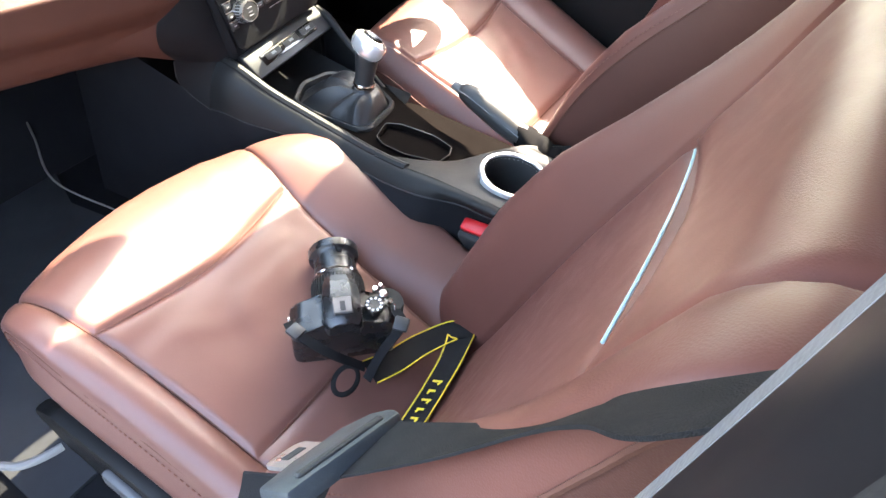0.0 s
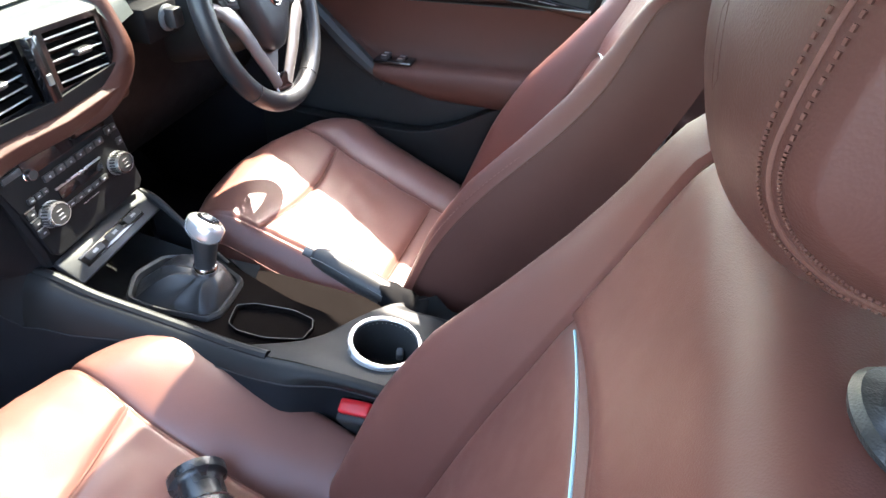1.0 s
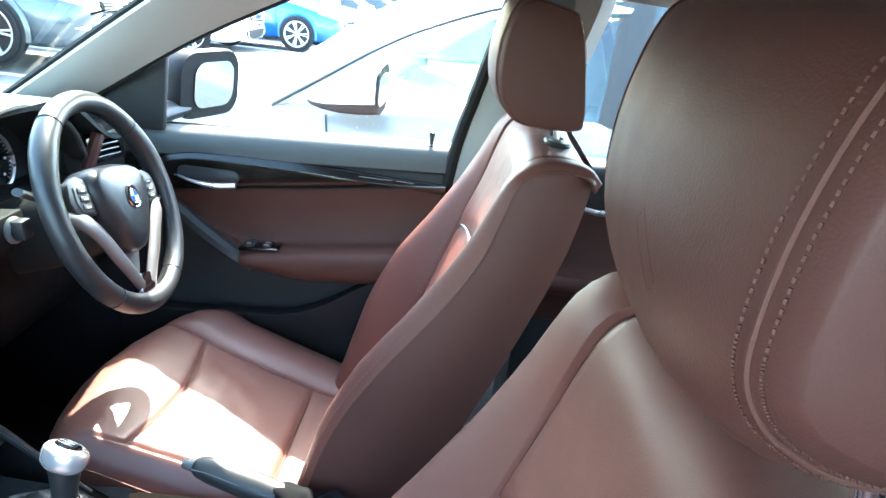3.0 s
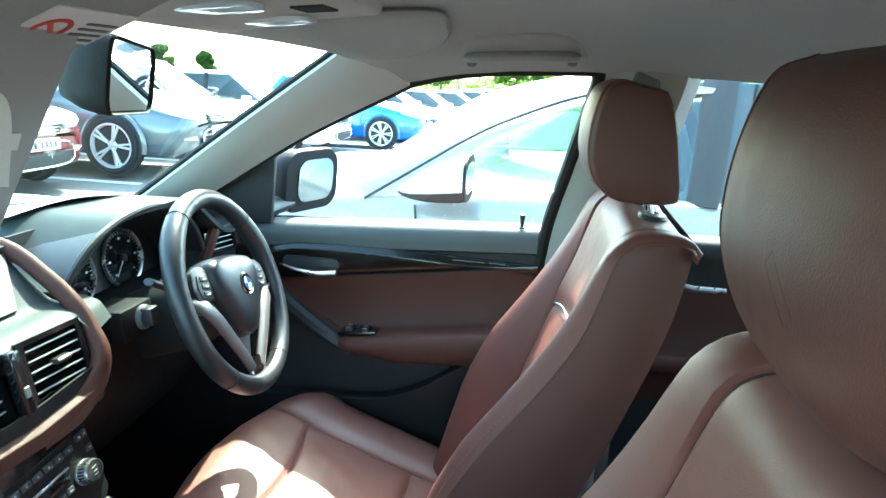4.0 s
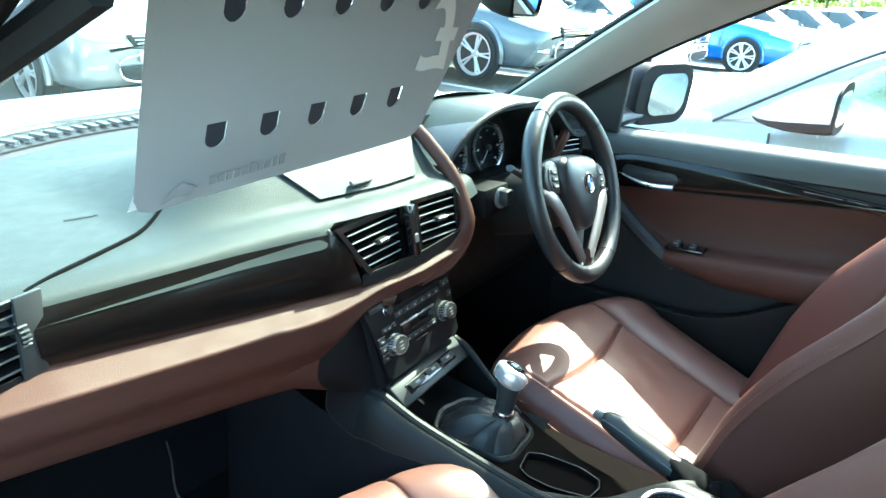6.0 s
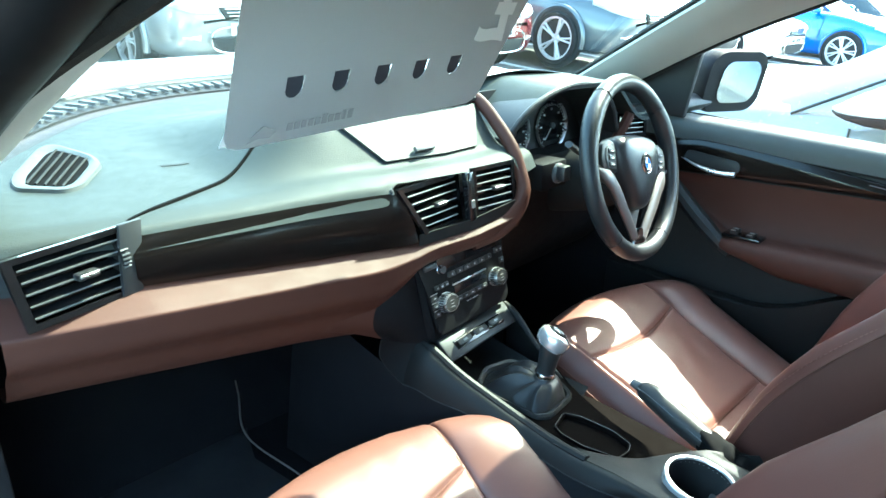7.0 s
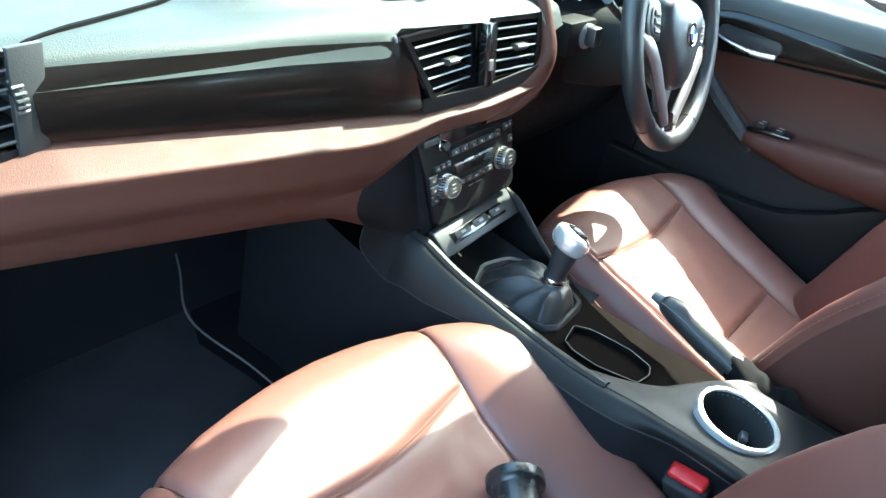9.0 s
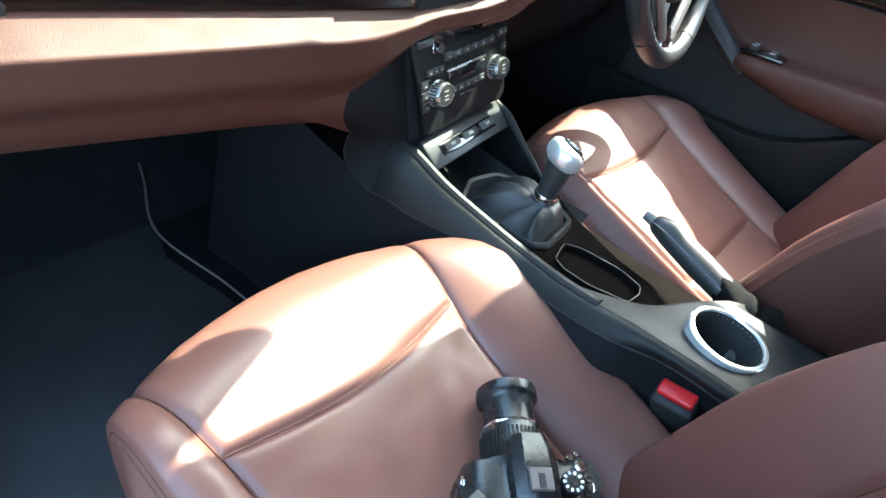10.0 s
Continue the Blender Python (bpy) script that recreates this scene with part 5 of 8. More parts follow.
# lower driver's side: column shroud, knee panel, right vent
bm = bmesh.new()
grid(bm, lambda a, b: Vector((0.165 + 0.50 * a, spline([(0.745, 0.962), (0.68, 0.965), (0.635, 0.962), (0.622, 0.945), (0.628, 0.90), (0.645, 0.82), (0.675, 0.74), (0.73, 0.67), (0.80, 0.62)], b)[0] + 0.02 * (a - 0.3), spline([(0.745, 0.962), (0.68, 0.965), (0.635, 0.962), (0.622, 0.945), (0.628, 0.90), (0.645, 0.82), (0.675, 0.74), (0.73, 0.67), (0.80, 0.62)], b)[1])), 16, 24)
part("knee_panel", bm, DARKTRIM, dash, "black panel under the instruments")
bm = bmesh.new()
box(bm, (0.078, 0.070, 0.052), (0.240, 0.6105, 0.966), (-6, 0, 0), 0.004)
igp = part("ignition_panel", bm, DARKTRIM, dash)
bm = bmesh.new()
lathe(bm, [(0.020, 0.0), (0.020, 0.004), (0.016, 0.008), (0.016, 0.004)], 24, frame_of(0.250, 0.576, 0.972, 6), cap=False)
part("start_ring", bm, GREYPL, igp)
bm = bmesh.new()
box(bm, (0.024, 0.030, 0.024), (0, 0.002, 0.012), (0, 0, 0), 0.005, 2, frame_of(0.250, 0.576, 0.972, 6))
part("key_fob", bm, BLACK, igp, "key fob in its slot")
vent(frame_of(0.618, 0.640, 1.005, 12, -16), 0.085, 0.055, 4, dash, 0.0, tab=False)
bm = bmesh.new()
tube(bm, [spline([(0.555, 0.640, 0.975), (0.575, 0.628, 1.03), (0.60, 0.640, 1.045)], i / 12) for i in range(13)], 0.012, 8)
part("vent_surround", bm, DOOR_LEATHER, dash, "brown vent surround")
bm = bmesh.new()
box(bm, (0.15, 0.10, 0.10), (0.62, 0.70, 0.99), (-10, 0, -14), 0.012)
part("end_block", bm, MATT, dash)
# paper lying on the dash
bm = bmesh.new()
grid(bm, lambda a, b: Vector((0.24 + 0.22 * a + 0.04 * b, 0.79 + 0.16 * b - 0.05 * a, 1.118 - 0.03 * b + 0.012 * math.sin(3 * a + b))), 10, 8)
thicken(bm, 0.0006)
single("paper_sheet", bm, PAPER, "white sheet of paper lying on the dashboard", "paper")

# ---- centre stack ----
stack = thing("centre_stack", "black radio and heater panel with silver knobs", "radio panel")
bm = bmesh.new()
sec = []
for z, y, w in ((0.908, 0.600, 0.108), (0.88, 0.590, 0.110), (0.81, 0.568, 0.106), (0.765, 0.552, 0.102), (0.742, 0.550, 0.100)):
    sec.append([Vector((x, yy + 0.087 * x, z)) for x, yy in ((-w - 0.10 * max(0, z - 0.80), y + 0.004), (-w + 0.006 - 0.10 * max(0, z - 0.80), y), (w - 0.002 + 0.14 * max(0, z - 0.80), y), (w + 0.006 + 0.14 * max(0, z - 0.80), y + 0.004), (w + 0.03, y + 0.16), (-w - 0.055, y + 0.16))])
loft(bm, sec)
part("body", bm, DARKTRIM, stack, sharp=25)
# brown panel curving down beside the stack, and the black cheek between them
LOBE = [(-0.110, 0.590, 0.889), (-0.134, 0.588, 0.871), (-0.165, 0.587, 0.850), (-0.186, 0.587, 0.826), (-0.194, 0.587, 0.803), (-0.188, 0.591, 0.778), (-0.163, 0.600, 0.747)]
bm = bmesh.new()


def lobe(a, b):
    r = Vector(spline(LOBE, b))
    l = Vector((-0.36, 0.607, 0.880 - 0.045 * b))
    p = l.lerp(r, a)
    return p + Vector((0, 0.004 * math.sin(math.pi * a), 0.006 * math.sin(math.pi * a) * b))


grid(bm, lobe, 24, 20)
part("side_lobe", bm, DOOR_LEATHER, dash, "brown panel beside the radio")
bm = bmesh.new()


def cheek(a, b):
    f_ = Vector((-0.121 + 0.019 * b, 0.584 - 0.034 * b, 0.893 - 0.153 * b))
    return Vector(spline(LOBE, b)).lerp(f_, a) + Vector((-0.004, -0.004, 0)) * math.sin(math.pi * a)


grid(bm, cheek, 10, 20)
part("left_cheek", bm, DARKTRIM, stack, "black cheek of the radio panel")
FM = frame_of(0.003, 0.5650, 0.823, 16.5, 5) @ Matrix.Diagonal((1.06, 0.86, 1, 1))      # face: x right, y up, z out
bm = bmesh.new()
prism(bm, [(-0.118, 0.066), (-0.112, 0.075), (0.090, 0.078), (0.098, 0.070), (0.098, -0.072), (0.088, -0.083), (-0.084, -0.083), (-0.094, -0.073), (-0.099, -0.01)], 0.0, 0.004, FM @ pose(0, 0.001, 0), 0.0015)
face = part("fascia", bm, DARKTRIM, stack, sharp=12)


def stack_box(name, size, at, mat, bevel=0.001, parent=None, label=""):
    v = bmesh.new()
    box(v, size, at, (0, 0, 0), bevel, 2, FM)
    return part(name, v, mat, parent or face, label)


stack_box("display", (0.152, 0.028, 0.003), (0.002, 0.0585, 0.0045), SCREEN)
stack_box("slot_button", (0.030, 0.010, 0.004), (-0.090, 0.060, 0.005), BLACK)
for i in range(6):
    b = stack_box("preset_button", (0.017, 0.011, 0.005), (-0.045 + 0.0195 * i, 0.030, 0.006), BLACK, 0.0015)
    stack_box("button_mark", (0.0030, 0.0030, 0.0004), (-0.045 + 0.0195 * i, 0.030, 0.0088), MARK, 0, b)
for i in range(3):
    b = stack_box("mode_button", (0.010, 0.009, 0.005), (-0.084 + 0.0115 * i, 0.0155, 0.006), BLACK, 0.0015)
    stack_box("button_mark", (0.004, 0.0018, 0.0004), (-0.084 + 0.0115 * i, 0.0155, 0.0088), MARK, 0, b)
for i in range(2):
    b = stack_box("mode_button", (0.010, 0.012, 0.005), (0.076 + 0.0115 * i, 0.036, 0.006), BLACK, 0.0015)
    stack_box("button_mark", (0.0035, 0.0022, 0.0004), (0.076 + 0.0115 * i, 0.036, 0.0088), MARK, 0, b)


def knob(x, y, r, h, big):
    v = bmesh.new()
    lathe(v, [(r * 1.12, 0.003), (r * 1.12, 0.006), (r * 1.02, 0.007), (r, h * 0.8), (r * 0.93, h), (r * 0.86, h)], 36, FM @ pose(x, y, 0), cap=False)
    k = part("rotary_knob", v, SATIN if big else CHROME, face, "silver rotary knob")
    v = bmesh.new()
    lathe(v, [(0.0004, h - 0.0004), (r * 0.87, h - 0.0004)], 30, FM @ pose(x, y, 0), cap=False)
    part("knob_cap", v, BLACK, k)
    if big:
        v = bmesh.new()
        for a, s in ((0.006, 0.012), (-0.001, 0.010), (-0.007, 0.012)):
            box(v, (s * 0.7, 0.0013, 0.0006), (x, y + a, h + 0.0002), (0, 0, 0), 0, 1, FM)
        part("knob_mark", v, MARK, k)
        v = bmesh.new()
        for i in range(24):
            a = 2 * math.pi * i / 24
            box(v, (0.0016, 0.0022, h * 0.6), (x + r * 1.01 * math.cos(a), y + r * 1.01 * math.sin(a), h * 0.5), (0, 0, math.degrees(a)), 0, 1, FM)
        part("knob_ribs", v, BLACK, k)


knob(-0.067, -0.020, 0.0178, 0.020, True)
knob(0.068, -0.020, 0.0178, 0.020, True)
knob(-0.068, 0.048, 0.0080, 0.013, False)
knob(0.086, 0.066, 0.0070, 0.010, False)
stack_box("heater_display", (0.084, 0.017, 0.003), (-0.001, -0.004, 0.0045), SCREEN)
stack_box("display_trim", (0.088, 0.0035, 0.003), (-0.001, 0.0068, 0.0055), SATIN)
for i in range(5):
    b = stack_box("heater_button", (0.0155, 0.010, 0.004), (-0.034 + 0.0166 * i, -0.026, 0.0055), BLACK, 0.0015)
    stack_box("button_mark", (0.0050, 0.0018, 0.0004), (-0.034 + 0.0166 * i, -0.026, 0.0078), MARK, 0, b)
for i in range(3):
    b = stack_box("air_button", (0.014, 0.013, 0.004), (-0.0925 + 0.001 * i, -0.002 - 0.0165 * i, 0.0050), BLACK, 0.0015)
    stack_box("button_mark", (0.0045, 0.0022, 0.0004), (-0.0925 + 0.001 * i, -0.002 - 0.0165 * i, 0.0073), MARK, 0, b)
    stack_box("button_trim", (0.016, 0.0012, 0.002), (-0.0925 + 0.001 * i, 0.0058 - 0.0165 * i, 0.0060), SATIN, 0, b)
for i in range(2):
    b = stack_box("air_button", (0.012, 0.012, 0.004), (0.089, 0.010 - 0.045 * i, 0.0050), BLACK, 0.0015)
    stack_box("button_mark", (0.0035, 0.0022, 0.0004), (0.089, 0.010 - 0.045 * i, 0.0073), MARK, 0, b)
stack_box("vent_lines", (0.030, 0.0012, 0.001), (0.0, -0.040, 0.0045), SATIN, 0)
# silver ledge with slots under the heater
SM = pose(0.006, 0.5350, 0.7325, 34, 0, 6)
bm = bmesh.new()
box(bm, (0.198, 0.046, 0.010), (0, -0.002, 0), (0, 0, 0), 0.003, 2, SM)
ledge = part("silver_ledge", bm, LEDGE, stack, "satin silver ledge with switches")
bm = bmesh.new()
box(bm, (0.138, 0.019, 0.006), (-0.004, -0.005, 0.0036), (0, 0, 0), 0.002, 2, SM)
part("switch_strip", bm, GLOSS, ledge, "black strip of switches")
for i in range(3):
    bm = bmesh.new()
    box(bm, (0.036, 0.011, 0.006), (-0.046 + 0.046 * i, -0.004, 0.0056), (0, 0, 0), 0.002, 2, SM)
    b = part("ledge_switch", bm, BLACK, ledge)
    bm = bmesh.new()
    box(bm, (0.010, 0.004, 0.0006), (-0.046 + 0.046 * i, -0.004, 0.0088), (0, 0, 0), 0, 1, SM)
    part("switch_mark", bm, MARK, b)
bm = bmesh.new()
box(bm, (0.19, 0.012, 0.05), (0.002, 0.590, 0.675), (12, 0, 0), 0.003)
back = part("tray_back", bm, MATT, stack)
bm = bmesh.new()
lathe(bm, [(0.0105, 0.0), (0.013, 0.004), (0.0105, 0.007), (0.0075, 0.004)], 20, frame_of(0.035, 0.583, 0.675, 12), cap=False)
part("socket", bm, GREYPL, back, "round power socket")


# ---- centre console ----
console = thing("centre_console", "black centre console with tray, cup holders and gear gaiter", "console")
RAIL_L = [(-0.112, 0.560, 0.742), (-0.110, 0.530, 0.738), (-0.100, 0.480, 0.716), (-0.088, 0.42, 0.698), (-0.082, 0.36, 0.688), (-0.085, 0.30, 0.688), (-0.092, 0.24, 0.697), (-0.094, 0.18, 0.708), (-0.092, 0.10, 0.714), (-0.090, 0.0, 0.714), (-0.09, -0.14, 0.710)]
RAIL_R = [(0.112, 0.560, 0.742), (0.111, 0.530, 0.735), (0.106, 0.480, 0.705), (0.094, 0.420, 0.679), (0.068, 0.345, 0.670), (0.046, 0.265, 0.668), (0.040, 0.195, 0.668), (0.052, 0.135, 0.668), (0.088, 0.090, 0.672), (0.112, 0.030, 0.680), (0.112, -0.140, 0.690)]
bm = bmesh.new()


def gap_at(a):
    """Where on the wall the side panel's lower edge runs."""
    return lerp_table([(-0.14, 0.33), (0.36, 0.34), (0.40, 0.37), (0.44, 0.41), (0.50, 0.485), (0.56, 0.53)], spline(RAIL_L, a)[1])



def left_wall(a, b):
    x, y, z = spline(RAIL_L, a)
    k = spline([(0.0, 0.0), (-0.010, -0.004), (-0.022, -0.020), (-0.034, -0.06), (-0.042, -0.14), (-0.05, -0.26), (-0.055, -0.42)], b)
    w = 1 - 1.05 * smooth(0.20, 0.12, y) * smooth(0.15, 0.45, b)
    return Vector((x + k[0] * w, y, z + k[1]))


grid(bm, lambda a, b: left_wall(a, gap_at(a) * b), 50, 12)
part("left_side", bm, CONSOLE, console, "dark grey side panel")
bm = bmesh.new()
grid(bm, lambda a, b: left_wall(a, gap_at(a) + (1 - gap_at(a)) * b) + Vector((0.0015, 0, 0)), 50, 12)
part("lower_side", bm, SHADED_CARPET, console, "black felt lower side")
bm = bmesh.new()
tube(bm, [tuple(left_wall(i / 50, gap_at(i / 50)) + Vector((-0.001, 0, 0))) for i in range(51)], 0.0010, 5)
part("panel_gap", bm, MATT, console)
bm = bmesh.new()
grid(bm, lambda a, b: Vector(spline(RAIL_R, a)) + Vector((0.04 * b ** 0.6, 0, -0.40 * b)), 40, 16)
part("right_side", bm, CONSOLE, console)
# rails that frame the tray
for nm, rail, sgn in (("left_rail", RAIL_L, 1), ("right_rail", RAIL_R, -1)):
    bm = bmesh.new()
    reach = 0.62 if sgn > 0 else 0.34
    tube(bm, [(x + sgn * 0.004, y, z - 0.004) for x, y, z in [spline(rail, i / 60 * reach) for i in range(61)]], [0.0085 if sgn > 0 else 0.0085 - 0.005 * i / 60 for i in range(61)], 10)
    part(nm, bm, CONSOLE, console)
# side cheeks joining the stack, in front of the rails
TOE = [tuple(left_wall(0, gap_at(0))), (-0.152, 0.592, 0.684), (-0.159, 0.608, 0.708), (-0.163, 0.602, 0.744)]
bm = bmesh.new()
grid(bm, lambda a, b: Vector((-0.112, 0.560, 0.742)).lerp(Vector((-0.163, 0.601, 0.7465)), a).lerp(Vector(spline(TOE, a)), b), 12, 8)
part("side_toe", bm, DARKTRIM, console)
bm = bmesh.new()
tube(bm, [tuple(Vector(spline(TOE, i / 16)) + Vector((-0.001, 0, 0))) for i in range(17)], 0.0010, 5)
part("panel_gap", bm, MATT, console)
bm = bmesh.new()
grid(bm, lambda a, b: Vector(spline(TOE, min(1, 1.4 * a))).lerp(Vector((-0.170, 0.86, 0.70)), max(0, a * 1.4 - 0.4)) + Vector((0.002 - 0.03 * b, 0, -0.34 * b)), 16, 10)
part("front_cheek", bm, SHADED_CARPET, console)
bm = bmesh.new()
grid(bm, lambda a, b: Vector((0.112 + 0.05 * a, 0.560 + 0.28 * a, 0.742 - 0.10 * a * a)) + Vector((0.03 * b, 0, -0.36 * b)), 12, 10)
part("front_cheek", bm, CONSOLE, console)
# tray floor
bm = bmesh.new()
grid(bm, lambda a, b: Vector((-0.088 + 0.184 * a, 0.585 - 0.24 * b, lerp_table([(0, 0.645), (0.5, 0.640), (1, 0.652)], b) + 0.02 * (2 * a - 1) ** 6)), 10, 12)
part("tray_floor", bm, RUBBER, console)
# channel beside the console, under the handbrake
bm = bmesh.new()
grid(bm, lambda a, b: Vector((0.03 + 0.13 * a, 0.46 - 0.50 * b, 0.600 + 0.02 * b)), 4, 8)
part("brake_channel", bm, PANEL, console)
# gaiter frame
GM = pose(0.012, 0.420, 0.668, -3, 0, 0)
GO = [(0.040, -0.075), (-0.038, -0.084), (-0.058, -0.070), (-0.066, 0.005), (-0.060, 0.062), (-0.010, 0.088), (0.046, 0.074), (0.070, 0.012), (0.066, -0.016)]


def corner_round(poly, k=0.22, n=4):
    """The outline with each corner cut to a small arc."""
    out = []
    m_ = len(poly)
    for i in range(m_):
        p, a, b = Vector(poly[i]), Vector(poly[i - 1]), Vector(poly[(i + 1) % m_])
        q0, q1 = p.lerp(a, k), p.lerp(b, k)
        out += [tuple(q0.lerp(p, t).lerp(p.lerp(q1, t), t)) for t in [j / n for j in range(n + 1)]]
    return out


GR = corner_round(GO)
bm = bmesh.new()
gl_ = [[GM @ Vector((x * k, y * k, z)) for x, y in GR] for k, z in ((1.0, -0.012), (1.0, 0.003), (0.965, 0.007), (0.90, 0.005), (0.88, -0.008))]
loft(bm, gl_, caps=False)
part("gaiter_frame", bm, BLACK, console, "black gaiter frame")
bm = bmesh.new()


def gaiter(a, b):
    n_ = len(GR)
    q = a * n_
    i0 = int(q) % n_
    ox, oy = Vector(GR[i0]).lerp(Vector(GR[(i0 + 1) % n_]), q - int(q))
    th = math.atan2(oy, ox)
    h = b
    flat = (1 - h) ** (1.15 + 0.35 * math.sin(th))
    swell = math.sin(math.pi * min(1, h * 1.1))
    crease = 0.45 - 1.6 * abs(noise.noise(Vector((math.cos(th) * 1.7 + 4, math.sin(th) * 1.7, h * 0.8))))
    fold = 1 + 0.16 * crease * swell
    cx, cy = 0.008, -0.032
    x = cx + (ox * 0.885 - cx) * flat * fold + 0.0145 * math.cos(th) * (1 - flat)
    y = cy + (oy * 0.885 - cy) * flat * fold + 0.0145 * math.sin(th) * (1 - flat)
    z = -0.006 + 0.020 * swell * (0.6 + 0.6 * max(0, math.sin(th))) + 0.046 * h ** 1.5 + 0.014 * crease * swell
    return GM @ Vector((x, y, z))


grid(bm, gaiter, 110, 40, close_u=True)
part("gaiter", bm, material("gaiter_leather", (0.024, 0.024, 0.025), 0.40, 0, 0.5, 800, 0.35, 0.2, fine=0.2), console, "creased black leather gaiter", sharp=70)
# top between gaiter and cups, with the tray let in
TO = corner_round([(-0.046, 0.300), (-0.038, 0.319), (-0.002, 0.328), (0.012, 0.306), (0.022, 0.250), (0.016, 0.216), (0.000, 0.209), (-0.026, 0.212), (-0.044, 0.262)], 0.16, 3)
TC = (-0.012, 0.266)


def inside(p, poly):
    """Whether p lies in the outline."""
    hit = False
    for (x0, y0), (x1, y1) in zip(poly, poly[1:] + poly[:1]):
        if (y0 > p[1]) != (y1 > p[1]) and p[0] < x0 + (x1 - x0) * (p[1] - y0) / (y1 - y0):
            hit = not hit
    return hit


def edge_r(y):
    return lerp_table([(0.14, 0.048), (0.195, 0.040), (0.265, 0.046), (0.345, 0.068), (0.42, 0.094), (0.48, 0.106)], y)


bm = bmesh.new()


def mid_top(a, b):
    y = 0.425 - 0.295 * b
    xl = lerp_table([(0.13, -0.090), (0.24, -0.090), (0.30, -0.084), (0.36, -0.081), (0.43, -0.088)], y)
    x = xl + (edge_r(y) - xl) * a
    return Vector((x, y, 0.6705 + 0.014 * (1 - smooth(0.0, 0.16, a))))


grid(bm, mid_top, 56, 80)
under_ = [f for f in bm.faces if inside(f.calc_center_median().xy[:], [(TC[0] + (x - TC[0]) * 0.97, TC[1] + (y - TC[1]) * 0.97) for x, y in TO]) or inside((GM.inverted() @ f.calc_center_median()).xy[:], [(x * 0.9, y * 0.9) for x, y in GR])]
bmesh.ops.delete(bm, geom=under_, context='FACES')
part("mid_top", bm, PANEL, console, "dark wood panel round the tray")
bm = bmesh.new()
loft(bm, [[Vector((TC[0] + (x - TC[0]) * k, TC[1] + (y - TC[1]) * k, z)) for x, y in TO] for k, z in ((1.03, 0.668), (1.03, 0.6745), (1.0, 0.6760), (0.96, 0.6740), (0.90, 0.612), (0.02, 0.610))])
tray = part("cup_tray", bm, PANEL, console, "narrow black tray with a bright rim")
bm = bmesh.new()
tube(bm, [(TC[0] + (x - TC[0]) * 1.01, TC[1] + (y - TC[1]) * 1.01, 0.6762) for x, y in TO], 0.0007, 6, closed=True)
part("tray_rim", bm, BLACK, tray)
bm = bmesh.new()


def front_y(x):
    """Where the raised rear part begins."""
    return soft_table([(-0.095, 0.330), (-0.082, 0.290), (-0.060, 0.240), (-0.038, 0.208), (-0.010, 0.186), (0.020, 0.168), (0.055, 0.135), (0.085, 0.105), (0.112, 0.060)], x, 0.02)


def rear_top(a, b):
    x = -0.091 + 0.201 * a
    y0 = front_y(x)
    b2 = b ** 1.15
    y = y0 + (-0.14 - y0) * b2
    zl = lerp_table([(-0.14, 0.714), (0.10, 0.713), (0.18, 0.707), (0.24, 0.697), (0.30, 0.689), (0.36, 0.687)], y)
    zc = lerp_table([(-0.14, 0.712), (0.05, 0.711), (0.12, 0.706), (0.18, 0.694), (0.23, 0.686), (0.33, 0.684)], y)
    zz = zl + (zc - zl) * smooth(0, 0.4, a)
    zz = 0.668 + (zz - 0.668) * math.sqrt(min(1, b / 0.07)) if b < 0.07 else zz
    zz -= 0.030 * smooth(0.72, 0.90, a) * smooth(0.0, 0.25, b)
    return Vector((x, y, zz))


grid(bm, rear_top, 60, 80)
# round hole for the cup
dead = [f for f in bm.faces if math.hypot(f.calc_center_median().x + 0.020, f.calc_center_median().y - 0.092) < 0.0480]
bmesh.ops.delete(bm, geom=dead, context='FACES')
part("rear_top", bm, CONSOLE, console)
CUP = pose(-0.020, 0.092, 0.7120, 2, 3, 0)
bm = bmesh.new()
lathe(bm, [(0.0425, -0.003), (0.0432, 0.0035), (0.0445, 0.0050), (0.0485, 0.0048), (0.0505, 0.0030), (0.0508, -0.010)], 64, CUP, cap=False)
ring = part("cup_ring", bm, BRIGHT, console, "bright silver cup-holder ring")
bm = bmesh.new()
lathe(bm, [(0.0428, 0.002), (0.040, -0.055), (0.036, -0.062), (0.001, -0.063)], 40, CUP, cap=False)
part("cup_well", bm, MATT, console)
bm = bmesh.new()
box(bm, (0.016, 0.010, 0.012), (0.026, -0.016, -0.036), (0, 0, 20), 0.003, 2, CUP)
part("cup_clip", bm, GREYPL, ring)
bm = bmesh.new()
box(bm, (0.20, 0.22, 0.30), (0.01, -0.25, 0.55), (0, 0, 0), 0.02)
part("rear_box", bm, CONSOLE, console)

# gear lever
lever = thing("gear_lever", "gear lever with a silver knob and black collar", "gear lever")
base = GM @ Vector((0.008, -0.032, 0.038))
tip = Vector((0.028, 0.388, 0.776))
ax = (tip - base).normalized()
LM = Matrix.Translation(base) @ ax.to_track_quat('Z', 'Y').to_matrix().to_4x4()
L = (tip - base).length
bm = bmesh.new()
lathe(bm, [(0.0165, -0.004), (0.0178, 0.003), (0.0165, 0.006)], 24, LM)
part("lever_ring", bm, CHROME, lever, "chrome ring")
bm = bmesh.new()
lathe(bm, [(0.0150, 0.004), (0.0155, 0.02), (0.0170, L * 0.5), (0.0195, L * 0.78), (0.020, L * 0.9)], 24, LM)
part("stem", bm, BLACK, lever, "black stem")
KM = Matrix.Translation(tip) @ pose(0, 0, 0, 14, 24, 0)
bm = bmesh.new()


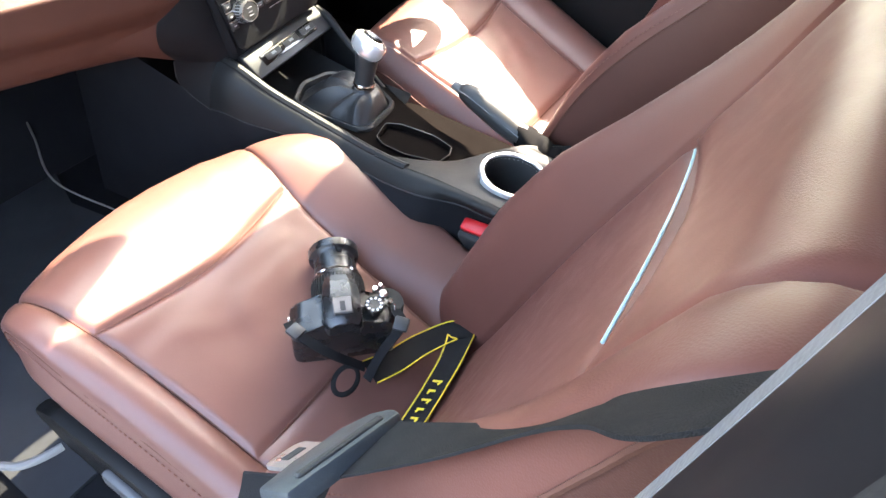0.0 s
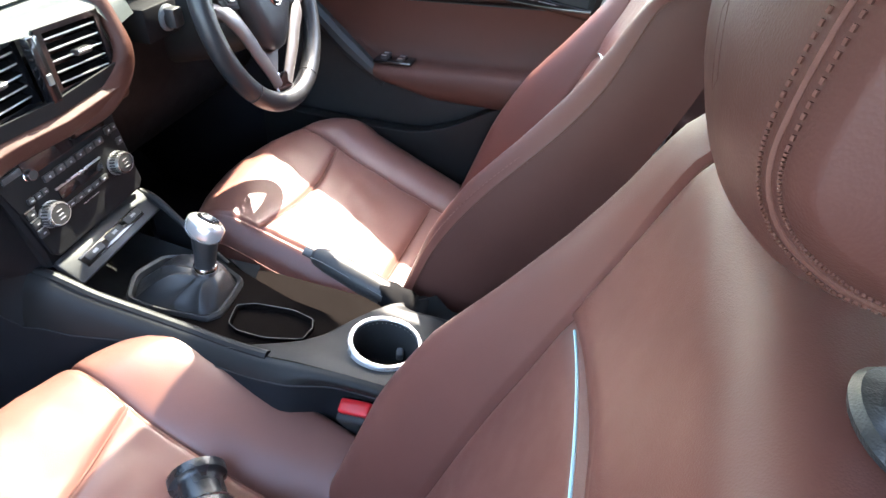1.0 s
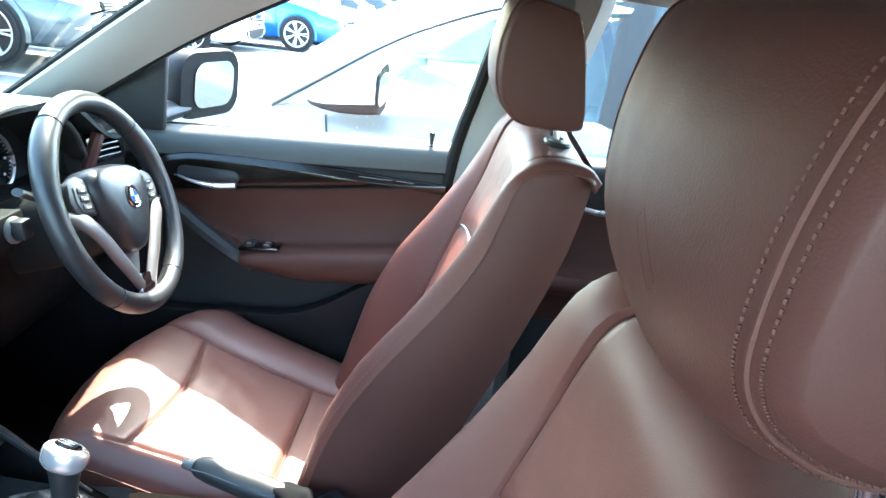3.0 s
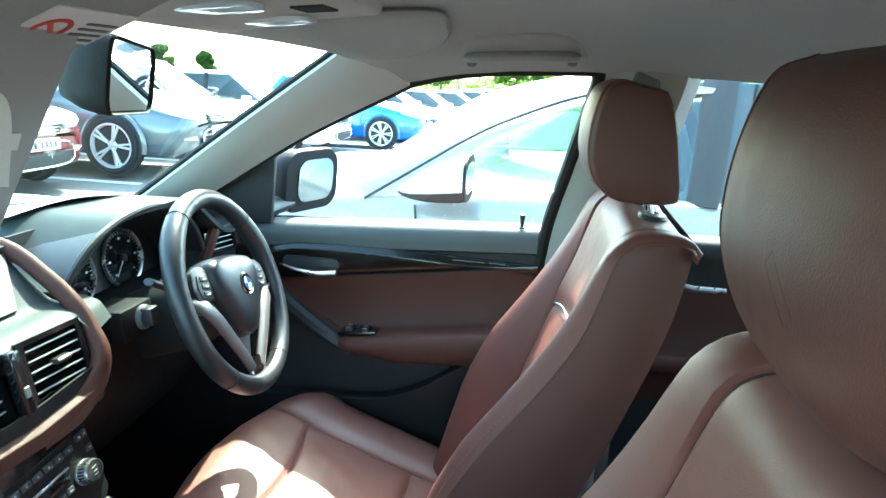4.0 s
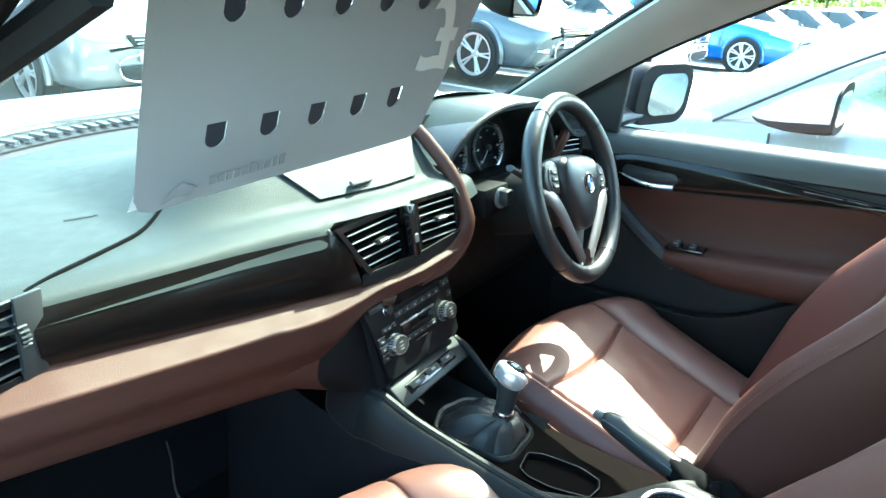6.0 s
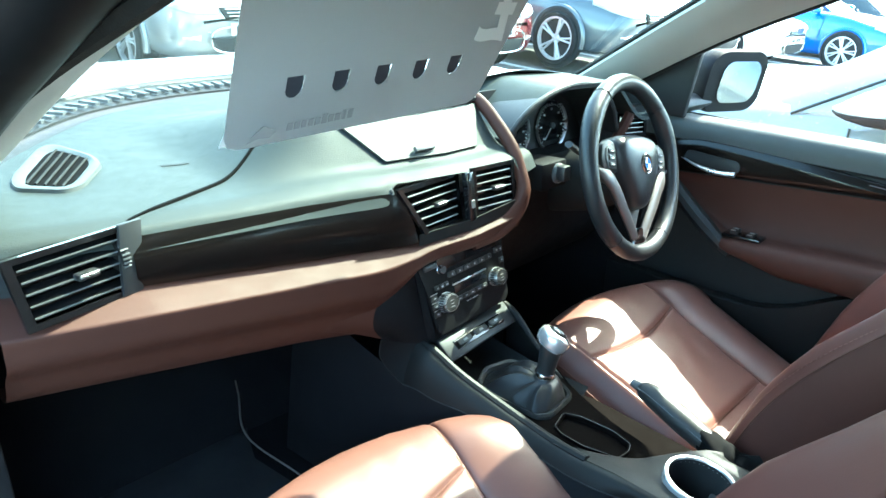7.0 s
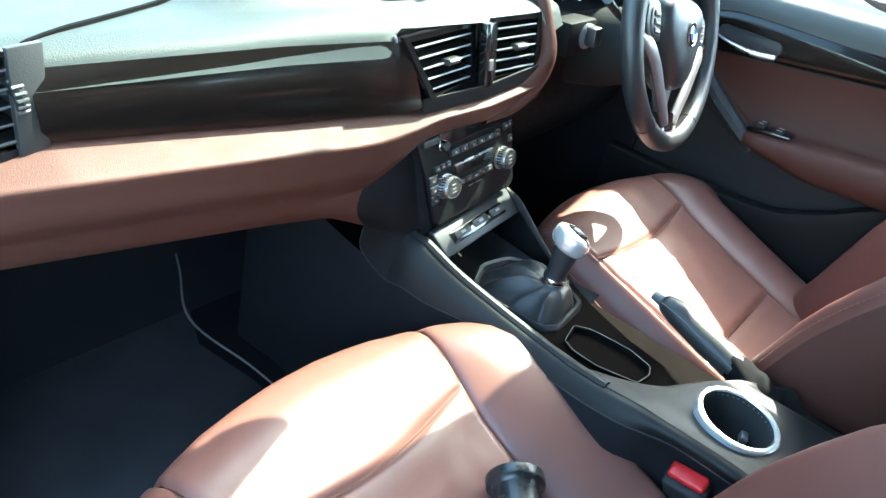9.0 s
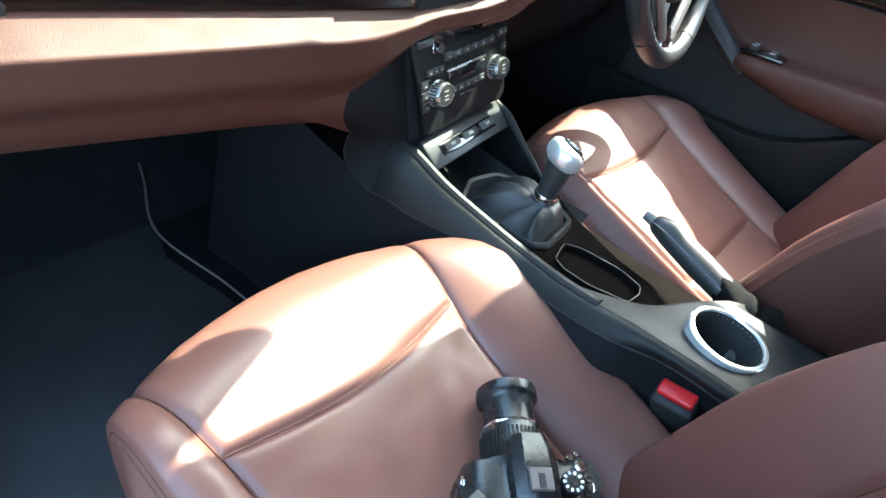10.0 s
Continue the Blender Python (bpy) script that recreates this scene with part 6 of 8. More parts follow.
def knob_pt(a, b):
    th, ph = 2 * math.pi * a, math.pi * b
    r = math.sin(ph) ** 0.75
    z = math.cos(ph)
    return KM @ Vector((0.0230 * r * math.cos(th), 0.0290 * r * math.sin(th), 0.0155 * (abs(z) ** 0.6) * math.copysign(1, z) - 0.006 * (b > 0.5) * (b - 0.5) * 2))


grid(bm, knob_pt, 28, 18, close_u=True)
part("knob", bm, BRIGHT, lever, "satin silver knob")
bm = bmesh.new()
lathe(bm, [(0.0004, 0.0168), (0.0125, 0.0164), (0.0140, 0.0140)], 28, KM @ Matrix.Diagonal((1, 1.25, 1, 1)), cap=False)
cap_ = part("knob_cap", bm, GLOSS, lever, "black cap with white gear pattern")
bm = bmesh.new()
for x in (-0.006, 0.0, 0.006):
    box(bm, (0.0011, 0.014, 0.0005), (x, 0, 0.0174), (0, 0, 0), 0, 1, KM)
box(bm, (0.013, 0.0011, 0.0005), (0, 0, 0.0175), (0, 0, 0), 0, 1, KM)
part("gear_pattern", bm, WHITEPR, cap_)
bm = bmesh.new()
for k, (x, y) in enumerate(((-0.006, 0.0105), (0, 0.0105), (0.006, 0.0105), (-0.006, -0.0105), (0, -0.0105), (0.006, -0.0105))):
    cu = bpy.data.curves.new("num", 'FONT')
    cu.body, cu.size, cu.align_x, cu.align_y = str(k // 3 + 1 + 2 * (k % 3)), 0.0055, 'CENTER', 'CENTER'
    t_ob = bpy.data.objects.new("num", cu)
    me = bpy.data.meshes.new_from_object(t_ob)
    me.transform(KM @ pose(x, y, 0.0175))
    bm.from_mesh(me)
    bpy.data.objects.remove(t_ob)
part("gear_numbers", bm, WHITEPR, cap_)

# handbrake
brake = thing("handbrake", "black leather handbrake lever lowered beside the console", "handbrake")
P = [(0.086, 0.075, 0.676), (0.089, 0.105, 0.686), (0.094, 0.14, 0.694), (0.099, 0.19, 0.705), (0.104, 0.235, 0.714), (0.106, 0.262, 0.716)]
bm = bmesh.new()
tube(bm, [spline(P, 0.35 + 0.62 * i / 30) for i in range(31)], [lerp_table([(0, 0.0190), (0.3, 0.0205), (0.7, 0.0185), (0.93, 0.0140), (1, 0.0100)], i / 30) for i in range(31)], 16)
grip = part("grip", bm, BLACK, brake)
bm = bmesh.new()
tube(bm, [spline(P, 0.96), (0.1075, 0.274, 0.717)], [0.0085, 0.0070], 14)
part("button", bm, GREYPL, brake, "release button")
bm = bmesh.new()
tube(bm, [tuple(Vector(spline(P, 0.37 + 0.58 * i / 20)) + Vector((-0.0170, 0, 0.0085))) for i in range(21)], 0.0009, 5)
part("stitching", bm, GREYPL, grip)
bm = bmesh.new()


def sleeve(a, b):
    th = 2 * math.pi * a
    p = Vector(spline(P, 0.42 * b))
    r = lerp_table([(0, 0.036), (0.4, 0.030), (1, 0.0215)], b) * (1 + 0.05 * math.sin(b * 17 + math.sin(th)) + 0.05 * math.sin(3 * th + 9 * b) + 0.10 * noise.noise(Vector((math.cos(th) * 1.5, math.sin(th) * 1.5, b * 5))))
    return p + Vector((math.cos(th) * r, 0.25 * r * math.cos(th) - 0.01 * (1 - b), math.sin(th) * r * 0.85 - 0.006 * (1 - b)))


grid(bm, sleeve, 26, 24, close_u=True)
part("gaiter", bm, material("sleeve_leather", (0.006, 0.006, 0.0065), 0.8, 0, 0.06, 700, 0.3, 0.2), brake, "wrinkled leather sleeve", sharp=70)

# belt buckles
def buckle(at, rot, label):
    b = thing("belt_buckle", label, "belt buckle", group="seat belt buckles")
    m = pose(*at, *rot)
    v = bmesh.new()
    box(v, (0.030, 0.052, 0.10), (0, 0, -0.052), (0, 0, 0), 0.006, 3, m)
    part("housing", v, MATT, b)
    v = bmesh.new()
    box(v, (0.020, 0.044, 0.012), (0.004, 0, 0.002), (0, 0, 0), 0.004, 3, m)
    part("release_button", v, RED, b, "red release button")
    v = bmesh.new()
    box(v, (0.022, 0.036, 0.22), (0, 0, -0.20), (0, 0, 0), 0.004, 2, m)
    part("stalk", v, WEBBING, b)
    return b


buckle((-0.104, 0.098, 0.664), (-14, -24, 4), "black belt buckle with a red button beside the console")
buckle((0.150, 0.115, 0.628), (-10, 14, -8), "black belt buckle with a red button beside the driver's seat")

# passenger mat
matt = thing("floor_mat", "black carpet mat with a pale stitched edge", "floor mat")
outline = [(-0.66, 0.42), (-0.20, 0.42), (-0.215, 0.78), (-0.245, 0.92), (-0.19, 1.06), (-0.20, 1.20), (-0.64, 1.20)]
bm = bmesh.new()
prism(bm, outline, 0.306, 0.316, None, 0.002)
part("carpet", bm, CARPET, matt)
bm = bmesh.new()
ed = [(-0.20, 0.60), (-0.222, 0.77), (-0.252, 0.93), (-0.20, 1.06), (-0.14, 1.22)]
tube(bm, [(*spline(ed, i / 30), 0.345 + 0.06 * (i / 30)) for i in range(31)], 0.0022, 6)
part("edging", bm, MATEDGE, matt, "pale edge stitching")


# ---- steering wheel ----
wheel = thing("steering_wheel", "black leather steering wheel turned slightly, with silver lower spokes", "steering wheel")
NRM = Vector((0.0720, -0.9298, 0.3610))
RGT = Vector((0.9970, 0.0772, 0.0))
UPV = NRM.cross(RGT)
WM = Matrix(((RGT.x, UPV.x, NRM.x, 0.3744), (RGT.y, UPV.y, NRM.y, 0.4859), (RGT.z, UPV.z, NRM.z, 0.9848), (0, 0, 0, 1))) @ pose(0, 0, 0, 0, 0, -12.5)
RIM_R = 0.1665
bm = bmesh.new()
pts, rad = [], []
for i in range(90):
    a = 360 * i / 90
    pts.append(WM @ Vector((RIM_R * math.cos(radians(a)), RIM_R * math.sin(radians(a)), 0)))
    swell = sum(math.exp(-((a - c) / 16) ** 2) for c in (32, 148))
    rad.append(0.0168 + 0.0020 * swell)
tube(bm, pts, rad, 18, closed=True)
rim = part("rim", bm, WHEELSKIN, wheel, "black leather rim")


def rim_point(deg, turn, r):
    """On the rim at deg round it and turn round its section."""
    d = Vector((math.cos(radians(deg)), math.sin(radians(deg)), 0))
    return WM @ (d * (RIM_R + r * math.cos(radians(turn))) + Vector((0, 0, r * math.sin(radians(turn)))))


for deg in (50, 130, 235, 305):
    bm = bmesh.new()
    tube(bm, [rim_point(deg, 15 * k, 0.0172 if deg > 180 else 0.0178) for k in range(24)], 0.0008, 5, closed=True)
    part("rim_seam", bm, MATT, rim)
for lo, hi in ((236, 262), (278, 304), (312, 345), (195, 228)):
    bm = bmesh.new()
    for k in range(int((hi - lo) * 1.1)):
        d = lo + k / 1.1
        tube(bm, [rim_point(d, 168, 0.0172), rim_point(d + 0.7, 182, 0.0172)], 0.0005, 4)
    part("rim_stitching", bm, GREYPL, rim, "grey cross stitching on the inside of the rim")

hub_o = [(-0.050, 0.060), (-0.074, 0.050), (-0.080, 0.026), (-0.070, -0.008), (-0.054, -0.038), (-0.036, -0.064), (-0.018, -0.079), (0, -0.083), (0.018, -0.079), (0.036, -0.064), (0.054, -0.038), (0.070, -0.008), (0.080, 0.026), (0.074, 0.050), (0.050, 0.060), (0, 0.064)]
hub_o = [spline(hub_o + [hub_o[0]], i / 64) for i in range(64)]
bm = bmesh.new()
loft(bm, [[WM @ Vector((x * k, y * k, z)) for x, y in hub_o] for k, z in ((0.98, -0.03), (1.0, -0.004), (0.985, 0.006), (0.94, 0.015), (0.82, 0.0215), (0.58, 0.0255), (0.28, 0.0275), (0.02, 0.028))])
hub = part("hub", bm, WHEELSKIN, wheel, "black airbag hub", sharp=50)
BM_ = WM @ pose(0, 0.005, 0.0268)
bm = bmesh.new()
lathe(bm, [(0.0185, 0.0), (0.0200, 0.0020), (0.0182, 0.0036), (0.0172, 0.003)], 36, BM_, cap=False)
badge = part("badge", bm, CHROME, hub, "round chrome badge with blue and white quarters")
bm = bmesh.new()
lathe(bm, [(0.0004, 0.003), (0.0174, 0.003)], 36, BM_, cap=False)
part("badge_disc", bm, GLOSS, badge)
bm = bmesh.new()
lathe(bm, [(0.0112, 0.0036), (0.0120, 0.0040), (0.0126, 0.0036)], 36, BM_, cap=False)
part("badge_ring", bm, CHROME, badge)
for q in range(4):
    bm = bmesh.new()
    c0 = bm.verts.new(BM_ @ Vector((0, 0, 0.0038)))
    arc = [bm.verts.new(BM_ @ Vector((0.0112 * math.cos(radians(90 * q + 11.25 * j)), 0.0112 * math.sin(radians(90 * q + 11.25 * j)), 0.0038))) for j in range(9)]
    for j in range(8):
        bm.faces.new((c0, arc[j], arc[j + 1]))
    part("badge_quarter", bm, BLUE if q % 2 == 0 else WHITEPR, badge)
# side spokes with button pods, silver lower spokes
for sd in (-1, 1):
    bm = bmesh.new()
    prism(bm, [(sd * 0.050, 0.048), (sd * 0.100, 0.044), (sd * 0.158, 0.034), (sd * 0.158, -0.008), (sd * 0.120, -0.020), (sd * 0.050, -0.036)], -0.024, -0.004, WM, 0.004)
    sp = part("side_spoke", bm, WHEELSKIN, wheel)
    bm = bmesh.new()
    prism(bm, [(sd * 0.079, 0.044), (sd * 0.100, 0.050), (sd * 0.124, 0.040), (sd * 0.131, 0.014), (sd * 0.122, -0.010), (sd * 0.072, -0.012), (sd * 0.080, 0.018)], -0.008, 0.006, WM, 0.004)
    pod = part("button_pod", bm, BLACK, sp, "black button pod")
    bm = bmesh.new()
    prism(bm, [(sd * 0.086, 0.035), (sd * 0.101, 0.041), (sd * 0.116, 0.033), (sd * 0.119, 0.012), (sd * 0.111, -0.004), (sd * 0.083, -0.006)], 0.005, 0.0085, WM, 0.0015)
    part("button_plate", bm, GREYPL, pod, "grey button plate")
    for r_ in range(3):
        bm = bmesh.new()
        box(bm, (0.022, 0.0085, 0.003), (sd * (0.1005 - 0.001 * r_), 0.027 - 0.0125 * r_, 0.0095), (0, 0, sd * 4), 0.0012, 2, WM)
        part("button", bm, BLACK, pod)
        bm = bmesh.new()
        box(bm, (0.009, 0.0022, 0.0005), (sd * (0.1005 - 0.001 * r_), 0.027 - 0.0125 * r_, 0.0113), (0, 0, 0), 0, 1, WM)
        part("button_mark", bm, WHITEPR, pod)
    bm = bmesh.new()
    sp_l = [spline([(sd * 0.136, -0.004, -0.006), (sd * 0.112, -0.019, 0.004), (sd * 0.086, -0.045, 0.006), (sd * 0.060, -0.080, 0.005), (sd * 0.034, -0.112, 0.003), (sd * 0.015, -0.138, 0.001)], i / 24) for i in range(25)]
    arm = []
    for i in range(25):
        p = Vector(sp_l[i])
        d = Vector(sp_l[min(i + 1, 24)]) - Vector(sp_l[max(i - 1, 0)])
        s = Vector((-d.y, d.x, 0)).normalized() * lerp_table([(0, 0.008), (5, 0.0155), (14, 0.0150), (24, 0.0120)], i)
        arm.append([WM @ (p + s * math.cos(j * math.pi / 8) + Vector((0, 0, 0.0065 * math.sin(j * math.pi / 8)))) for j in range(16)])
    loft(bm, arm)
    part("lower_spoke", bm, SPOKE, wheel, "satin silver lower spoke")
    bm = bmesh.new()
    box(bm, (0.026, 0.007, 0.006), (sd * 0.136, -0.006, -0.002), (0, 0, sd * 10), 0.0015, 1, WM)
    part("spoke_trim", bm, SATIN, sp)
bm = bmesh.new()
prism(bm, [(-0.044, -0.058), (0.044, -0.058), (0.012, -0.118), (-0.012, -0.118)], -0.020, -0.008, WM, 0.003)
part("lower_web", bm, GREYPL, wheel, "dark grey panel under the hub")
bm = bmesh.new()
prism(bm, [(-0.020, -0.118), (0.020, -0.118), (0.028, -0.150), (-0.028, -0.150)], -0.006, 0.0065, WM, 0.003)
part("spoke_foot", bm, CHROME, wheel, "bright foot joining the lower spokes")
bm = bmesh.new()
lathe(bm, [(0.050, -0.028), (0.062, -0.06), (0.066, -0.12), (0.060, -0.20)], 28, WM @ pose(0, -0.01, 0))
part("column", bm, RUBBER, wheel, "black steering column shroud")
for sd in (-1, 1):
    bm = bmesh.new()
    tube(bm, [WM @ Vector(p) for p in ((sd * 0.05, 0.02, -0.060), (sd * 0.10, 0.03, -0.055), (sd * 0.150, 0.045, -0.050))], [0.006, 0.007, 0.009], 10, flat=0.7)
    part("stalk", bm, BLACK, wheel, "black control stalk")

# ---- mirrors ----
rv = thing("rear_view_mirror", "black rear-view mirror on the windscreen", "mirror")
RM = pose(0.058, 0.440, 1.344, 90, 0, 0) @ pose(0, 0, 0, 6, 21, -3)
bm = bmesh.new()
o = [(x + 0.012 * (y / 0.035) * 0, y) for x, y in rounded(0.205, 0.082, 0.022)]
secs = [[RM @ Vector((x * k, y * k, z)) for x, y in o] for k, z in ((0.40, -0.056), (0.72, -0.046), (0.93, -0.022), (1.0, -0.004), (1.0, 0.006), (0.965, 0.009), (0.93, 0.004))]
loft(bm, secs)
part("housing", bm, RUBBER, rv)
bm = bmesh.new()
prism(bm, rounded(0.187, 0.072, 0.016), 0.0045, 0.0060, RM)
part("mirror_glass", bm, MIRROR, rv)
bm = bmesh.new()
tube(bm, [RM @ Vector((0, 0, -0.03)), (0.070, 0.500, 1.366), (0.068, 0.535, 1.366)], 0.014, 10)
part("stem", bm, MATT, rv)
bm = bmesh.new()
box(bm, (0.105, 0.095, 0.036), (0.066, 0.543, 1.366), (-25, 0, 0), 0.012, 3)
part("foot", bm, MATT, rv)

dm = thing("door_mirror", "black door mirror outside the driver's window", "mirror")
DM = pose(0.880, 0.545, 1.103, 90, 0, 0) @ pose(0, 0, 0, 0, -21, 0)
bm = bmesh.new()
o = [(x + 0.10 * y, y) for x, y in rounded(0.185, 0.145, 0.045, 6)]
secs = [[DM @ Vector((x * k, y * k, z)) for x, y in o] for k, z in ((0.35, -0.105), (0.68, -0.090), (0.90, -0.055), (1.0, -0.015), (1.02, 0.012), (0.98, 0.022))]
loft(bm, secs)
part("housing", bm, DARKTRIM, dm)
bm = bmesh.new()
prism(bm, [(x * 0.66 + 0.09 * y + 0.008, y * 0.68) for x, y in rounded(0.185, 0.145, 0.045, 6)], 0.0235, 0.0255, DM)
part("mirror_glass", bm, material("tinted_mirror", (0.42, 0.46, 0.50), 0.02, 1.0, vary=0.01), dm)
bm = bmesh.new()
tube(bm, [(0.72, 0.60, 1.045), (0.76, 0.59, 1.050), (0.82, 0.575, 1.055)], [0.03, 0.028, 0.03], 12, flat=0.7)
part("arm", bm, BLACK, dm)

# ---- roof fittings ----
def roof_z(x, y):
    """Underside of the headliner."""
    xe, ze = win_top(y)
    zc = lerp_table([(-1.35, 1.40), (-0.7, 1.452), (0.0, 1.455), (0.25, 1.436), (0.40, 1.408)], y)
    return zc + (ze - zc) * min(1, abs(x) / xe) ** 3.0


def roof_pad(outline, thick, drop=0.0, edge=0.012):
    """A soft slab against the headliner, its outline in x and y."""
    v = bmesh.new()
    n = len(outline)
    cx, cy = sum(p[0] for p in outline) / n, sum(p[1] for p in outline) / n
    rings = []
    for k, t in ((1.0, 0.0), (1.0, 0.45), (0.985, 0.8), (0.955, 0.97), (0.7, 1.0), (0.35, 1.0), (0.02, 1.0)):
        rings.append([Vector((cx + (x - cx) * k, cy + (y - cy) * k, roof_z(cx + (x - cx) * k, cy + (y - cy) * k) + 0.004 - drop - (thick + 0.004) * t)) for x, y in outline])
    return loft(v, rings)


vz = thing("sun_visor", "grey sun visor folded against the roof over the driver", "sun visor", group="sun visors")
VO = [(0.155, 0.315), (0.155, 0.118), (0.30, 0.116), (0.362, 0.124), (0.405, 0.142), (0.436, 0.165), (0.462, 0.200), (0.466, 0.235), (0.452, 0.262), (0.40, 0.288), (0.30, 0.308)]
VO = [spline(VO + [VO[0]], i / 66) for i in range(66)]
part("visor_panel", roof_pad(VO, 0.016), LINER, vz, sharp=60)
bm = bmesh.new()
tube(bm, [(x, y, roof_z(x, y) - 0.010) for x, y in VO], 0.0022, 6, closed=True)
part("visor_piping", bm, GREYPL, vz)
oc = thing("overhead_console", "grey overhead console with reading lights in the middle of the roof", "overhead console")
OC = [(-0.085, 0.345), (-0.085, 0.185), (-0.06, 0.160), (0.105, 0.160), (0.135, 0.185), (0.135, 0.345), (0.10, 0.362), (-0.05, 0.362)]
OC = [spline(OC + [OC[0]], i / 56) for i in range(56)]
part("shell", roof_pad(OC, 0.018), PILLAR, oc, sharp=60)
for sx in (-0.045, 0.095):
    bm = bmesh.new()
    prism(bm, rounded(0.050, 0.075, 0.014), -0.003, 0.003, pose(sx, 0.270, roof_z(sx, 0.27) - 0.0195, -4, 0, 0), 0.001)
    part("reading_light", bm, LAMP, oc, "clear reading light lens")
for i in range(6):
    bm = bmesh.new()
    box(bm, (0.0030, 0.034, 0.003), (0.004 + 0.0085 * i, 0.205, roof_z(0.02, 0.205) - 0.0190), (-4, 0, 0))
    part("grille_slot", bm, MATT, oc)
vp = thing("sun_visor", "grey sun visor with a white warning label above the price card", "sun visor", group="sun visors")
VM = pose(-0.335, 0.325, 1.392, -24, 0, 0)
bm = bmesh.new()
box(bm, (0.41, 0.17, 0.018), (0, 0, 0), (0, 0, 0), 0.008, 3, VM)
pan = part("visor_panel", bm, LINER, vp)
bm = bmesh.new()
prism(bm, rounded(0.090, 0.055, 0.003), -0.0105, -0.0092, VM @ pose(0.155, -0.005, 0))
lab = part("warning_label", bm, WHITEPR, pan, "white label with a red ring")
bm = bmesh.new()
lathe(bm, [(0.0125, -0.0115), (0.0165, -0.0115), (0.0165, -0.0106), (0.0125, -0.0106)], 28, VM @ pose(0.135, 0.0, 0), cap=False)
part("label_ring", bm, REDPR, lab)
bm = bmesh.new()
box(bm, (0.030, 0.004, 0.001), (0.135, 0, -0.0112), (0, 0, 45), 0, 1, VM)
part("label_bar", bm, REDPR, lab)
bm = bmesh.new()
for i in range(4):
    box(bm, (0.034, 0.003, 0.0008), (0.177, 0.014 - 0.009 * i, -0.0110), (0, 0, 0), 0, 1, VM)
part("label_lines", bm, GREYPL, lab)


def grab(side, y0):
    gth = thing("grab_handle", "grey grab handle folded along the roof edge", "grab handle", group="grab handles")
    v = bmesh.new()
    plate = [(x, y0 + y) for x, y in ((0.525, 0.094), (0.47, 0.097), (0.415, 0.080), (0.388, 0.045), (0.384, -0.045), (0.415, -0.082), (0.47, -0.097), (0.525, -0.092))]
    plate = [spline(plate + [plate[0]], i / 48) for i in range(48)]
    pad_ = roof_pad(plate, 0.010)
    bmesh.ops.scale(pad_, vec=(side, 1, 1), verts=pad_.verts)
    part("plate", pad_, LINER, gth, sharp=60)
    pth = []
    for i in range(31):
        a = -0.086 + 0.172 * i / 30
        x = 0.500 - 0.055 * math.sqrt(max(0, 1 - (a / 0.0865) ** 4))
        pth.append((side * x, y0 + a, roof_z(x, y0 + a) - 0.010 - 0.016 * math.sqrt(max(0, 1 - (a / 0.0865) ** 4))))
    tube(v, pth, 0.0105, 12, flat=0.8)
    part("bar", v, LINER, gth)
    for k in (-1, 1):
        v = bmesh.new()
        box(v, (0.030, 0.018, 0.020), (side * 0.497, y0 + k * 0.083, roof_z(0.497, y0 + k * 0.083) - 0.012), (0, side * 30, 0), 0.006, 2)
        part("mount", v, GREYPL, gth)
    return gth


grab(1, 0.022)
grab(1, -0.62)

# ---- price card ----
card = thing("price_card", "white price card with punched slots hanging from the sun visor", "price card")
CM = pose(-0.366, 0.397, 1.187, 90, 0, 3) @ pose(0, 0, 0, 0, 0, 2.0) @ pose(0, 0, 0, 21, 0, 0)
CW, CH = 0.325, 0.235


def card_sheet():
    v = bmesh.new()
    slots = []
    for row, yy in ((0, 0.056), (1, 0.156)):
        for i in range(5):
            slots.append((-0.100 + 0.0505 * i, yy, row))
    xs = sorted({-CW / 2, CW / 2, 0.014 - CW / 2, CW / 2 - 0.014, *[c + d for c, _, _ in slots for d in (-0.009, 0.009)]})
    ys = sorted({0.0, CH, 0.014, *[yy + d for _, yy, _ in slots for d in (-0.011, 0.011)]})
    vt = {}
    def vert(x, y):
        key = (round(x, 5), round(y, 5))
        if key not in vt:
            bow = 0.004 * math.sin(x * 7) + 0.006 * (y / CH) ** 2
            if x > CW / 2 - 0.02:
                x += 0.22 * y
            if y == 0.0 and abs(x) > CW / 2 - 0.001:
                x, y = x * (1 - 0.0041 / (CW / 2)), 0.0041
            vt[key] = v.verts.new(CM @ Vector((x, y, bow)))
        return vt[key]
    for x0, x1 in zip(xs, xs[1:]):
        for y0, y1 in zip(ys, ys[1:]):
            cx, cy = (x0 + x1) / 2, (y0 + y1) / 2
            if any(abs(cx - sx) < 0.009 and abs(cy - sy) < 0.011 for sx, sy, _ in slots):
                continue
            v.faces.new((vert(x0, y0), vert(x1, y0), vert(x1, y1), vert(x0, y1)))
    return thicken(v, 0.0007), slots


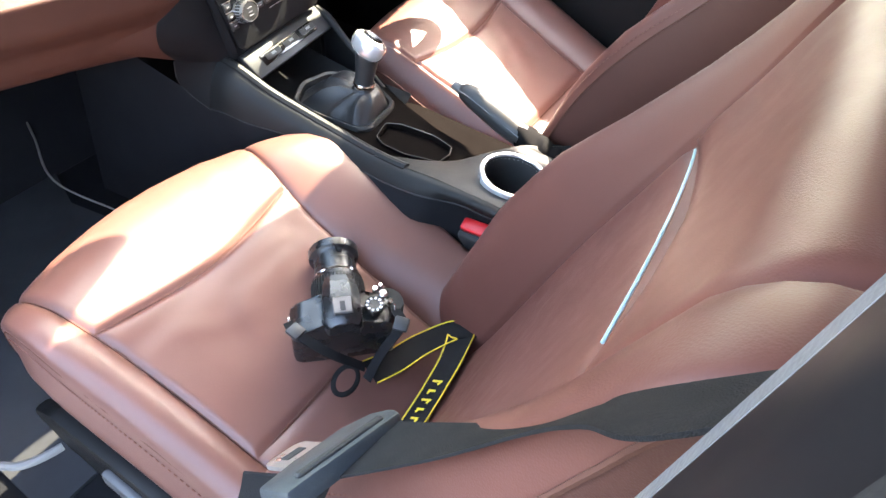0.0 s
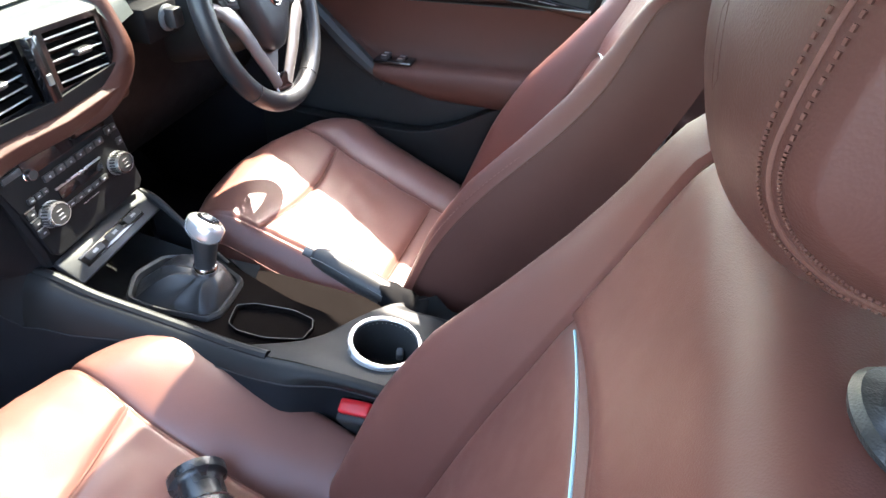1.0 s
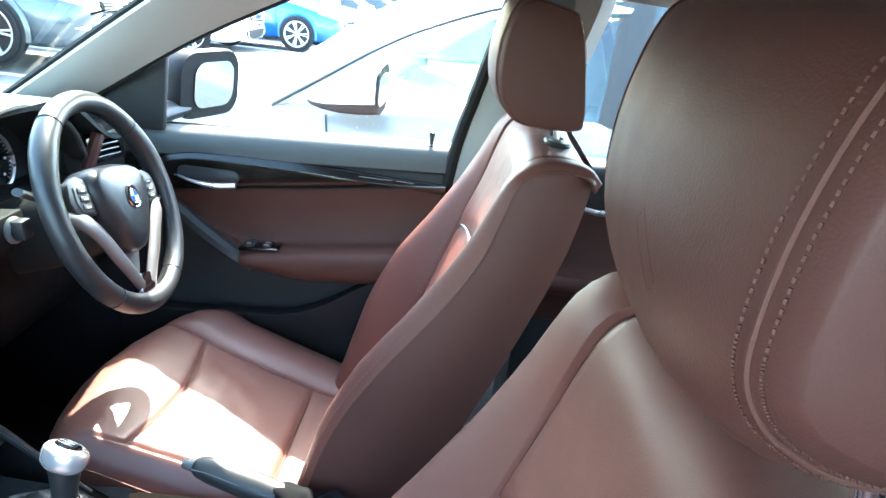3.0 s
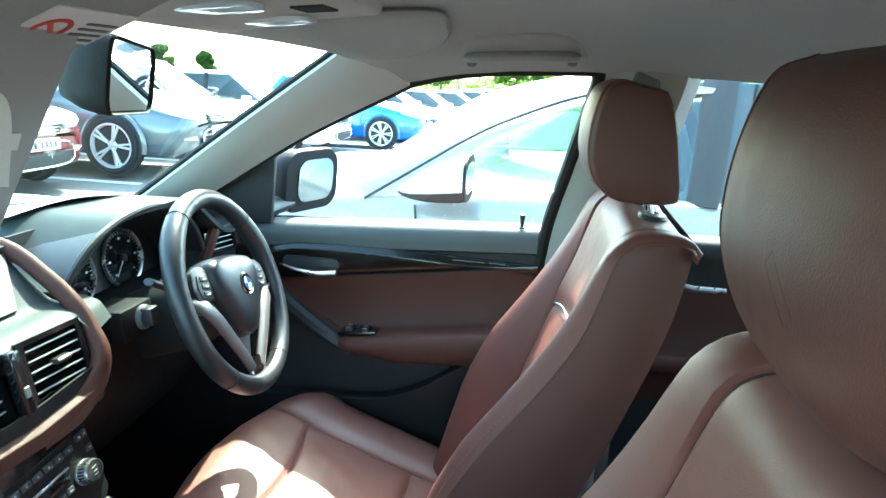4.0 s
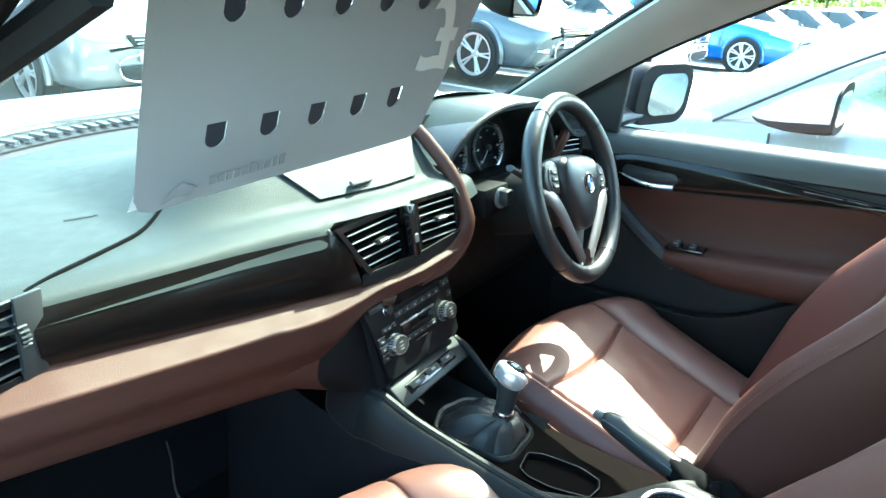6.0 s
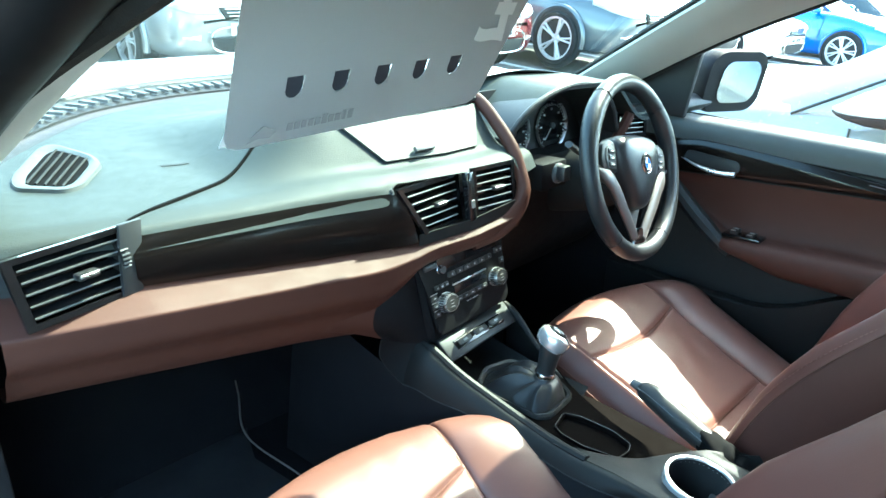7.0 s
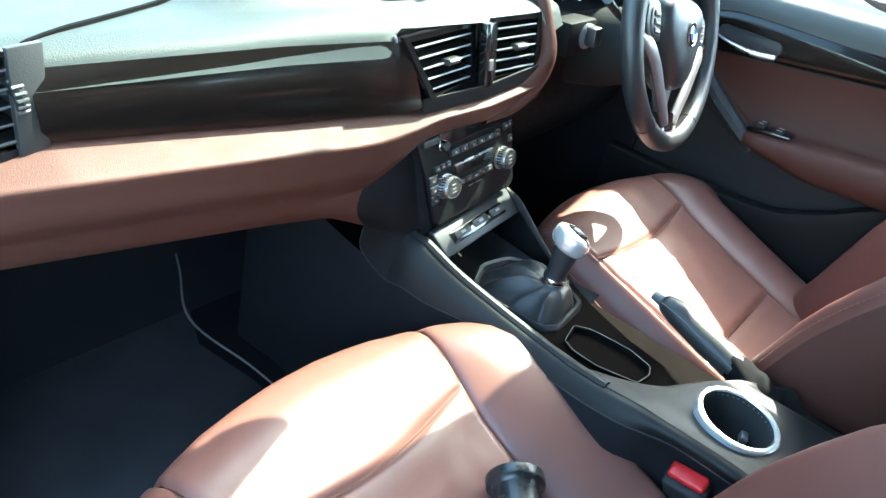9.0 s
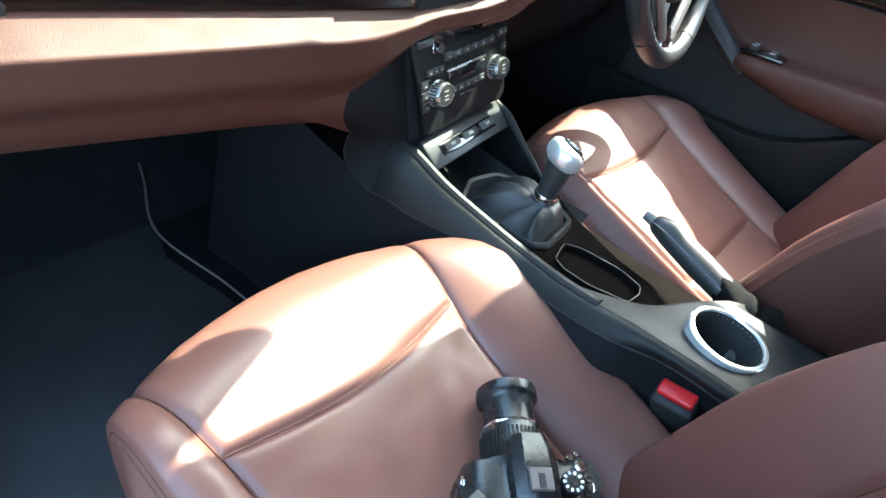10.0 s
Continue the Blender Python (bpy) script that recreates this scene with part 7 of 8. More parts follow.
cs, slots = card_sheet()
sheet = part("sheet", cs, CARD, card)
for sx, sy, _ in slots:
    bm = bmesh.new()
    w = 0.0093
    flap = [(-w, 0.0112), (-w, -0.0112), (w, -0.0112), (w, 0.0112)]
    bow = 0.004 * math.sin(sx * 7) + 0.006 * (sy / CH) ** 2
    prism(bm, flap, -0.0002, 0.0004, CM @ pose(sx, sy, bow - 0.0012, 0, 0, 0))
    part("slot_flap", bm, material("dark_slot", (0.035, 0.04, 0.055), 0.5, 0, 0.4) if "dark_slot" not in bpy.data.materials else bpy.data.materials["dark_slot"], sheet)
    for sd in (-1, 1):
        bm = bmesh.new()
        prism(bm, [(sd * 0.0091, -0.0111), (sd * 0.0091, -0.0035), (sd * 0.0076, -0.0068), (sd * 0.0050, -0.0093), (sd * 0.0018, -0.0111)], -0.0001, 0.0008, CM @ pose(sx, sy, bow - 0.0004))
        part("slot_corner", bm, CARD, sheet)


def text_mesh(v, body, size, m):
    cu = bpy.data.curves.new("text", 'FONT')
    cu.body, cu.size, cu.align_x, cu.align_y, cu.extrude = body, size, 'CENTER', 'CENTER', 0.0002
    cu.offset = 0.0022
    t_ob = bpy.data.objects.new("text", cu)
    me = bpy.data.meshes.new_from_object(t_ob)
    me.transform(m)
    v.from_mesh(me)
    bpy.data.objects.remove(t_ob)


bm = bmesh.new()
text_mesh(bm, "£", 0.104, CM @ pose(0.144, 0.116, 0.0080, 0, 0, -4) @ Matrix.Diagonal((-1, 1, 1, 1)))
part("pound_sign", bm, PAPER, sheet, "pale pound sign seen from behind")
bm = bmesh.new()
for i, w in enumerate((0.006, 0.004, 0.006, 0.006, 0.006, 0.006, 0.005, 0.005, 0.006, 0.006)):
    box(bm, (w, 0.010 if i in (0, 1, 4) else 0.0075, 0.0004), (-0.036 - 0.0078 * i + 0.006, 0.018 + (0.001 if i in (0, 1, 4) else 0), 0.0022), (0, 0, 0), 0, 1, CM)
part("faint_lettering", bm, CARDPRINT, sheet, "faint row of letters showing through")
bm = bmesh.new()
prism(bm, [(-0.121, 0.010), (-0.114, 0.016), (-0.128, 0.024), (-0.138, 0.016), (-0.144, 0.008), (-0.132, 0.012)], 0.0018, 0.0022, CM)
part("faint_emblem", bm, CARDPRINT, sheet)
# sheet tucked behind the card
bm = bmesh.new()
prism(bm, [(-0.165, 0.004), (0.03, 0.004), (0.045, 0.052), (-0.150, 0.052)], -0.006, -0.0055, CM)
part("backing_slip", bm, PAPER, card)

# ---- camera on the seat ----
BODY = material("camera_black", (0.014, 0.015, 0.016), 0.27, 0, 0.6, 700, 0.25, 0.2)
dslr = thing("camera", "black digital camera with zoom lens lying on the seat cushion", "camera")
AX = Vector((0.70, 0.70, 0.06))
AX.normalize()
upc = Vector((-0.10, -0.06, 0.97))
upc = (upc - AX * upc.dot(AX)).normalized()
SX = upc.cross(AX).normalized()
KM2 = Matrix.Identity(4)
KM2 = Matrix(((SX.x, upc.x, AX.x, -0.328), (SX.y, upc.y, AX.y, 0.154), (SX.z, upc.z, AX.z, 0.640), (0, 0, 0, 1)))
KM2 = KM2 @ Matrix.Diagonal((1.02, 1.02, 1.02, 1))
# local: x camera's right, y up, z along the lens
bm = bmesh.new()
bo = [(-0.062, -0.045), (0.055, -0.045), (0.062, -0.036), (0.062, 0.020), (0.050, 0.034), (0.022, 0.034), (0.014, 0.044), (-0.014, 0.044), (-0.022, 0.034), (-0.050, 0.030), (-0.062, 0.022)]
prism(bm, bo, -0.022, 0.022, KM2, 0.006)
cb = part("body", bm, BODY, dslr)
bm = bmesh.new()
secs = [[KM2 @ Vector((x * k, 0.030 + (y - 0.030) * k, z)) for x, y in ((-0.024, 0.028), (0.024, 0.028), (0.022, 0.050), (0.012, 0.058), (-0.012, 0.058), (-0.022, 0.050))] for k, z in ((0.75, -0.030), (0.95, -0.022), (1.0, 0.005), (0.95, 0.022), (0.78, 0.040))]
loft(bm, secs)
part("viewfinder_hump", bm, BODY, cb)
bm = bmesh.new()
box(bm, (0.022, 0.004, 0.022), (0, 0.060, -0.010), (0, 0, 0), 0.001, 1, KM2)
hs_ = part("hot_shoe", bm, SPOKE, cb, "bright metal hot shoe")
bm = bmesh.new()
box(bm, (0.006, 0.002, 0.013), (0, 0.0615, -0.012), (0, 0, 0), 0.0, 1, KM2)
part("shoe_slot", bm, MATT, hs_)
bm = bmesh.new()
tube(bm, [KM2 @ Vector((-0.056, -0.04, 0.012)), KM2 @ Vector((-0.056, 0.022, 0.014))], 0.022, 14, flat=0.9)
part("grip", bm, RUBBER, cb)
DIAL = KM2 @ pose(-0.038, 0.034, -0.002, -90, 0, 0)
bm = bmesh.new()
lathe(bm, [(0.0115, 0.0), (0.0115, 0.007), (0.0105, 0.008), (0.006, 0.008)], 28, DIAL)
md = part("mode_dial", bm, BODY, cb, "mode dial with silver marks")
bm = bmesh.new()
for i in range(10):
    a = 2 * math.pi * i / 10
    box(bm, (0.003, 0.0025, 0.0006), (0.0085 * math.cos(a), 0.0085 * math.sin(a), 0.0083), (0, 0, math.degrees(a)), 0, 1, DIAL)
part("dial_marks", bm, WHITEPR, md)
for x, z, r in ((-0.052, 0.018, 0.006), (-0.043, 0.026, 0.004), (-0.058, 0.006, 0.004), (-0.050, 0.030, 0.003)):
    bm = bmesh.new()
    lathe(bm, [(r, 0), (r, 0.004), (r * 0.7, 0.0055)], 18, KM2 @ pose(x, 0.030, z, -90, 0, 0))
    part("button", bm, CHROME, cb, "small chrome button")
LZ = KM2 @ pose(0, -0.004, 0.020)
bm = bmesh.new()
lathe(bm, [(0.030, 0.0), (0.033, 0.004), (0.033, 0.046), (0.032, 0.048)], 40, LZ)
lens = part("lens_barrel", bm, BODY, dslr, "black zoom lens")
bm = bmesh.new()
for i in range(48):
    a = 2 * math.pi * i / 48
    box(bm, (0.0016, 0.0022, 0.026), (0.0333 * math.cos(a), 0.0333 * math.sin(a), 0.028), (0, 0, math.degrees(a)), 0, 1, LZ)
part("zoom_ribs", bm, RUBBER, lens)
bm = bmesh.new()
lathe(bm, [(0.0322, 0.048), (0.0328, 0.0495), (0.0322, 0.051)], 40, LZ, cap=False)
part("silver_ring", bm, CHROME, lens, "thin silver ring")
bm = bmesh.new()
lathe(bm, [(0.0275, 0.050), (0.0265, 0.080), (0.0280, 0.083), (0.0325, 0.086), (0.0330, 0.088), (0.0330, 0.097), (0.030, 0.099), (0.027, 0.090), (0.025, 0.086)], 40, LZ, cap=False)
part("front_barrel", bm, BODY, lens)
bm = bmesh.new()
lathe(bm, [(0.0005, 0.089), (0.015, 0.0880), (0.0265, 0.086)], 32, LZ, cap=False)
part("front_glass", bm, SCREEN, lens)
bm = bmesh.new()
lathe(bm, [(0.0318, 0.006), (0.0336, 0.007), (0.0318, 0.008)], 40, LZ, cap=False)
part("index_ring", bm, GREYPL, lens)
for sd in (-1, 1):
    bm = bmesh.new()
    tube(bm, [KM2 @ Vector((sd * 0.063, 0.024 + 0.006 * math.sin(a_), 0.006 * math.cos(a_))) for a_ in [2 * math.pi * i / 12 for i in range(12)]], 0.0010, 6, closed=True)
    part("strap_lug", bm, CHROME, cb)


def ribbon(pts, width, ups, thick=0.0015):
    """A flat band along points; ups: the band's normal at each end."""
    v = bmesh.new()
    n = 60
    P_ = [Vector(spline(pts, i / n)) for i in range(n + 1)]
    U_ = [Vector(spline(ups, i / n)).normalized() for i in range(n + 1)]
    def f(a, b):
        i = round(a * n)
        d = (P_[min(i + 1, n)] - P_[max(i - 1, 0)]).normalized()
        s = d.cross(U_[i]).normalized()
        return P_[i] + s * (b - 0.5) * width
    grid(v, f, n, 4)
    return thicken(v, thick), [P_[i] + (P_[min(i + 1, n)] - P_[max(i - 1, 0)]).normalized().cross(U_[i]).normalized() * 0.5 * width for i in range(n + 1)], [P_[i] - (P_[min(i + 1, n)] - P_[max(i - 1, 0)]).normalized().cross(U_[i]).normalized() * 0.5 * width for i in range(n + 1)], U_


strap = thing("camera_strap", "black neck strap with yellow edges looped behind the camera", "camera strap")
Z3 = [(0, 0, 1), (0, 0.1, 1), (0, 0.2, 1), (0.1, 0.3, 0.95), (0, 0.55, 0.83), (0, 0.6, 0.8), (0, 0.6, 0.8), (0, 0.6, 0.8)]
main = [(-0.345, 0.098, 0.606), (-0.310, 0.084, 0.602), (-0.265, 0.070, 0.600), (-0.222, 0.042, 0.606), (-0.262, 0.026, 0.614), (-0.325, 0.018, 0.612), (-0.385, 0.013, 0.612), (-0.435, 0.006, 0.612)]
sb, e1, e2, uu = ribbon(main, 0.036, Z3)
st = part("band", sb, WEBBING, strap)
for ed_ in (e1, e2):
    bm = bmesh.new()
    tube(bm, [p + u * 0.0012 for p, u in zip(ed_, uu)], 0.0010, 5)
    part("edge_thread", bm, YELLOW, st, "yellow edge thread")
bm = bmesh.new()
for k in range(5):
    i = 41 + 2 * k
    c_ = (e1[i] + e2[i]) / 2 + uu[i] * 0.0022
    d_ = (e1[i + 1] - e1[i]).normalized()
    s_ = (e1[i] - e2[i]).normalized()
    m_ = Matrix(((d_.x, s_.x, uu[i].x, c_.x), (d_.y, s_.y, uu[i].y, c_.y), (d_.z, s_.z, uu[i].z, c_.z), (0, 0, 0, 1)))
    box(bm, (0.0030, 0.015 if k in (0, 2) else 0.011, 0.0006), (-0.002, 0, 0), (0, 0, 0), 0, 1, m_)
    box(bm, (0.0045, 0.003, 0.0006), (0.001, 0.004 if k % 2 else -0.004, 0), (0, 0, 20), 0, 1, m_)
part("maker_mark", bm, YELLOW, st, "yellow embroidered mark")
# thin straps from the lugs
for sd, pts_ in ((-1, [tuple(KM2 @ Vector((-0.064, 0.026, -0.002))), tuple(KM2 @ Vector((-0.066, 0.034, -0.030))), tuple(KM2 @ Vector((-0.040, 0.010, -0.050))), (-0.360, 0.092, 0.615)]),
                 (1, [tuple(KM2 @ Vector((0.064, 0.026, -0.002))), tuple(KM2 @ Vector((0.055, 0.040, -0.026))), tuple(KM2 @ Vector((0.020, 0.022, -0.048))), tuple(KM2 @ Vector((-0.020, -0.01, -0.055)))])):
    rb, _, _, _ = ribbon(pts_, 0.012, [tuple(upc)] * 4)
    th_ = part("thin_strap", rb, WEBBING, strap)
    bm = bmesh.new()
    c_ = Vector(spline(pts_, 0.33))
    d_ = (Vector(spline(pts_, 0.36)) - Vector(spline(pts_, 0.30))).normalized()
    box(bm, (0.018, 0.018, 0.006), (0, 0, 0.002), (0, 0, 0), 0.002, 2, Matrix.Translation(c_) @ d_.to_track_quat('X', 'Z').to_matrix().to_4x4())
    part("slide", bm, BLACK, th_)
bm = bmesh.new()
tube(bm, [(-0.375 + 0.018 * math.cos(a_), 0.112 + 0.013 * math.sin(a_), 0.614 + 0.006 * math.sin(a_ + 1)) for a_ in [2 * math.pi * i / 24 for i in range(24)]], 0.0034, 8, closed=True, flat=0.4)
part("strap_loop", bm, WEBBING, strap)

# ---- passenger seat belt ----
belt = thing("seat_belt", "black seat belt webbing with a grey tongue beside the seat", "seat belt")


def belt_band(edge_a, edge_b, thick=0.0014):
    """Webbing between two edge lines."""
    v = bmesh.new()
    grid(v, lambda a, b: Vector(spline(edge_a, a)).lerp(Vector(spline(edge_b, a)), b), 50, 4)
    return thicken(v, thick)


part("webbing", belt_band([(-0.562, -0.065, 1.001), (-0.560, -0.099, 1.035), (-0.564, -0.135, 1.083), (-0.573, -0.153, 1.131), (-0.585, -0.167, 1.174), (-0.590, -0.230, 1.27), (-0.585, -0.290, 1.35)],
                          [(-0.607, -0.063, 1.011), (-0.594, -0.106, 1.065), (-0.592, -0.136, 1.120), (-0.605, -0.151, 1.164), (-0.618, -0.168, 1.200), (-0.612, -0.215, 1.28), (-0.598, -0.250, 1.35)]), WEBBING, belt)
part("webbing", belt_band([(-0.607, -0.063, 1.011), (-0.628, -0.060, 0.93), (-0.655, -0.085, 0.70), (-0.680, -0.10, 0.40)],
                          [(-0.626, -0.022, 1.000), (-0.642, -0.020, 0.92), (-0.665, -0.040, 0.70), (-0.680, -0.054, 0.40)]), WEBBING, belt)
ta, tb, tc_ = Vector((-0.560, -0.064, 0.999)), Vector((-0.630, -0.053, 1.021)), Vector((-0.592, -0.029, 0.980))
tx = (ta - tb).normalized()
ty = tc_ - (ta + tb) / 2
ty = (ty - tx * ty.dot(tx)).normalized()
tz = tx.cross(ty)
to = (ta + tb) / 2
TM = Matrix(((tx.x, ty.x, tz.x, to.x), (tx.y, ty.y, tz.y, to.y), (tx.z, ty.z, tz.z, to.z), (0, 0, 0, 1)))
bm = bmesh.new()
prism(bm, [(-0.040, -0.010), (0.038, -0.010), (0.042, 0.000), (0.036, 0.012), (0.018, 0.016), (-0.018, 0.018), (-0.040, 0.014)], -0.006, 0.006, TM, 0.003)
tg = part("tongue_grip", bm, material("slate_plastic", (0.030, 0.036, 0.040), 0.5, 0, 0.35, 800, 0.2, 0.08), belt, "dark grey plastic tongue grip")
bm = bmesh.new()
box(bm, (0.058, 0.005, 0.003), (0, -0.004, 0.0065), (0, 0, 0), 0.001, 1, TM)
part("belt_slot", bm, MATT, tg)
bm = bmesh.new()
prism(bm, rounded(0.026, 0.034, 0.005), -0.0012, 0.0012, TM @ pose(-0.002, 0.030, 0), 0.0006)
tp = part("tongue_plate", bm, SATIN, tg, "steel tongue plate")
bm = bmesh.new()
box(bm, (0.014, 0.008, 0.0034), (-0.002, 0.036, 0), (0, 0, 0), 0.001, 1, TM)
part("plate_slot", bm, MATT, tp)
bm = bmesh.new()
box(bm, (0.05, 0.05, 0.10), (-0.59, -0.275, 1.33), (0, 0, 0), 0.012, 3)
part("upper_guide", bm, GREYPL, belt, "grey upper belt guide")
db = thing("seat_belt", "black seat belt webbing on the driver's middle pillar", "seat belt")
rb, _, _, _ = ribbon([(0.585, -0.19, 1.34), (0.60, -0.17, 1.2), (0.635, -0.14, 1.0), (0.66, -0.12, 0.7)], 0.046, [(-0.9, 0.4, 0.1)] * 4)
part("webbing", rb, WEBBING, db)
bm = bmesh.new()
box(bm, (0.03, 0.05, 0.09), (0.578, -0.19, 1.345), (0, 0, 0), 0.01, 3)
part("upper_guide", bm, GREYPL, db)


# ---- outside: the car park ----
def ground_z(x):
    return -0.045 * (min(max(x, 7.0), 22.0) - 7.0)


bm = bmesh.new()
gx = [-300, -60, -20, -5, 0, 3, 6, 7, 8, 10, 12, 15, 18, 22, 26, 40, 80, 400]
gy = [-300, -60, -20, -5, 0, 5, 10, 20, 40, 80, 300]
gv = [[bm.verts.new((x, y, ground_z(x))) for y in gy] for x in gx]
for i in range(len(gx) - 1):
    for j in range(len(gy) - 1):
        bm.faces.new((gv[i][j], gv[i + 1][j], gv[i + 1][j + 1], gv[i][j + 1]))
tagged(obj("ground", bm, TARMAC), "grey sunlit tarmac of the car park", "ground", kind="structure")
LINE = material("road_paint", (0.70, 0.69, 0.66), 0.8, 0, 0.3, 120, 0.3, 0.1)
for k, x in enumerate((-1.2, 1.55, 4.0, 6.2, 8.65, 11.2, 13.3)):
    bm = bmesh.new()
    y0 = 4.6 if x < 12 else 2.8
    box(bm, (0.10, 4.6, 0.008), (x, y0 + 2.3, ground_z(x) + 0.004), (0, 0, 0), 0)
    single("bay_line", bm, LINE, "white painted bay line on the tarmac", "road marking", "bay lines")
for k, (x, y) in enumerate(((3.2, 3.6), (4.6, 3.9), (5.3, 3.5))):
    bm = bmesh.new()
    box(bm, (0.55, 0.10, 0.008), (x, y, ground_z(x) + 0.004), (0, 0, 12), 0)
    single("arrow_mark", bm, LINE, "worn white mark on the tarmac", "road marking", "lane marks")

PAINTS = {
    "white": material("white_paint", (0.78, 0.79, 0.80), 0.22, 0, 0.5, vary=0.02, coat=1.0),
    "navy": material("dark_blue_paint", (0.085, 0.105, 0.125), 0.25, 0.3, 0.5, vary=0.05, coat=1.0),
    "black": material("black_paint", (0.035, 0.038, 0.040), 0.22, 0.2, 0.5, vary=0.05, coat=1.0),
    "blue": material("bright_blue_paint", (0.012, 0.13, 0.50), 0.25, 0.2, 0.5, vary=0.04, coat=1.0),
    "silver": material("grey_silver_paint", (0.42, 0.44, 0.45), 0.25, 0.5, 0.5, vary=0.03, coat=1.0),
    "pearl": material("pale_silver_paint", (0.21, 0.222, 0.228), 0.26, 0.25, 0.5, vary=0.03, coat=1.0),
    "red": material("dark_red_paint", (0.20, 0.018, 0.022), 0.25, 0.2, 0.5, vary=0.05, coat=1.0),
}


def wheel_part(parent, m, r, spokes=5):
    v = bmesh.new()
    lathe(v, [(r * 0.76, -0.10), (r * 0.94, -0.105), (r, -0.085), (r, 0.085), (r * 0.94, 0.105), (r * 0.78, 0.10), (r * 0.76, 0.06), (r * 0.76, -0.10)], 36, m, cap=False)
    w = part("wheel", v, TYRE, parent, "black tyre on an alloy rim")
    v = bmesh.new()
    lathe(v, [(r * 0.76, 0.02), (r * 0.81, 0.102), (r * 0.745, 0.102), (r * 0.70, 0.05), (r * 0.70, 0.0)], 36, m, cap=False)
    part("rim", v, ALLOY, w)
    v = bmesh.new()
    lathe(v, [(0.001, -0.02), (r * 0.70, -0.02)], 28, m, cap=False)
    part("brake_disc", v, MATT, w)
    v = bmesh.new()
    lathe(v, [(0.001, 0.085), (r * 0.12, 0.083), (r * 0.2, 0.06), (r * 0.2, 0.0)], 20, m, cap=False)
    part("hub_cap", v, ALLOY, w)
    for i in range(spokes):
        for off in (-7, 7):
            a = radians(360 * i / spokes + 90)
            v = bmesh.new()
            b = a + radians(off)
            p0 = Vector((r * 0.10 * math.cos(a), r * 0.10 * math.sin(a), 0.075))
            p1 = Vector((r * 0.745 * math.cos(b), r * 0.745 * math.sin(b), 0.085))
            tube(v, [m @ p0, m @ p0.lerp(p1, 0.5), m @ p1], r * 0.068, 6, flat=0.6)
            part("spoke", v, ALLOY, w)


def parked_car(label, paint, at, yaw, L=4.4, W=1.80, H=1.45, spokes=5, wheelbase=2.65, tall=0.0, smart=False):
    e = thing("parked_car", label, "car", group="parked cars")
    w = W / 2
    f, r = L / 2, -L / 2
    B = tall
    st = [(f - 0.02, 0.60, 0.50, 0.62), (f - 0.06, 0.74, 0.34, 0.70), (f - 0.16, 0.86, 0.24, 0.745), (f - 0.35, 0.94, 0.20, 0.80), (f - 0.65, 0.985, 0.20, 0.86), (1.10, 1.0, 0.20, 0.915), (0.82, 1.0, 0.20, 0.95), (0.5, 1.0, 0.20, 0.965), (-0.4, 1.0, 0.20, 0.985), (-1.2, 1.0, 0.20, 1.00), (r + 0.55, 0.985, 0.22, 1.01), (r + 0.2, 0.93, 0.28, 1.00), (r + 0.04, 0.84, 0.40, 0.93), (r + 0.0, 0.75, 0.48, 0.85)]
    bm = bmesh.new()
    secs = []
    N = 40
    for i in range(N + 1):
        y, kw, zb, zt = spline(st, i / N)
        zt += B
        ww = w * kw
        half = [(0.88 * ww, zb), (0.975 * ww, zb + 0.08), (ww, zb + (zt - zb) * 0.38), (ww * 0.995, zb + (zt - zb) * 0.58), (ww * 0.975, zb + (zt - zb) * 0.70), (ww * 0.968, zb + (zt - zb) * 0.74), (ww * 0.955, zt - 0.07), (ww * 0.90, zt - 0.015), (ww * 0.72, zt + 0.008), (ww * 0.35, zt + 0.022), (0, zt + 0.026)]
        ring = [Vector((x, y, z)) for x, z in half] + [Vector((-x, y, z)) for x, z in half[-2::-1]]
        secs.append(ring)
    loft(bm, secs)
    body = part("body", bm, paint, e, sharp=50)
    # glasshouse
    lo_f, lo_r, hi_f, hi_r = 0.86, r + 0.22, 0.02, r + 0.62
    zb_, zt_ = 0.955 + B, H - 0.035

    def outline(h, grow=0.0):
        yf = lo_f + (hi_f - lo_f) * h ** 0.92
        yr = lo_r + (hi_r - lo_r) * h ** 1.5
        hw = w * (0.895 - 0.235 * h ** 1.15) + grow
        z = zb_ + (zt_ - zb_) * h
        pts = []
        for i in range(40):
            a = 2 * math.pi * i / 40
            cx, cy = math.cos(a), math.sin(a)
            sx = abs(cx) ** 0.42 * math.copysign(1, cx)
            sy = abs(cy) ** 0.62 * math.copysign(1, cy)
            pts.append(Vector((hw * sx * (1 - 0.05 * max(0, sy) ** 4), (yf + yr) / 2 + ((yf - yr) / 2 + grow) * sy, z + 0.02 * h * (1 - sx * sx))))
        return pts
    bm = bmesh.new()
    loft(bm, [outline(i / 10) for i in range(11)])
    if smart:
        thicken(bm, 0.004)
    wn_ob = part("window_glass", bm, SEEGLASS if smart else CARGLASS, e, "pale reflecting glass" if smart else "dark reflecting glass")
    wn_ob.visible_shadow = not smart
    if smart:
        for sx in (-0.36, 0.36):
            bm = bmesh.new()
            box(bm, (0.44, 0.14, 0.50), (sx, -0.30, 1.02), (-18, 0, 0), 0.05, 3)
            box(bm, (0.24, 0.10, 0.16), (sx, -0.42, 1.30), (-14, 0, 0), 0.04, 3)
            part("seat_back", bm, GREYPL, e)
    bm = bmesh.new()
    top = [outline(1.0, 0.006)]
    secs = [[p + Vector((0, 0, -0.012)) for p in outline(0.985, 0.010)]]
    c = sum((p for p in top[0]), Vector()) / 40
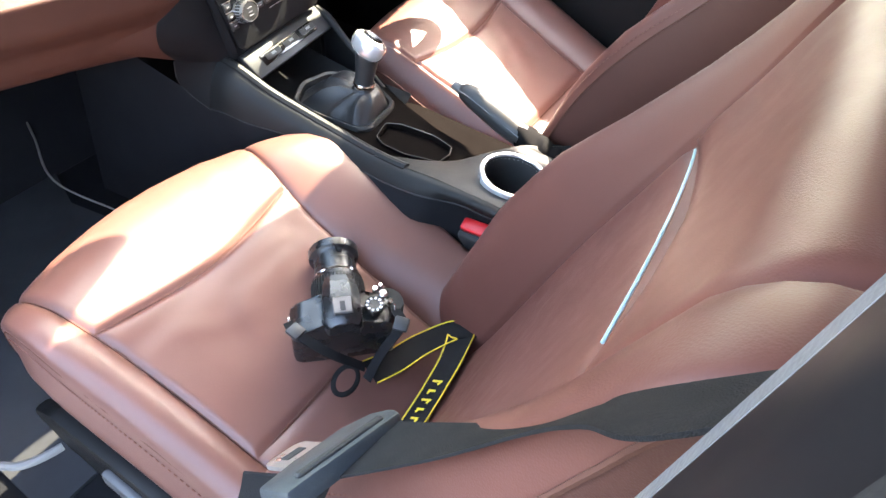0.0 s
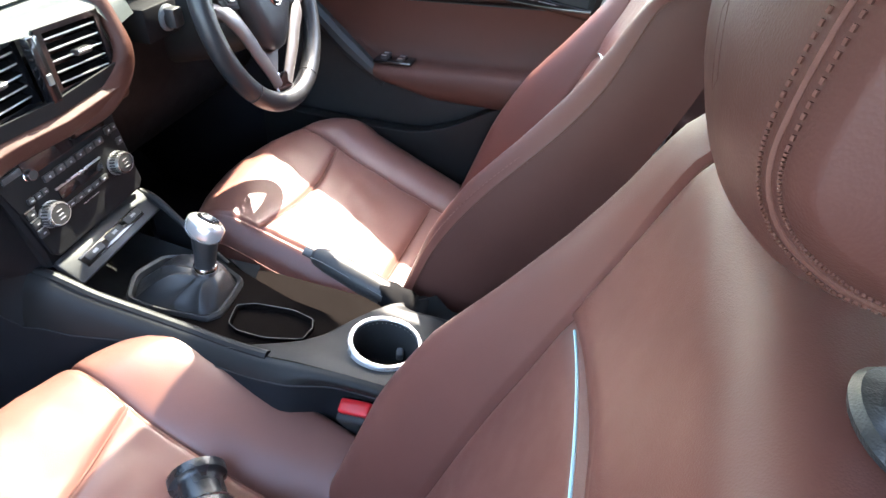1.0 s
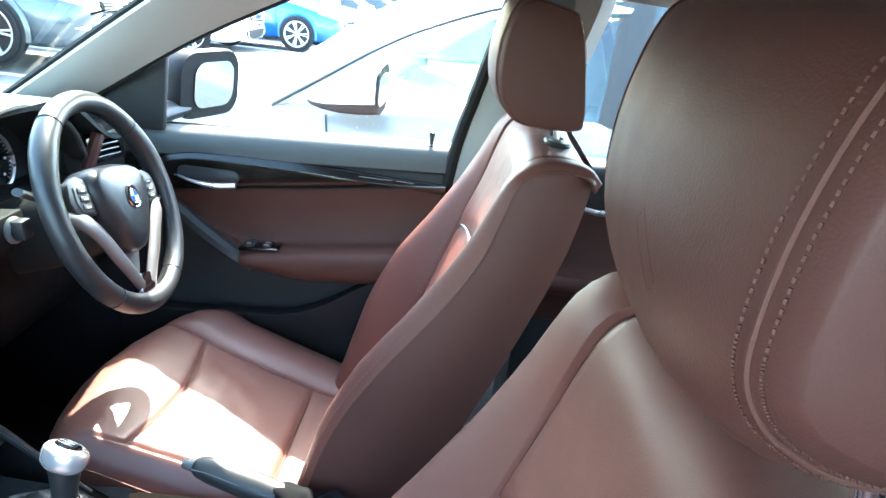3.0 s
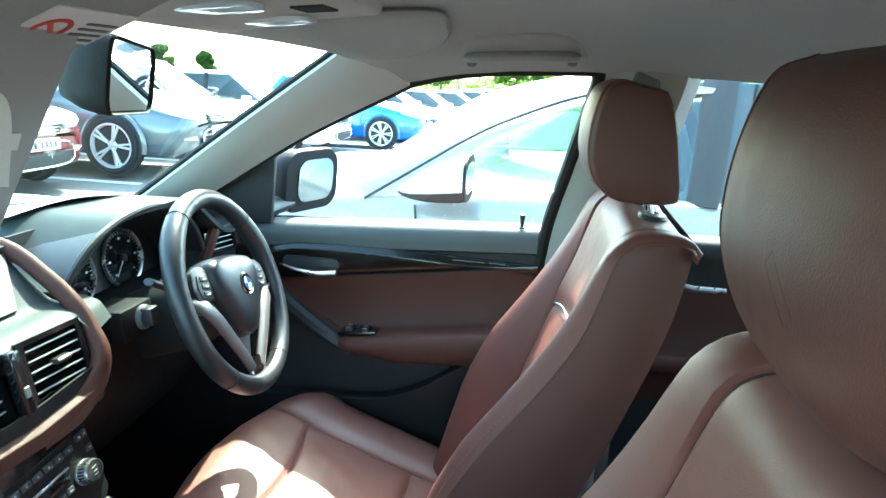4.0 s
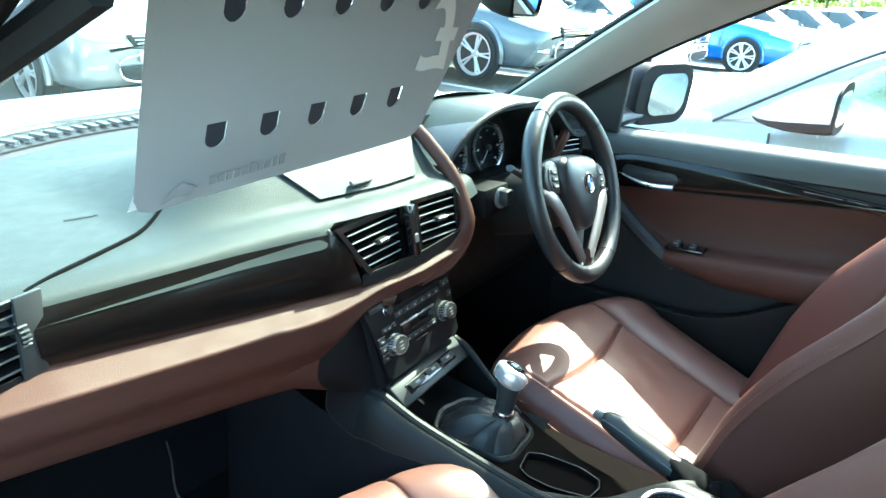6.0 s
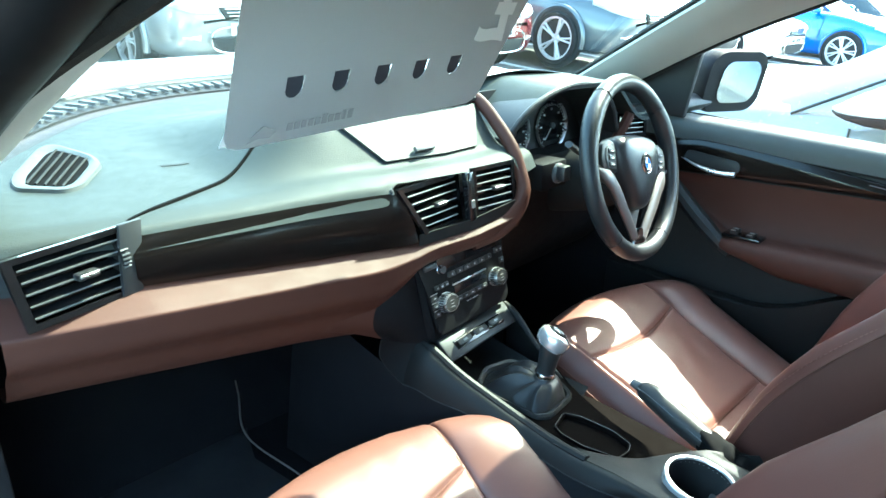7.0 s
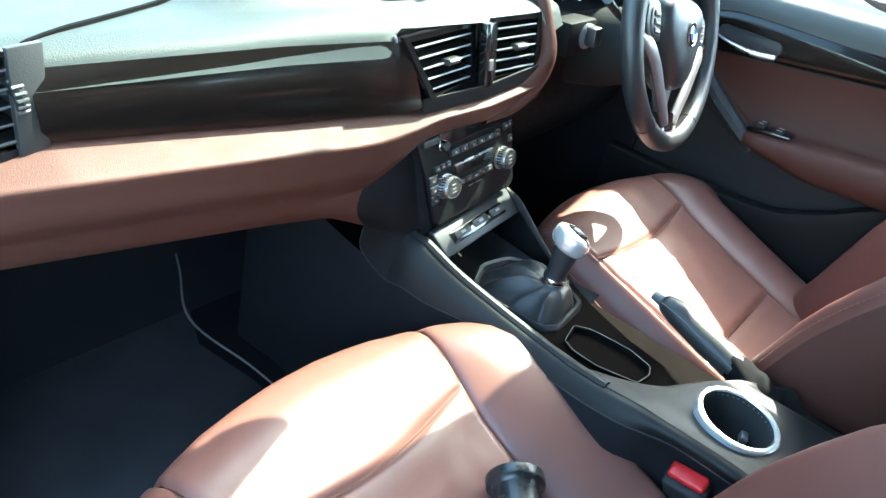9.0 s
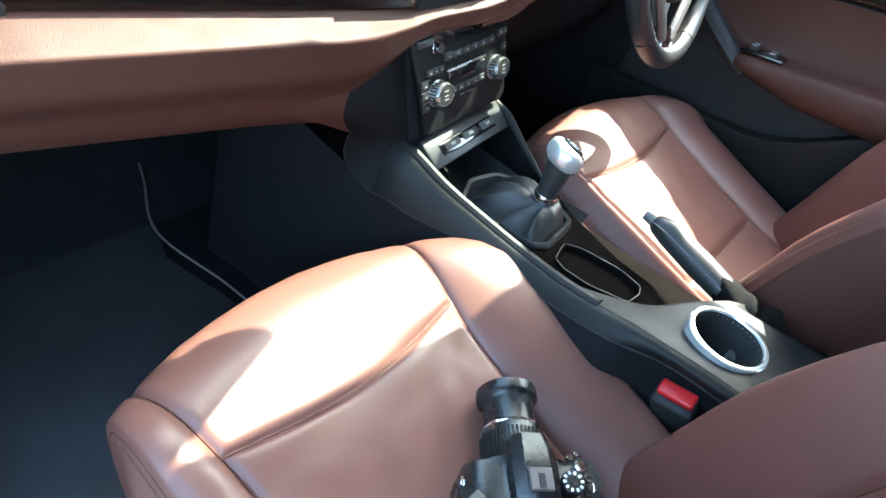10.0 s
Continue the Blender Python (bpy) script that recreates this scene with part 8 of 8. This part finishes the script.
    for k, dz in ((1.0, 0.0), (0.93, 0.018), (0.75, 0.032), (0.45, 0.042), (0.02, 0.046)):
        secs.append([c + (p - c) * k + Vector((0, 0, dz)) for p in top[0]])
    loft(bm, secs)
    part("roof", bm, paint, e, sharp=60)
    for sd in (-1, 1):
        # pillars follow the glasshouse, a little proud
        for nm, k, rr in (("front_pillar", 6, 0.034), ("middle_pillar", 0, 0.060 if smart else 0.040), ("rear_pillar", 35, 0.060))[1 if smart else 0:]:
            bm = bmesh.new()
            idx = k if sd > 0 else (20 - k) % 40
            pts = []
            for j in range(11):
                h = j / 10
                o_ = outline(h, 0.003)
                if nm == "middle_pillar":
                    q = o_[idx].copy()
                    q.y = (-0.34 if smart else -0.42) - 0.06 * h
                else:
                    q = o_[idx]
                pts.append(q)
            tube(bm, pts, rr, 8, flat=0.35 if nm == "middle_pillar" else 0.6)
            part(nm, bm, MATT if nm == "middle_pillar" else paint, e)
        bm = bmesh.new()
        tube(bm, [p + Vector((sd * 0.006, 0, 0)) for p in sorted([q for q in outline(0.0, 0.004) if q.x * sd > w * 0.5], key=lambda q: q.y)], 0.010, 6)
        part("sill_trim", bm, MATT if not smart else CHROME, e)
        if smart:
            bm = bmesh.new()
            grid(bm, lambda a, b: Vector((sd * (w * (0.895 - 0.235 * (0.04 + 0.90 * b) ** 1.15) + 0.008), -0.36 - 0.06 * b - (1.05 - 0.10 * b) * a, zb_ + (zt_ - zb_) * (0.04 + 0.90 * b))), 10, 8)
            thicken(bm, 0.003)
            part("rear_window", bm, CARGLASS, e, "dark rear side window")
            bm = bmesh.new()
            tube(bm, [(sd * (w * (0.895 - 0.235 * h ** 1.15) + 0.012), -0.46 - 0.06 * h, zb_ + (zt_ - zb_) * h) for h in [0.03 + 0.09 * j for j in range(11)]], 0.006, 6)
            part("window_divider", bm, RUBBER, e)
        if smart:
            # broad painted pillar that runs up into the roof, with the door's frame below it
            low_ = [(0.818, 0.60, 0.955), (0.800, 0.498, 1.076), (0.765, 0.301, 1.196), (0.700, 0.085, 1.276), (0.645, -0.22, 1.325), (0.63, -0.45, 1.345)]
            mid_ = [(0.826, 0.86, 0.905), (0.800, 0.655, 1.036), (0.770, 0.505, 1.130), (0.720, 0.345, 1.212), (0.640, 0.072, 1.312), (0.61, -0.26, 1.360)]
            top_ = [(0.720, 0.98, 0.955), (0.660, 0.747, 1.105), (0.610, 0.590, 1.215), (0.560, 0.460, 1.295), (0.510, 0.272, 1.352), (0.460, 0.070, 1.395)]
            for nm, rows in (("door_frame", (low_, mid_)), ("front_pillar", (mid_, top_))):
                bm = bmesh.new()

                def rail(a, b):
                    p = Vector(spline(rows[0], a)).lerp(Vector(spline(rows[1], a)), b)
                    return Vector((sd * (p.x + 0.016 + 0.008 * math.sin(math.pi * b)), p.y, p.z + 0.006 * math.sin(math.pi * b)))
                grid(bm, rail, 24, 6)
                part(nm, thicken(bm, 0.004), paint, e)
            bm = bmesh.new()
            tube(bm, [(sd * (x + 0.019), y, z) for x, y, z in [spline(mid_, i / 30) for i in range(31)]], 0.0055, 6)
            part("frame_gap", bm, MATT, e)
        # doors
        for y0 in (0.62, -0.42, -1.30):
            bm = bmesh.new()
            k = []
            for z in (0.32, 0.5, 0.65, 0.8, 0.9 + B):
                k.append((sd * (w * lerp_table([(0.2, 0.96), (0.32, 0.975), (0.5, 1.002), (0.65, 0.999), (0.8, 0.978), (0.9, 0.962), (1.1, 0.955)], z) + 0.0005), y0 + (0.10 * (z - 0.5) if y0 > 0 else -0.03), z))
            tube(bm, k, 0.004, 5)
            part("door_gap", bm, MATT, body)
        for y0 in (-0.28, -1.16):
            bm = bmesh.new()
            tube(bm, [(sd * (w * 0.968 + 0.012), y0 - 0.09, 0.855 + B), (sd * (w * 0.968 + 0.026), y0, 0.860 + B), (sd * (w * 0.968 + 0.012), y0 + 0.09, 0.855 + B)], 0.011, 8)
            part("door_handle", bm, paint, body)
        # mirror
        if smart:
            mx = w + 0.085

            def shell_ring(y, zb, zt, hw, lo=0.0, hi=1.0, grow=0.0):
                ring = []
                for q in range(24):
                    a_ = 2 * math.pi * q / 24
                    c_, s_ = math.cos(a_), math.sin(a_)
                    zz = 0.5 + 0.5 * math.copysign(abs(s_) ** 0.6, s_)
                    zz = lo + (hi - lo) * zz
                    ring.append(Vector((sd * (mx + (hw + grow) * math.copysign(abs(c_) ** 0.6, c_)), y, zb + (zt - zb) * zz + grow * (2 * zz - 1))))
                return ring
            prof = [(0.690, 0.970, 0.984, 0.030), (0.668, 0.962, 1.000, 0.058), (0.630, 0.955, 1.030, 0.085), (0.575, 0.951, 1.066, 0.106), (0.510, 0.953, 1.092, 0.116), (0.462, 0.957, 1.101, 0.116), (0.449, 0.961, 1.098, 0.112)]
            bm = bmesh.new()
            loft(bm, [shell_ring(*p) for p in prof])
            mm = part("door_mirror", bm, PAINTS["silver"], e, "pale painted mirror cap over a black base")
            bm = bmesh.new()
            loft(bm, [shell_ring(*p, 0.0, 0.34, 0.003) for p in prof])
            part("mirror_base", bm, DARKTRIM, mm)
            bm = bmesh.new()
            loft(bm, [shell_ring(y, 0.957, 1.101, 0.116, 0.0, 1.0, 0.0045) for y in (0.457, 0.448)])
            part("mirror_rim", bm, DARKTRIM, mm)
            bm = bmesh.new()
            loft(bm, [shell_ring(y, zb + 0.34 * (zt - zb), zb + 0.41 * (zt - zb), hw, 0.0, 1.0, 0.0035) for y, zb, zt, hw in prof[2:5]])
            part("indicator_strip", bm, LAMP, mm)
            bm = bmesh.new()
            loft(bm, [shell_ring(y, zb, zt, hw, 0.08, 0.92, -0.008) for y, zb, zt, hw in ((0.4495, 0.961, 1.098, 0.112), (0.4465, 0.961, 1.098, 0.112))])
            part("mirror_glass", bm, MIRROR, mm)
        else:
            bm = bmesh.new()
            mo = pose(sd * (w + 0.085), 0.50, 1.005 + B, 90, 0, 0)
            o_ = rounded(0.20, 0.13, 0.045, 5)
            loft(bm, [[mo @ Vector((x * k, y * k, z)) for x, y in o_] for k, z in ((0.30, -0.10), (0.72, -0.085), (0.95, -0.04), (1.0, 0.0), (0.97, 0.035), (0.90, 0.05))])
            mm = part("door_mirror", bm, paint, e)
            bm = bmesh.new()
            prism(bm, [(x * 0.86, y * 0.82) for x, y in o_], 0.050, 0.053, mo)
            part("mirror_glass", bm, MIRROR, mm)
        bm = bmesh.new()
        tube(bm, [(sd * (w * 0.88), 0.60 if smart else 0.51, 0.955 + B), (sd * (w + 0.05), 0.60 if smart else 0.51, 0.968 + B)], 0.028 if not smart else 0.020, 8, flat=0.6)
        part("mirror_arm", bm, BLACK, mm)
        # lamps
        bm = bmesh.new()
        hl = [(0.42, 0.02, 0.66), (0.62, -0.03, 0.675), (0.80, -0.16, 0.72), (0.90, -0.42, 0.785)]
        pts = [(sd * w * spline(hl, i / 12)[0] * 0.985, f + spline(hl, i / 12)[1] - 0.055, spline(hl, i / 12)[2]) for i in range(13)]
        tube(bm, pts, [0.045 + 0.03 * math.sin(math.pi * i / 12) for i in range(13)], 10, flat=0.75)
        part("headlight", bm, LAMP, e, "clear headlight")
        bm = bmesh.new()
        tube(bm, [(sd * w * 0.60, f - 0.045, 0.42), (sd * w * 0.76, f - 0.125, 0.425)], 0.045, 10, flat=0.7)
        fl = part("fog_lamp", bm, LAMP, e)
        bm = bmesh.new()
        tube(bm, [(sd * w * 0.50, f - 0.020, 0.475), (sd * w * 0.82, f - 0.155, 0.495)], 0.010, 6)
        part("fog_trim", bm, CHROME, fl)
        bm = bmesh.new()
        tube(bm, [(sd * w * 0.72, r + 0.06, 0.80), (sd * w * 0.93, r + 0.16, 0.84)], 0.07, 8, flat=0.7)
        part("tail_light", bm, PAINTS["red"], e)
        # wheels and arches
        for yy in (f - 0.88, f - 0.88 - wheelbase):
            R_ = 0.325
            m = pose(sd * (w - 0.060), yy, R_, 0, 90 * sd, 0)
            wheel_part(e, m, R_, spokes)
            bm = bmesh.new()
            arc = [radians(-12 + 204 * i / 20) for i in range(21)]
            tube(bm, [(sd * (w * 0.985), yy + 0.385 * math.cos(a_), R_ + 0.385 * math.sin(a_)) for a_ in arc], 0.035, 8)
            part("wheel_arch", bm, paint, e)
            bm = bmesh.new()
            lathe(bm, [(0.001, 0), (0.375, 0)], 30, pose(sd * (w * 1.004), yy, R_ + 0.01, 0, 90 * sd, 0), cap=False)
            part("arch_gap", bm, MATT, e)
    # nose
    bm = bmesh.new()
    prism(bm, [(-0.36, 0.70), (0.36, 0.70), (0.30, 0.60), (-0.30, 0.60)], 0, 0.03, pose(0, f - 0.035, 0, 90, 0, 180), 0.01)
    gr = part("grille", bm, MATT, e, "black grille")
    for i in range(3):
        bm = bmesh.new()
        box(bm, (0.62 - 0.04 * i, 0.012, 0.014), (0, f + 0.002, 0.685 - 0.032 * i), (0, 0, 0), 0.003)
        part("grille_bar", bm, CHROME, gr)
    bm = bmesh.new()
    prism(bm, [(-0.46, 0.42), (0.46, 0.42), (0.38, 0.28), (-0.38, 0.28)], 0, 0.03, pose(0, f - 0.03, 0, 90, 0, 180), 0.01)
    lg = part("lower_grille", bm, MATT, e)
    bm = bmesh.new()
    tube(bm, [(0.46 * math.copysign(abs(math.cos(a_)) ** 0.5, math.cos(a_)), f + 0.004, 0.40 + 0.125 * math.copysign(abs(math.sin(a_)) ** 0.6, math.sin(a_))) for a_ in [2 * math.pi * i / 36 for i in range(36)]], 0.010, 6, closed=True)
    part("grille_trim", bm, CHROME, lg)
    bm = bmesh.new()
    box(bm, (0.52, 0.012, 0.112), (0, f + 0.012, 0.50), (0, 0, 0), 0.003)
    pl = part("number_plate", bm, WHITEPR, e, "white number plate with dark bars")
    for i in range(7):
        bm = bmesh.new()
        box(bm, (0.040, 0.002, 0.066), (-0.19 + 0.058 * i + (0.03 if i > 3 else 0), f + 0.019, 0.50), (0, 0, 0))
        part("plate_bar", bm, MATT, pl)
    for sd in (-1, 1):
        bm = bmesh.new()
        tube(bm, [(sd * 0.10, 0.92, 0.985 + B), (sd * 0.30, 0.86, 0.992 + B), (sd * 0.62, 0.76, 1.000 + B)], 0.012, 6)
        part("wiper", bm, MATT, e)
    e.matrix_basis = pose(at[0], at[1], at[2], 0, 0, yaw)
    return e


# neighbour, parked alongside
parked_car("pale silver hatchback parked close alongside the driver's door", PAINTS["pearl"], (2.56, -0.22, 0.0), 0, 4.45, 1.82, 1.44, 5, smart=True)
# unseen car added on the open door's side to hold back low sky light
parked_car("unseen black estate car added to block low sky light beside the open door", PAINTS["black"], (-3.15, -0.35, 0.0), 0, 4.75, 1.86, 1.62, 5, tall=0.10)
# facing row
parked_car("black car facing across the lane, seen over the bonnet", PAINTS["black"], (0.30, 7.9, 0.0), 180, 4.6, 1.86, 1.62, 5, tall=0.08)
parked_car("pale grey car in the facing row, in full sun", PAINTS["silver"], (2.75, 8.3, 0.0), 180, 4.5, 1.80, 1.50, 5)
parked_car("dark red hatchback in the facing row", PAINTS["red"], (5.05, 7.0, 0.04), 180, 4.3, 1.78, 1.47, 5)
parked_car("dark blue saloon with silver alloy wheels in the facing row", PAINTS["navy"], (7.28, 6.5, 0.08), 180, 4.75, 1.86, 1.48, 5, 2.85)
parked_car("black estate car in the facing row", PAINTS["black"], (9.75, 6.6, -0.10), 180, 4.6, 1.82, 1.50, 5)
parked_car("white hatchback in the facing row", PAINTS["white"], (12.2, 6.2, -0.24), 180, 4.2, 1.76, 1.48, 5)
parked_car("bright blue hatchback with dark alloy wheels", PAINTS["blue"], (14.3, 4.75, -0.25), 180, 3.95, 1.80, 1.46, 7)
for i, (x, y, p) in enumerate(((17.4, 4.4, "silver"), (20.2, 3.9, "white"), (23.2, 3.4, "silver"), (26.4, 3.0, "navy"), (30.0, 2.4, "white"))):
    parked_car("%s car further along the parked row" % {"silver": "silver grey", "white": "white", "navy": "dark blue"}[p], PAINTS[p], (x, y, ground_z(x)), 180, 4.3, 1.78, 1.47, 5)


# ---- greenery ----
def leaf_material(name, color):
    """Leaves that let part of the light through."""
    m = material(name, color, 0.6, 0, 0.3, vary=0.45)
    n, ln = m.node_tree.nodes, m.node_tree.links
    p = n["Principled BSDF"]
    tr = n.new("ShaderNodeBsdfTranslucent")
    ln.new(p.inputs["Base Color"].links[0].from_socket, tr.inputs[0])
    mx = n.new("ShaderNodeMixShader")
    mx.inputs[0].default_value = 0.5
    ln.new(p.outputs[0], mx.inputs[1])
    ln.new(tr.outputs[0], mx.inputs[2])
    ln.new(mx.outputs[0], n["Material Output"].inputs[0])
    return m


LEAF = leaf_material("leaves", (0.110, 0.170, 0.028))
LEAF2 = leaf_material("dark_leaves", (0.060, 0.115, 0.024))
BARK = material("bark", (0.12, 0.09, 0.065), 0.9, 0, 0.2, 60, 0.8, 0.3)
GRASS = material("grass", (0.12, 0.19, 0.035), 0.9, 0, 0.2, 40, 0.8, 0.4)
rng = random.Random(5)


def leaf_cloud(bm, centre, radii, n, size):
    for _ in range(n):
        while True:
            p = Vector((rng.uniform(-1, 1), rng.uniform(-1, 1), rng.uniform(-1, 1)))
            if 0.25 < p.length < 1:
                break
        c = Vector(centre) + Vector((p.x * radii[0], p.y * radii[1], p.z * radii[2]))
        a, b = Vector((rng.gauss(0, 1), rng.gauss(0, 1), rng.gauss(0, 1))).normalized(), Vector((rng.gauss(0, 1), rng.gauss(0, 1), rng.gauss(0, 1)))
        b = (b - a * b.dot(a)).normalized()
        s = size * rng.uniform(0.6, 1.4)
        vs = [bm.verts.new(c + q) for q in (-a * s, b * s * 0.5, a * s, -b * s * 0.5)]
        bm.faces.new(vs)


def tree(at, h, spread, mat, label, trunk=True):
    e = thing("tree", label, "tree", at, "trees")
    x, y, z = 0, 0, 0
    bm = bmesh.new()
    tube(bm, [(0, 0, -0.1), (0.05, 0, h * 0.25), (-0.05, 0.05, h * 0.5), (0.02, 0, h * 0.85)], [h * 0.028, h * 0.022, h * 0.015, h * 0.004], 8)
    part("trunk", bm, BARK, e)
    for i in range(7):
        bm = bmesh.new()
        a = i * 2.4
        z0 = h * (0.32 + 0.07 * i)
        L_ = spread * (0.8 - 0.06 * i)
        tube(bm, [(0, 0, z0), (math.cos(a) * L_ * 0.5, math.sin(a) * L_ * 0.5, z0 + h * 0.08), (math.cos(a) * L_, math.sin(a) * L_, z0 + h * 0.18)], [h * 0.010, h * 0.007, h * 0.002], 6)
        part("limb", bm, BARK, e)
    bm = bmesh.new()
    for i in range(16):
        a, k = rng.uniform(0, 6.28), rng.uniform(0.1, 0.85)
        zz = h * rng.uniform(0.42, 0.92)
        sq = 1 - 0.5 * abs(zz / h - 0.6) / 0.4
        leaf_cloud(bm, (math.cos(a) * spread * k * sq, math.sin(a) * spread * k * sq, zz), (spread * 0.36, spread * 0.36, h * 0.12), 420, 0.05 * h ** 0.6)
    part("crown", bm, mat, e, sharp=180)
    return e


tree((47, 8.2, -0.6), 3.8, 1.6, LEAF2, "leafy young tree with a thin trunk beyond the car park")
tree((60, 3.9, -0.6), 3.1, 2.1, LEAF, "broad green tree beyond the hedge")
tree((66, 2.0, -0.6), 4.3, 1.2, LEAF2, "dark green tree beyond the hedge")
tree((60, -0.8, -0.6), 3.6, 2.0, LEAF, "rounded green tree beyond the hedge")
tree((58, 37, -0.6), 3.7, 1.5, LEAF2, "small round green tree across the car park")
tree((58, 32.2, -0.6), 3.1, 1.1, LEAF2, "narrow green tree across the car park")
tree((64, 16, -0.6), 2.4, 2.4, LEAF, "low green tree at the edge of the car park")
bm = bmesh.new()
for i in range(66):
    y = -56 + i * 1.15
    leaf_cloud(bm, (56 + rng.uniform(-1.5, 1.5), y, -0.1 + rng.uniform(-0.2, 0.4) - 0.7 * smooth(6, 18, y)), (1.6, 1.1, 0.9 + rng.uniform(0, 0.5)), 260, 0.16)
single("hedge", bm, LEAF, "long green hedge along the edge of the car park", "hedge", "", "stuff", 180)
bm = bmesh.new()
grid(bm, lambda a, b: Vector((46 + 160 * a, -160 + 320 * b, -0.60 + 1.4 * smooth(0.02, 0.5, a))), 12, 20)
tagged(obj("grass_bank", bm, GRASS), "bright grass bank beyond the car park", "grass", kind="structure")
post = thing("sign_post", "thin grey post with a small sign at the car park edge", "post")
bm = bmesh.new()
tube(bm, [(40, 5.9, -0.7), (40, 5.9, 2.6)], 0.05, 8)
part("pole", bm, GREYPL, post)
bm = bmesh.new()
box(bm, (0.04, 0.35, 0.5), (39.94, 5.9, 2.35), (0, 0, 0), 0.01)
part("sign", bm, WHITEPR, post)
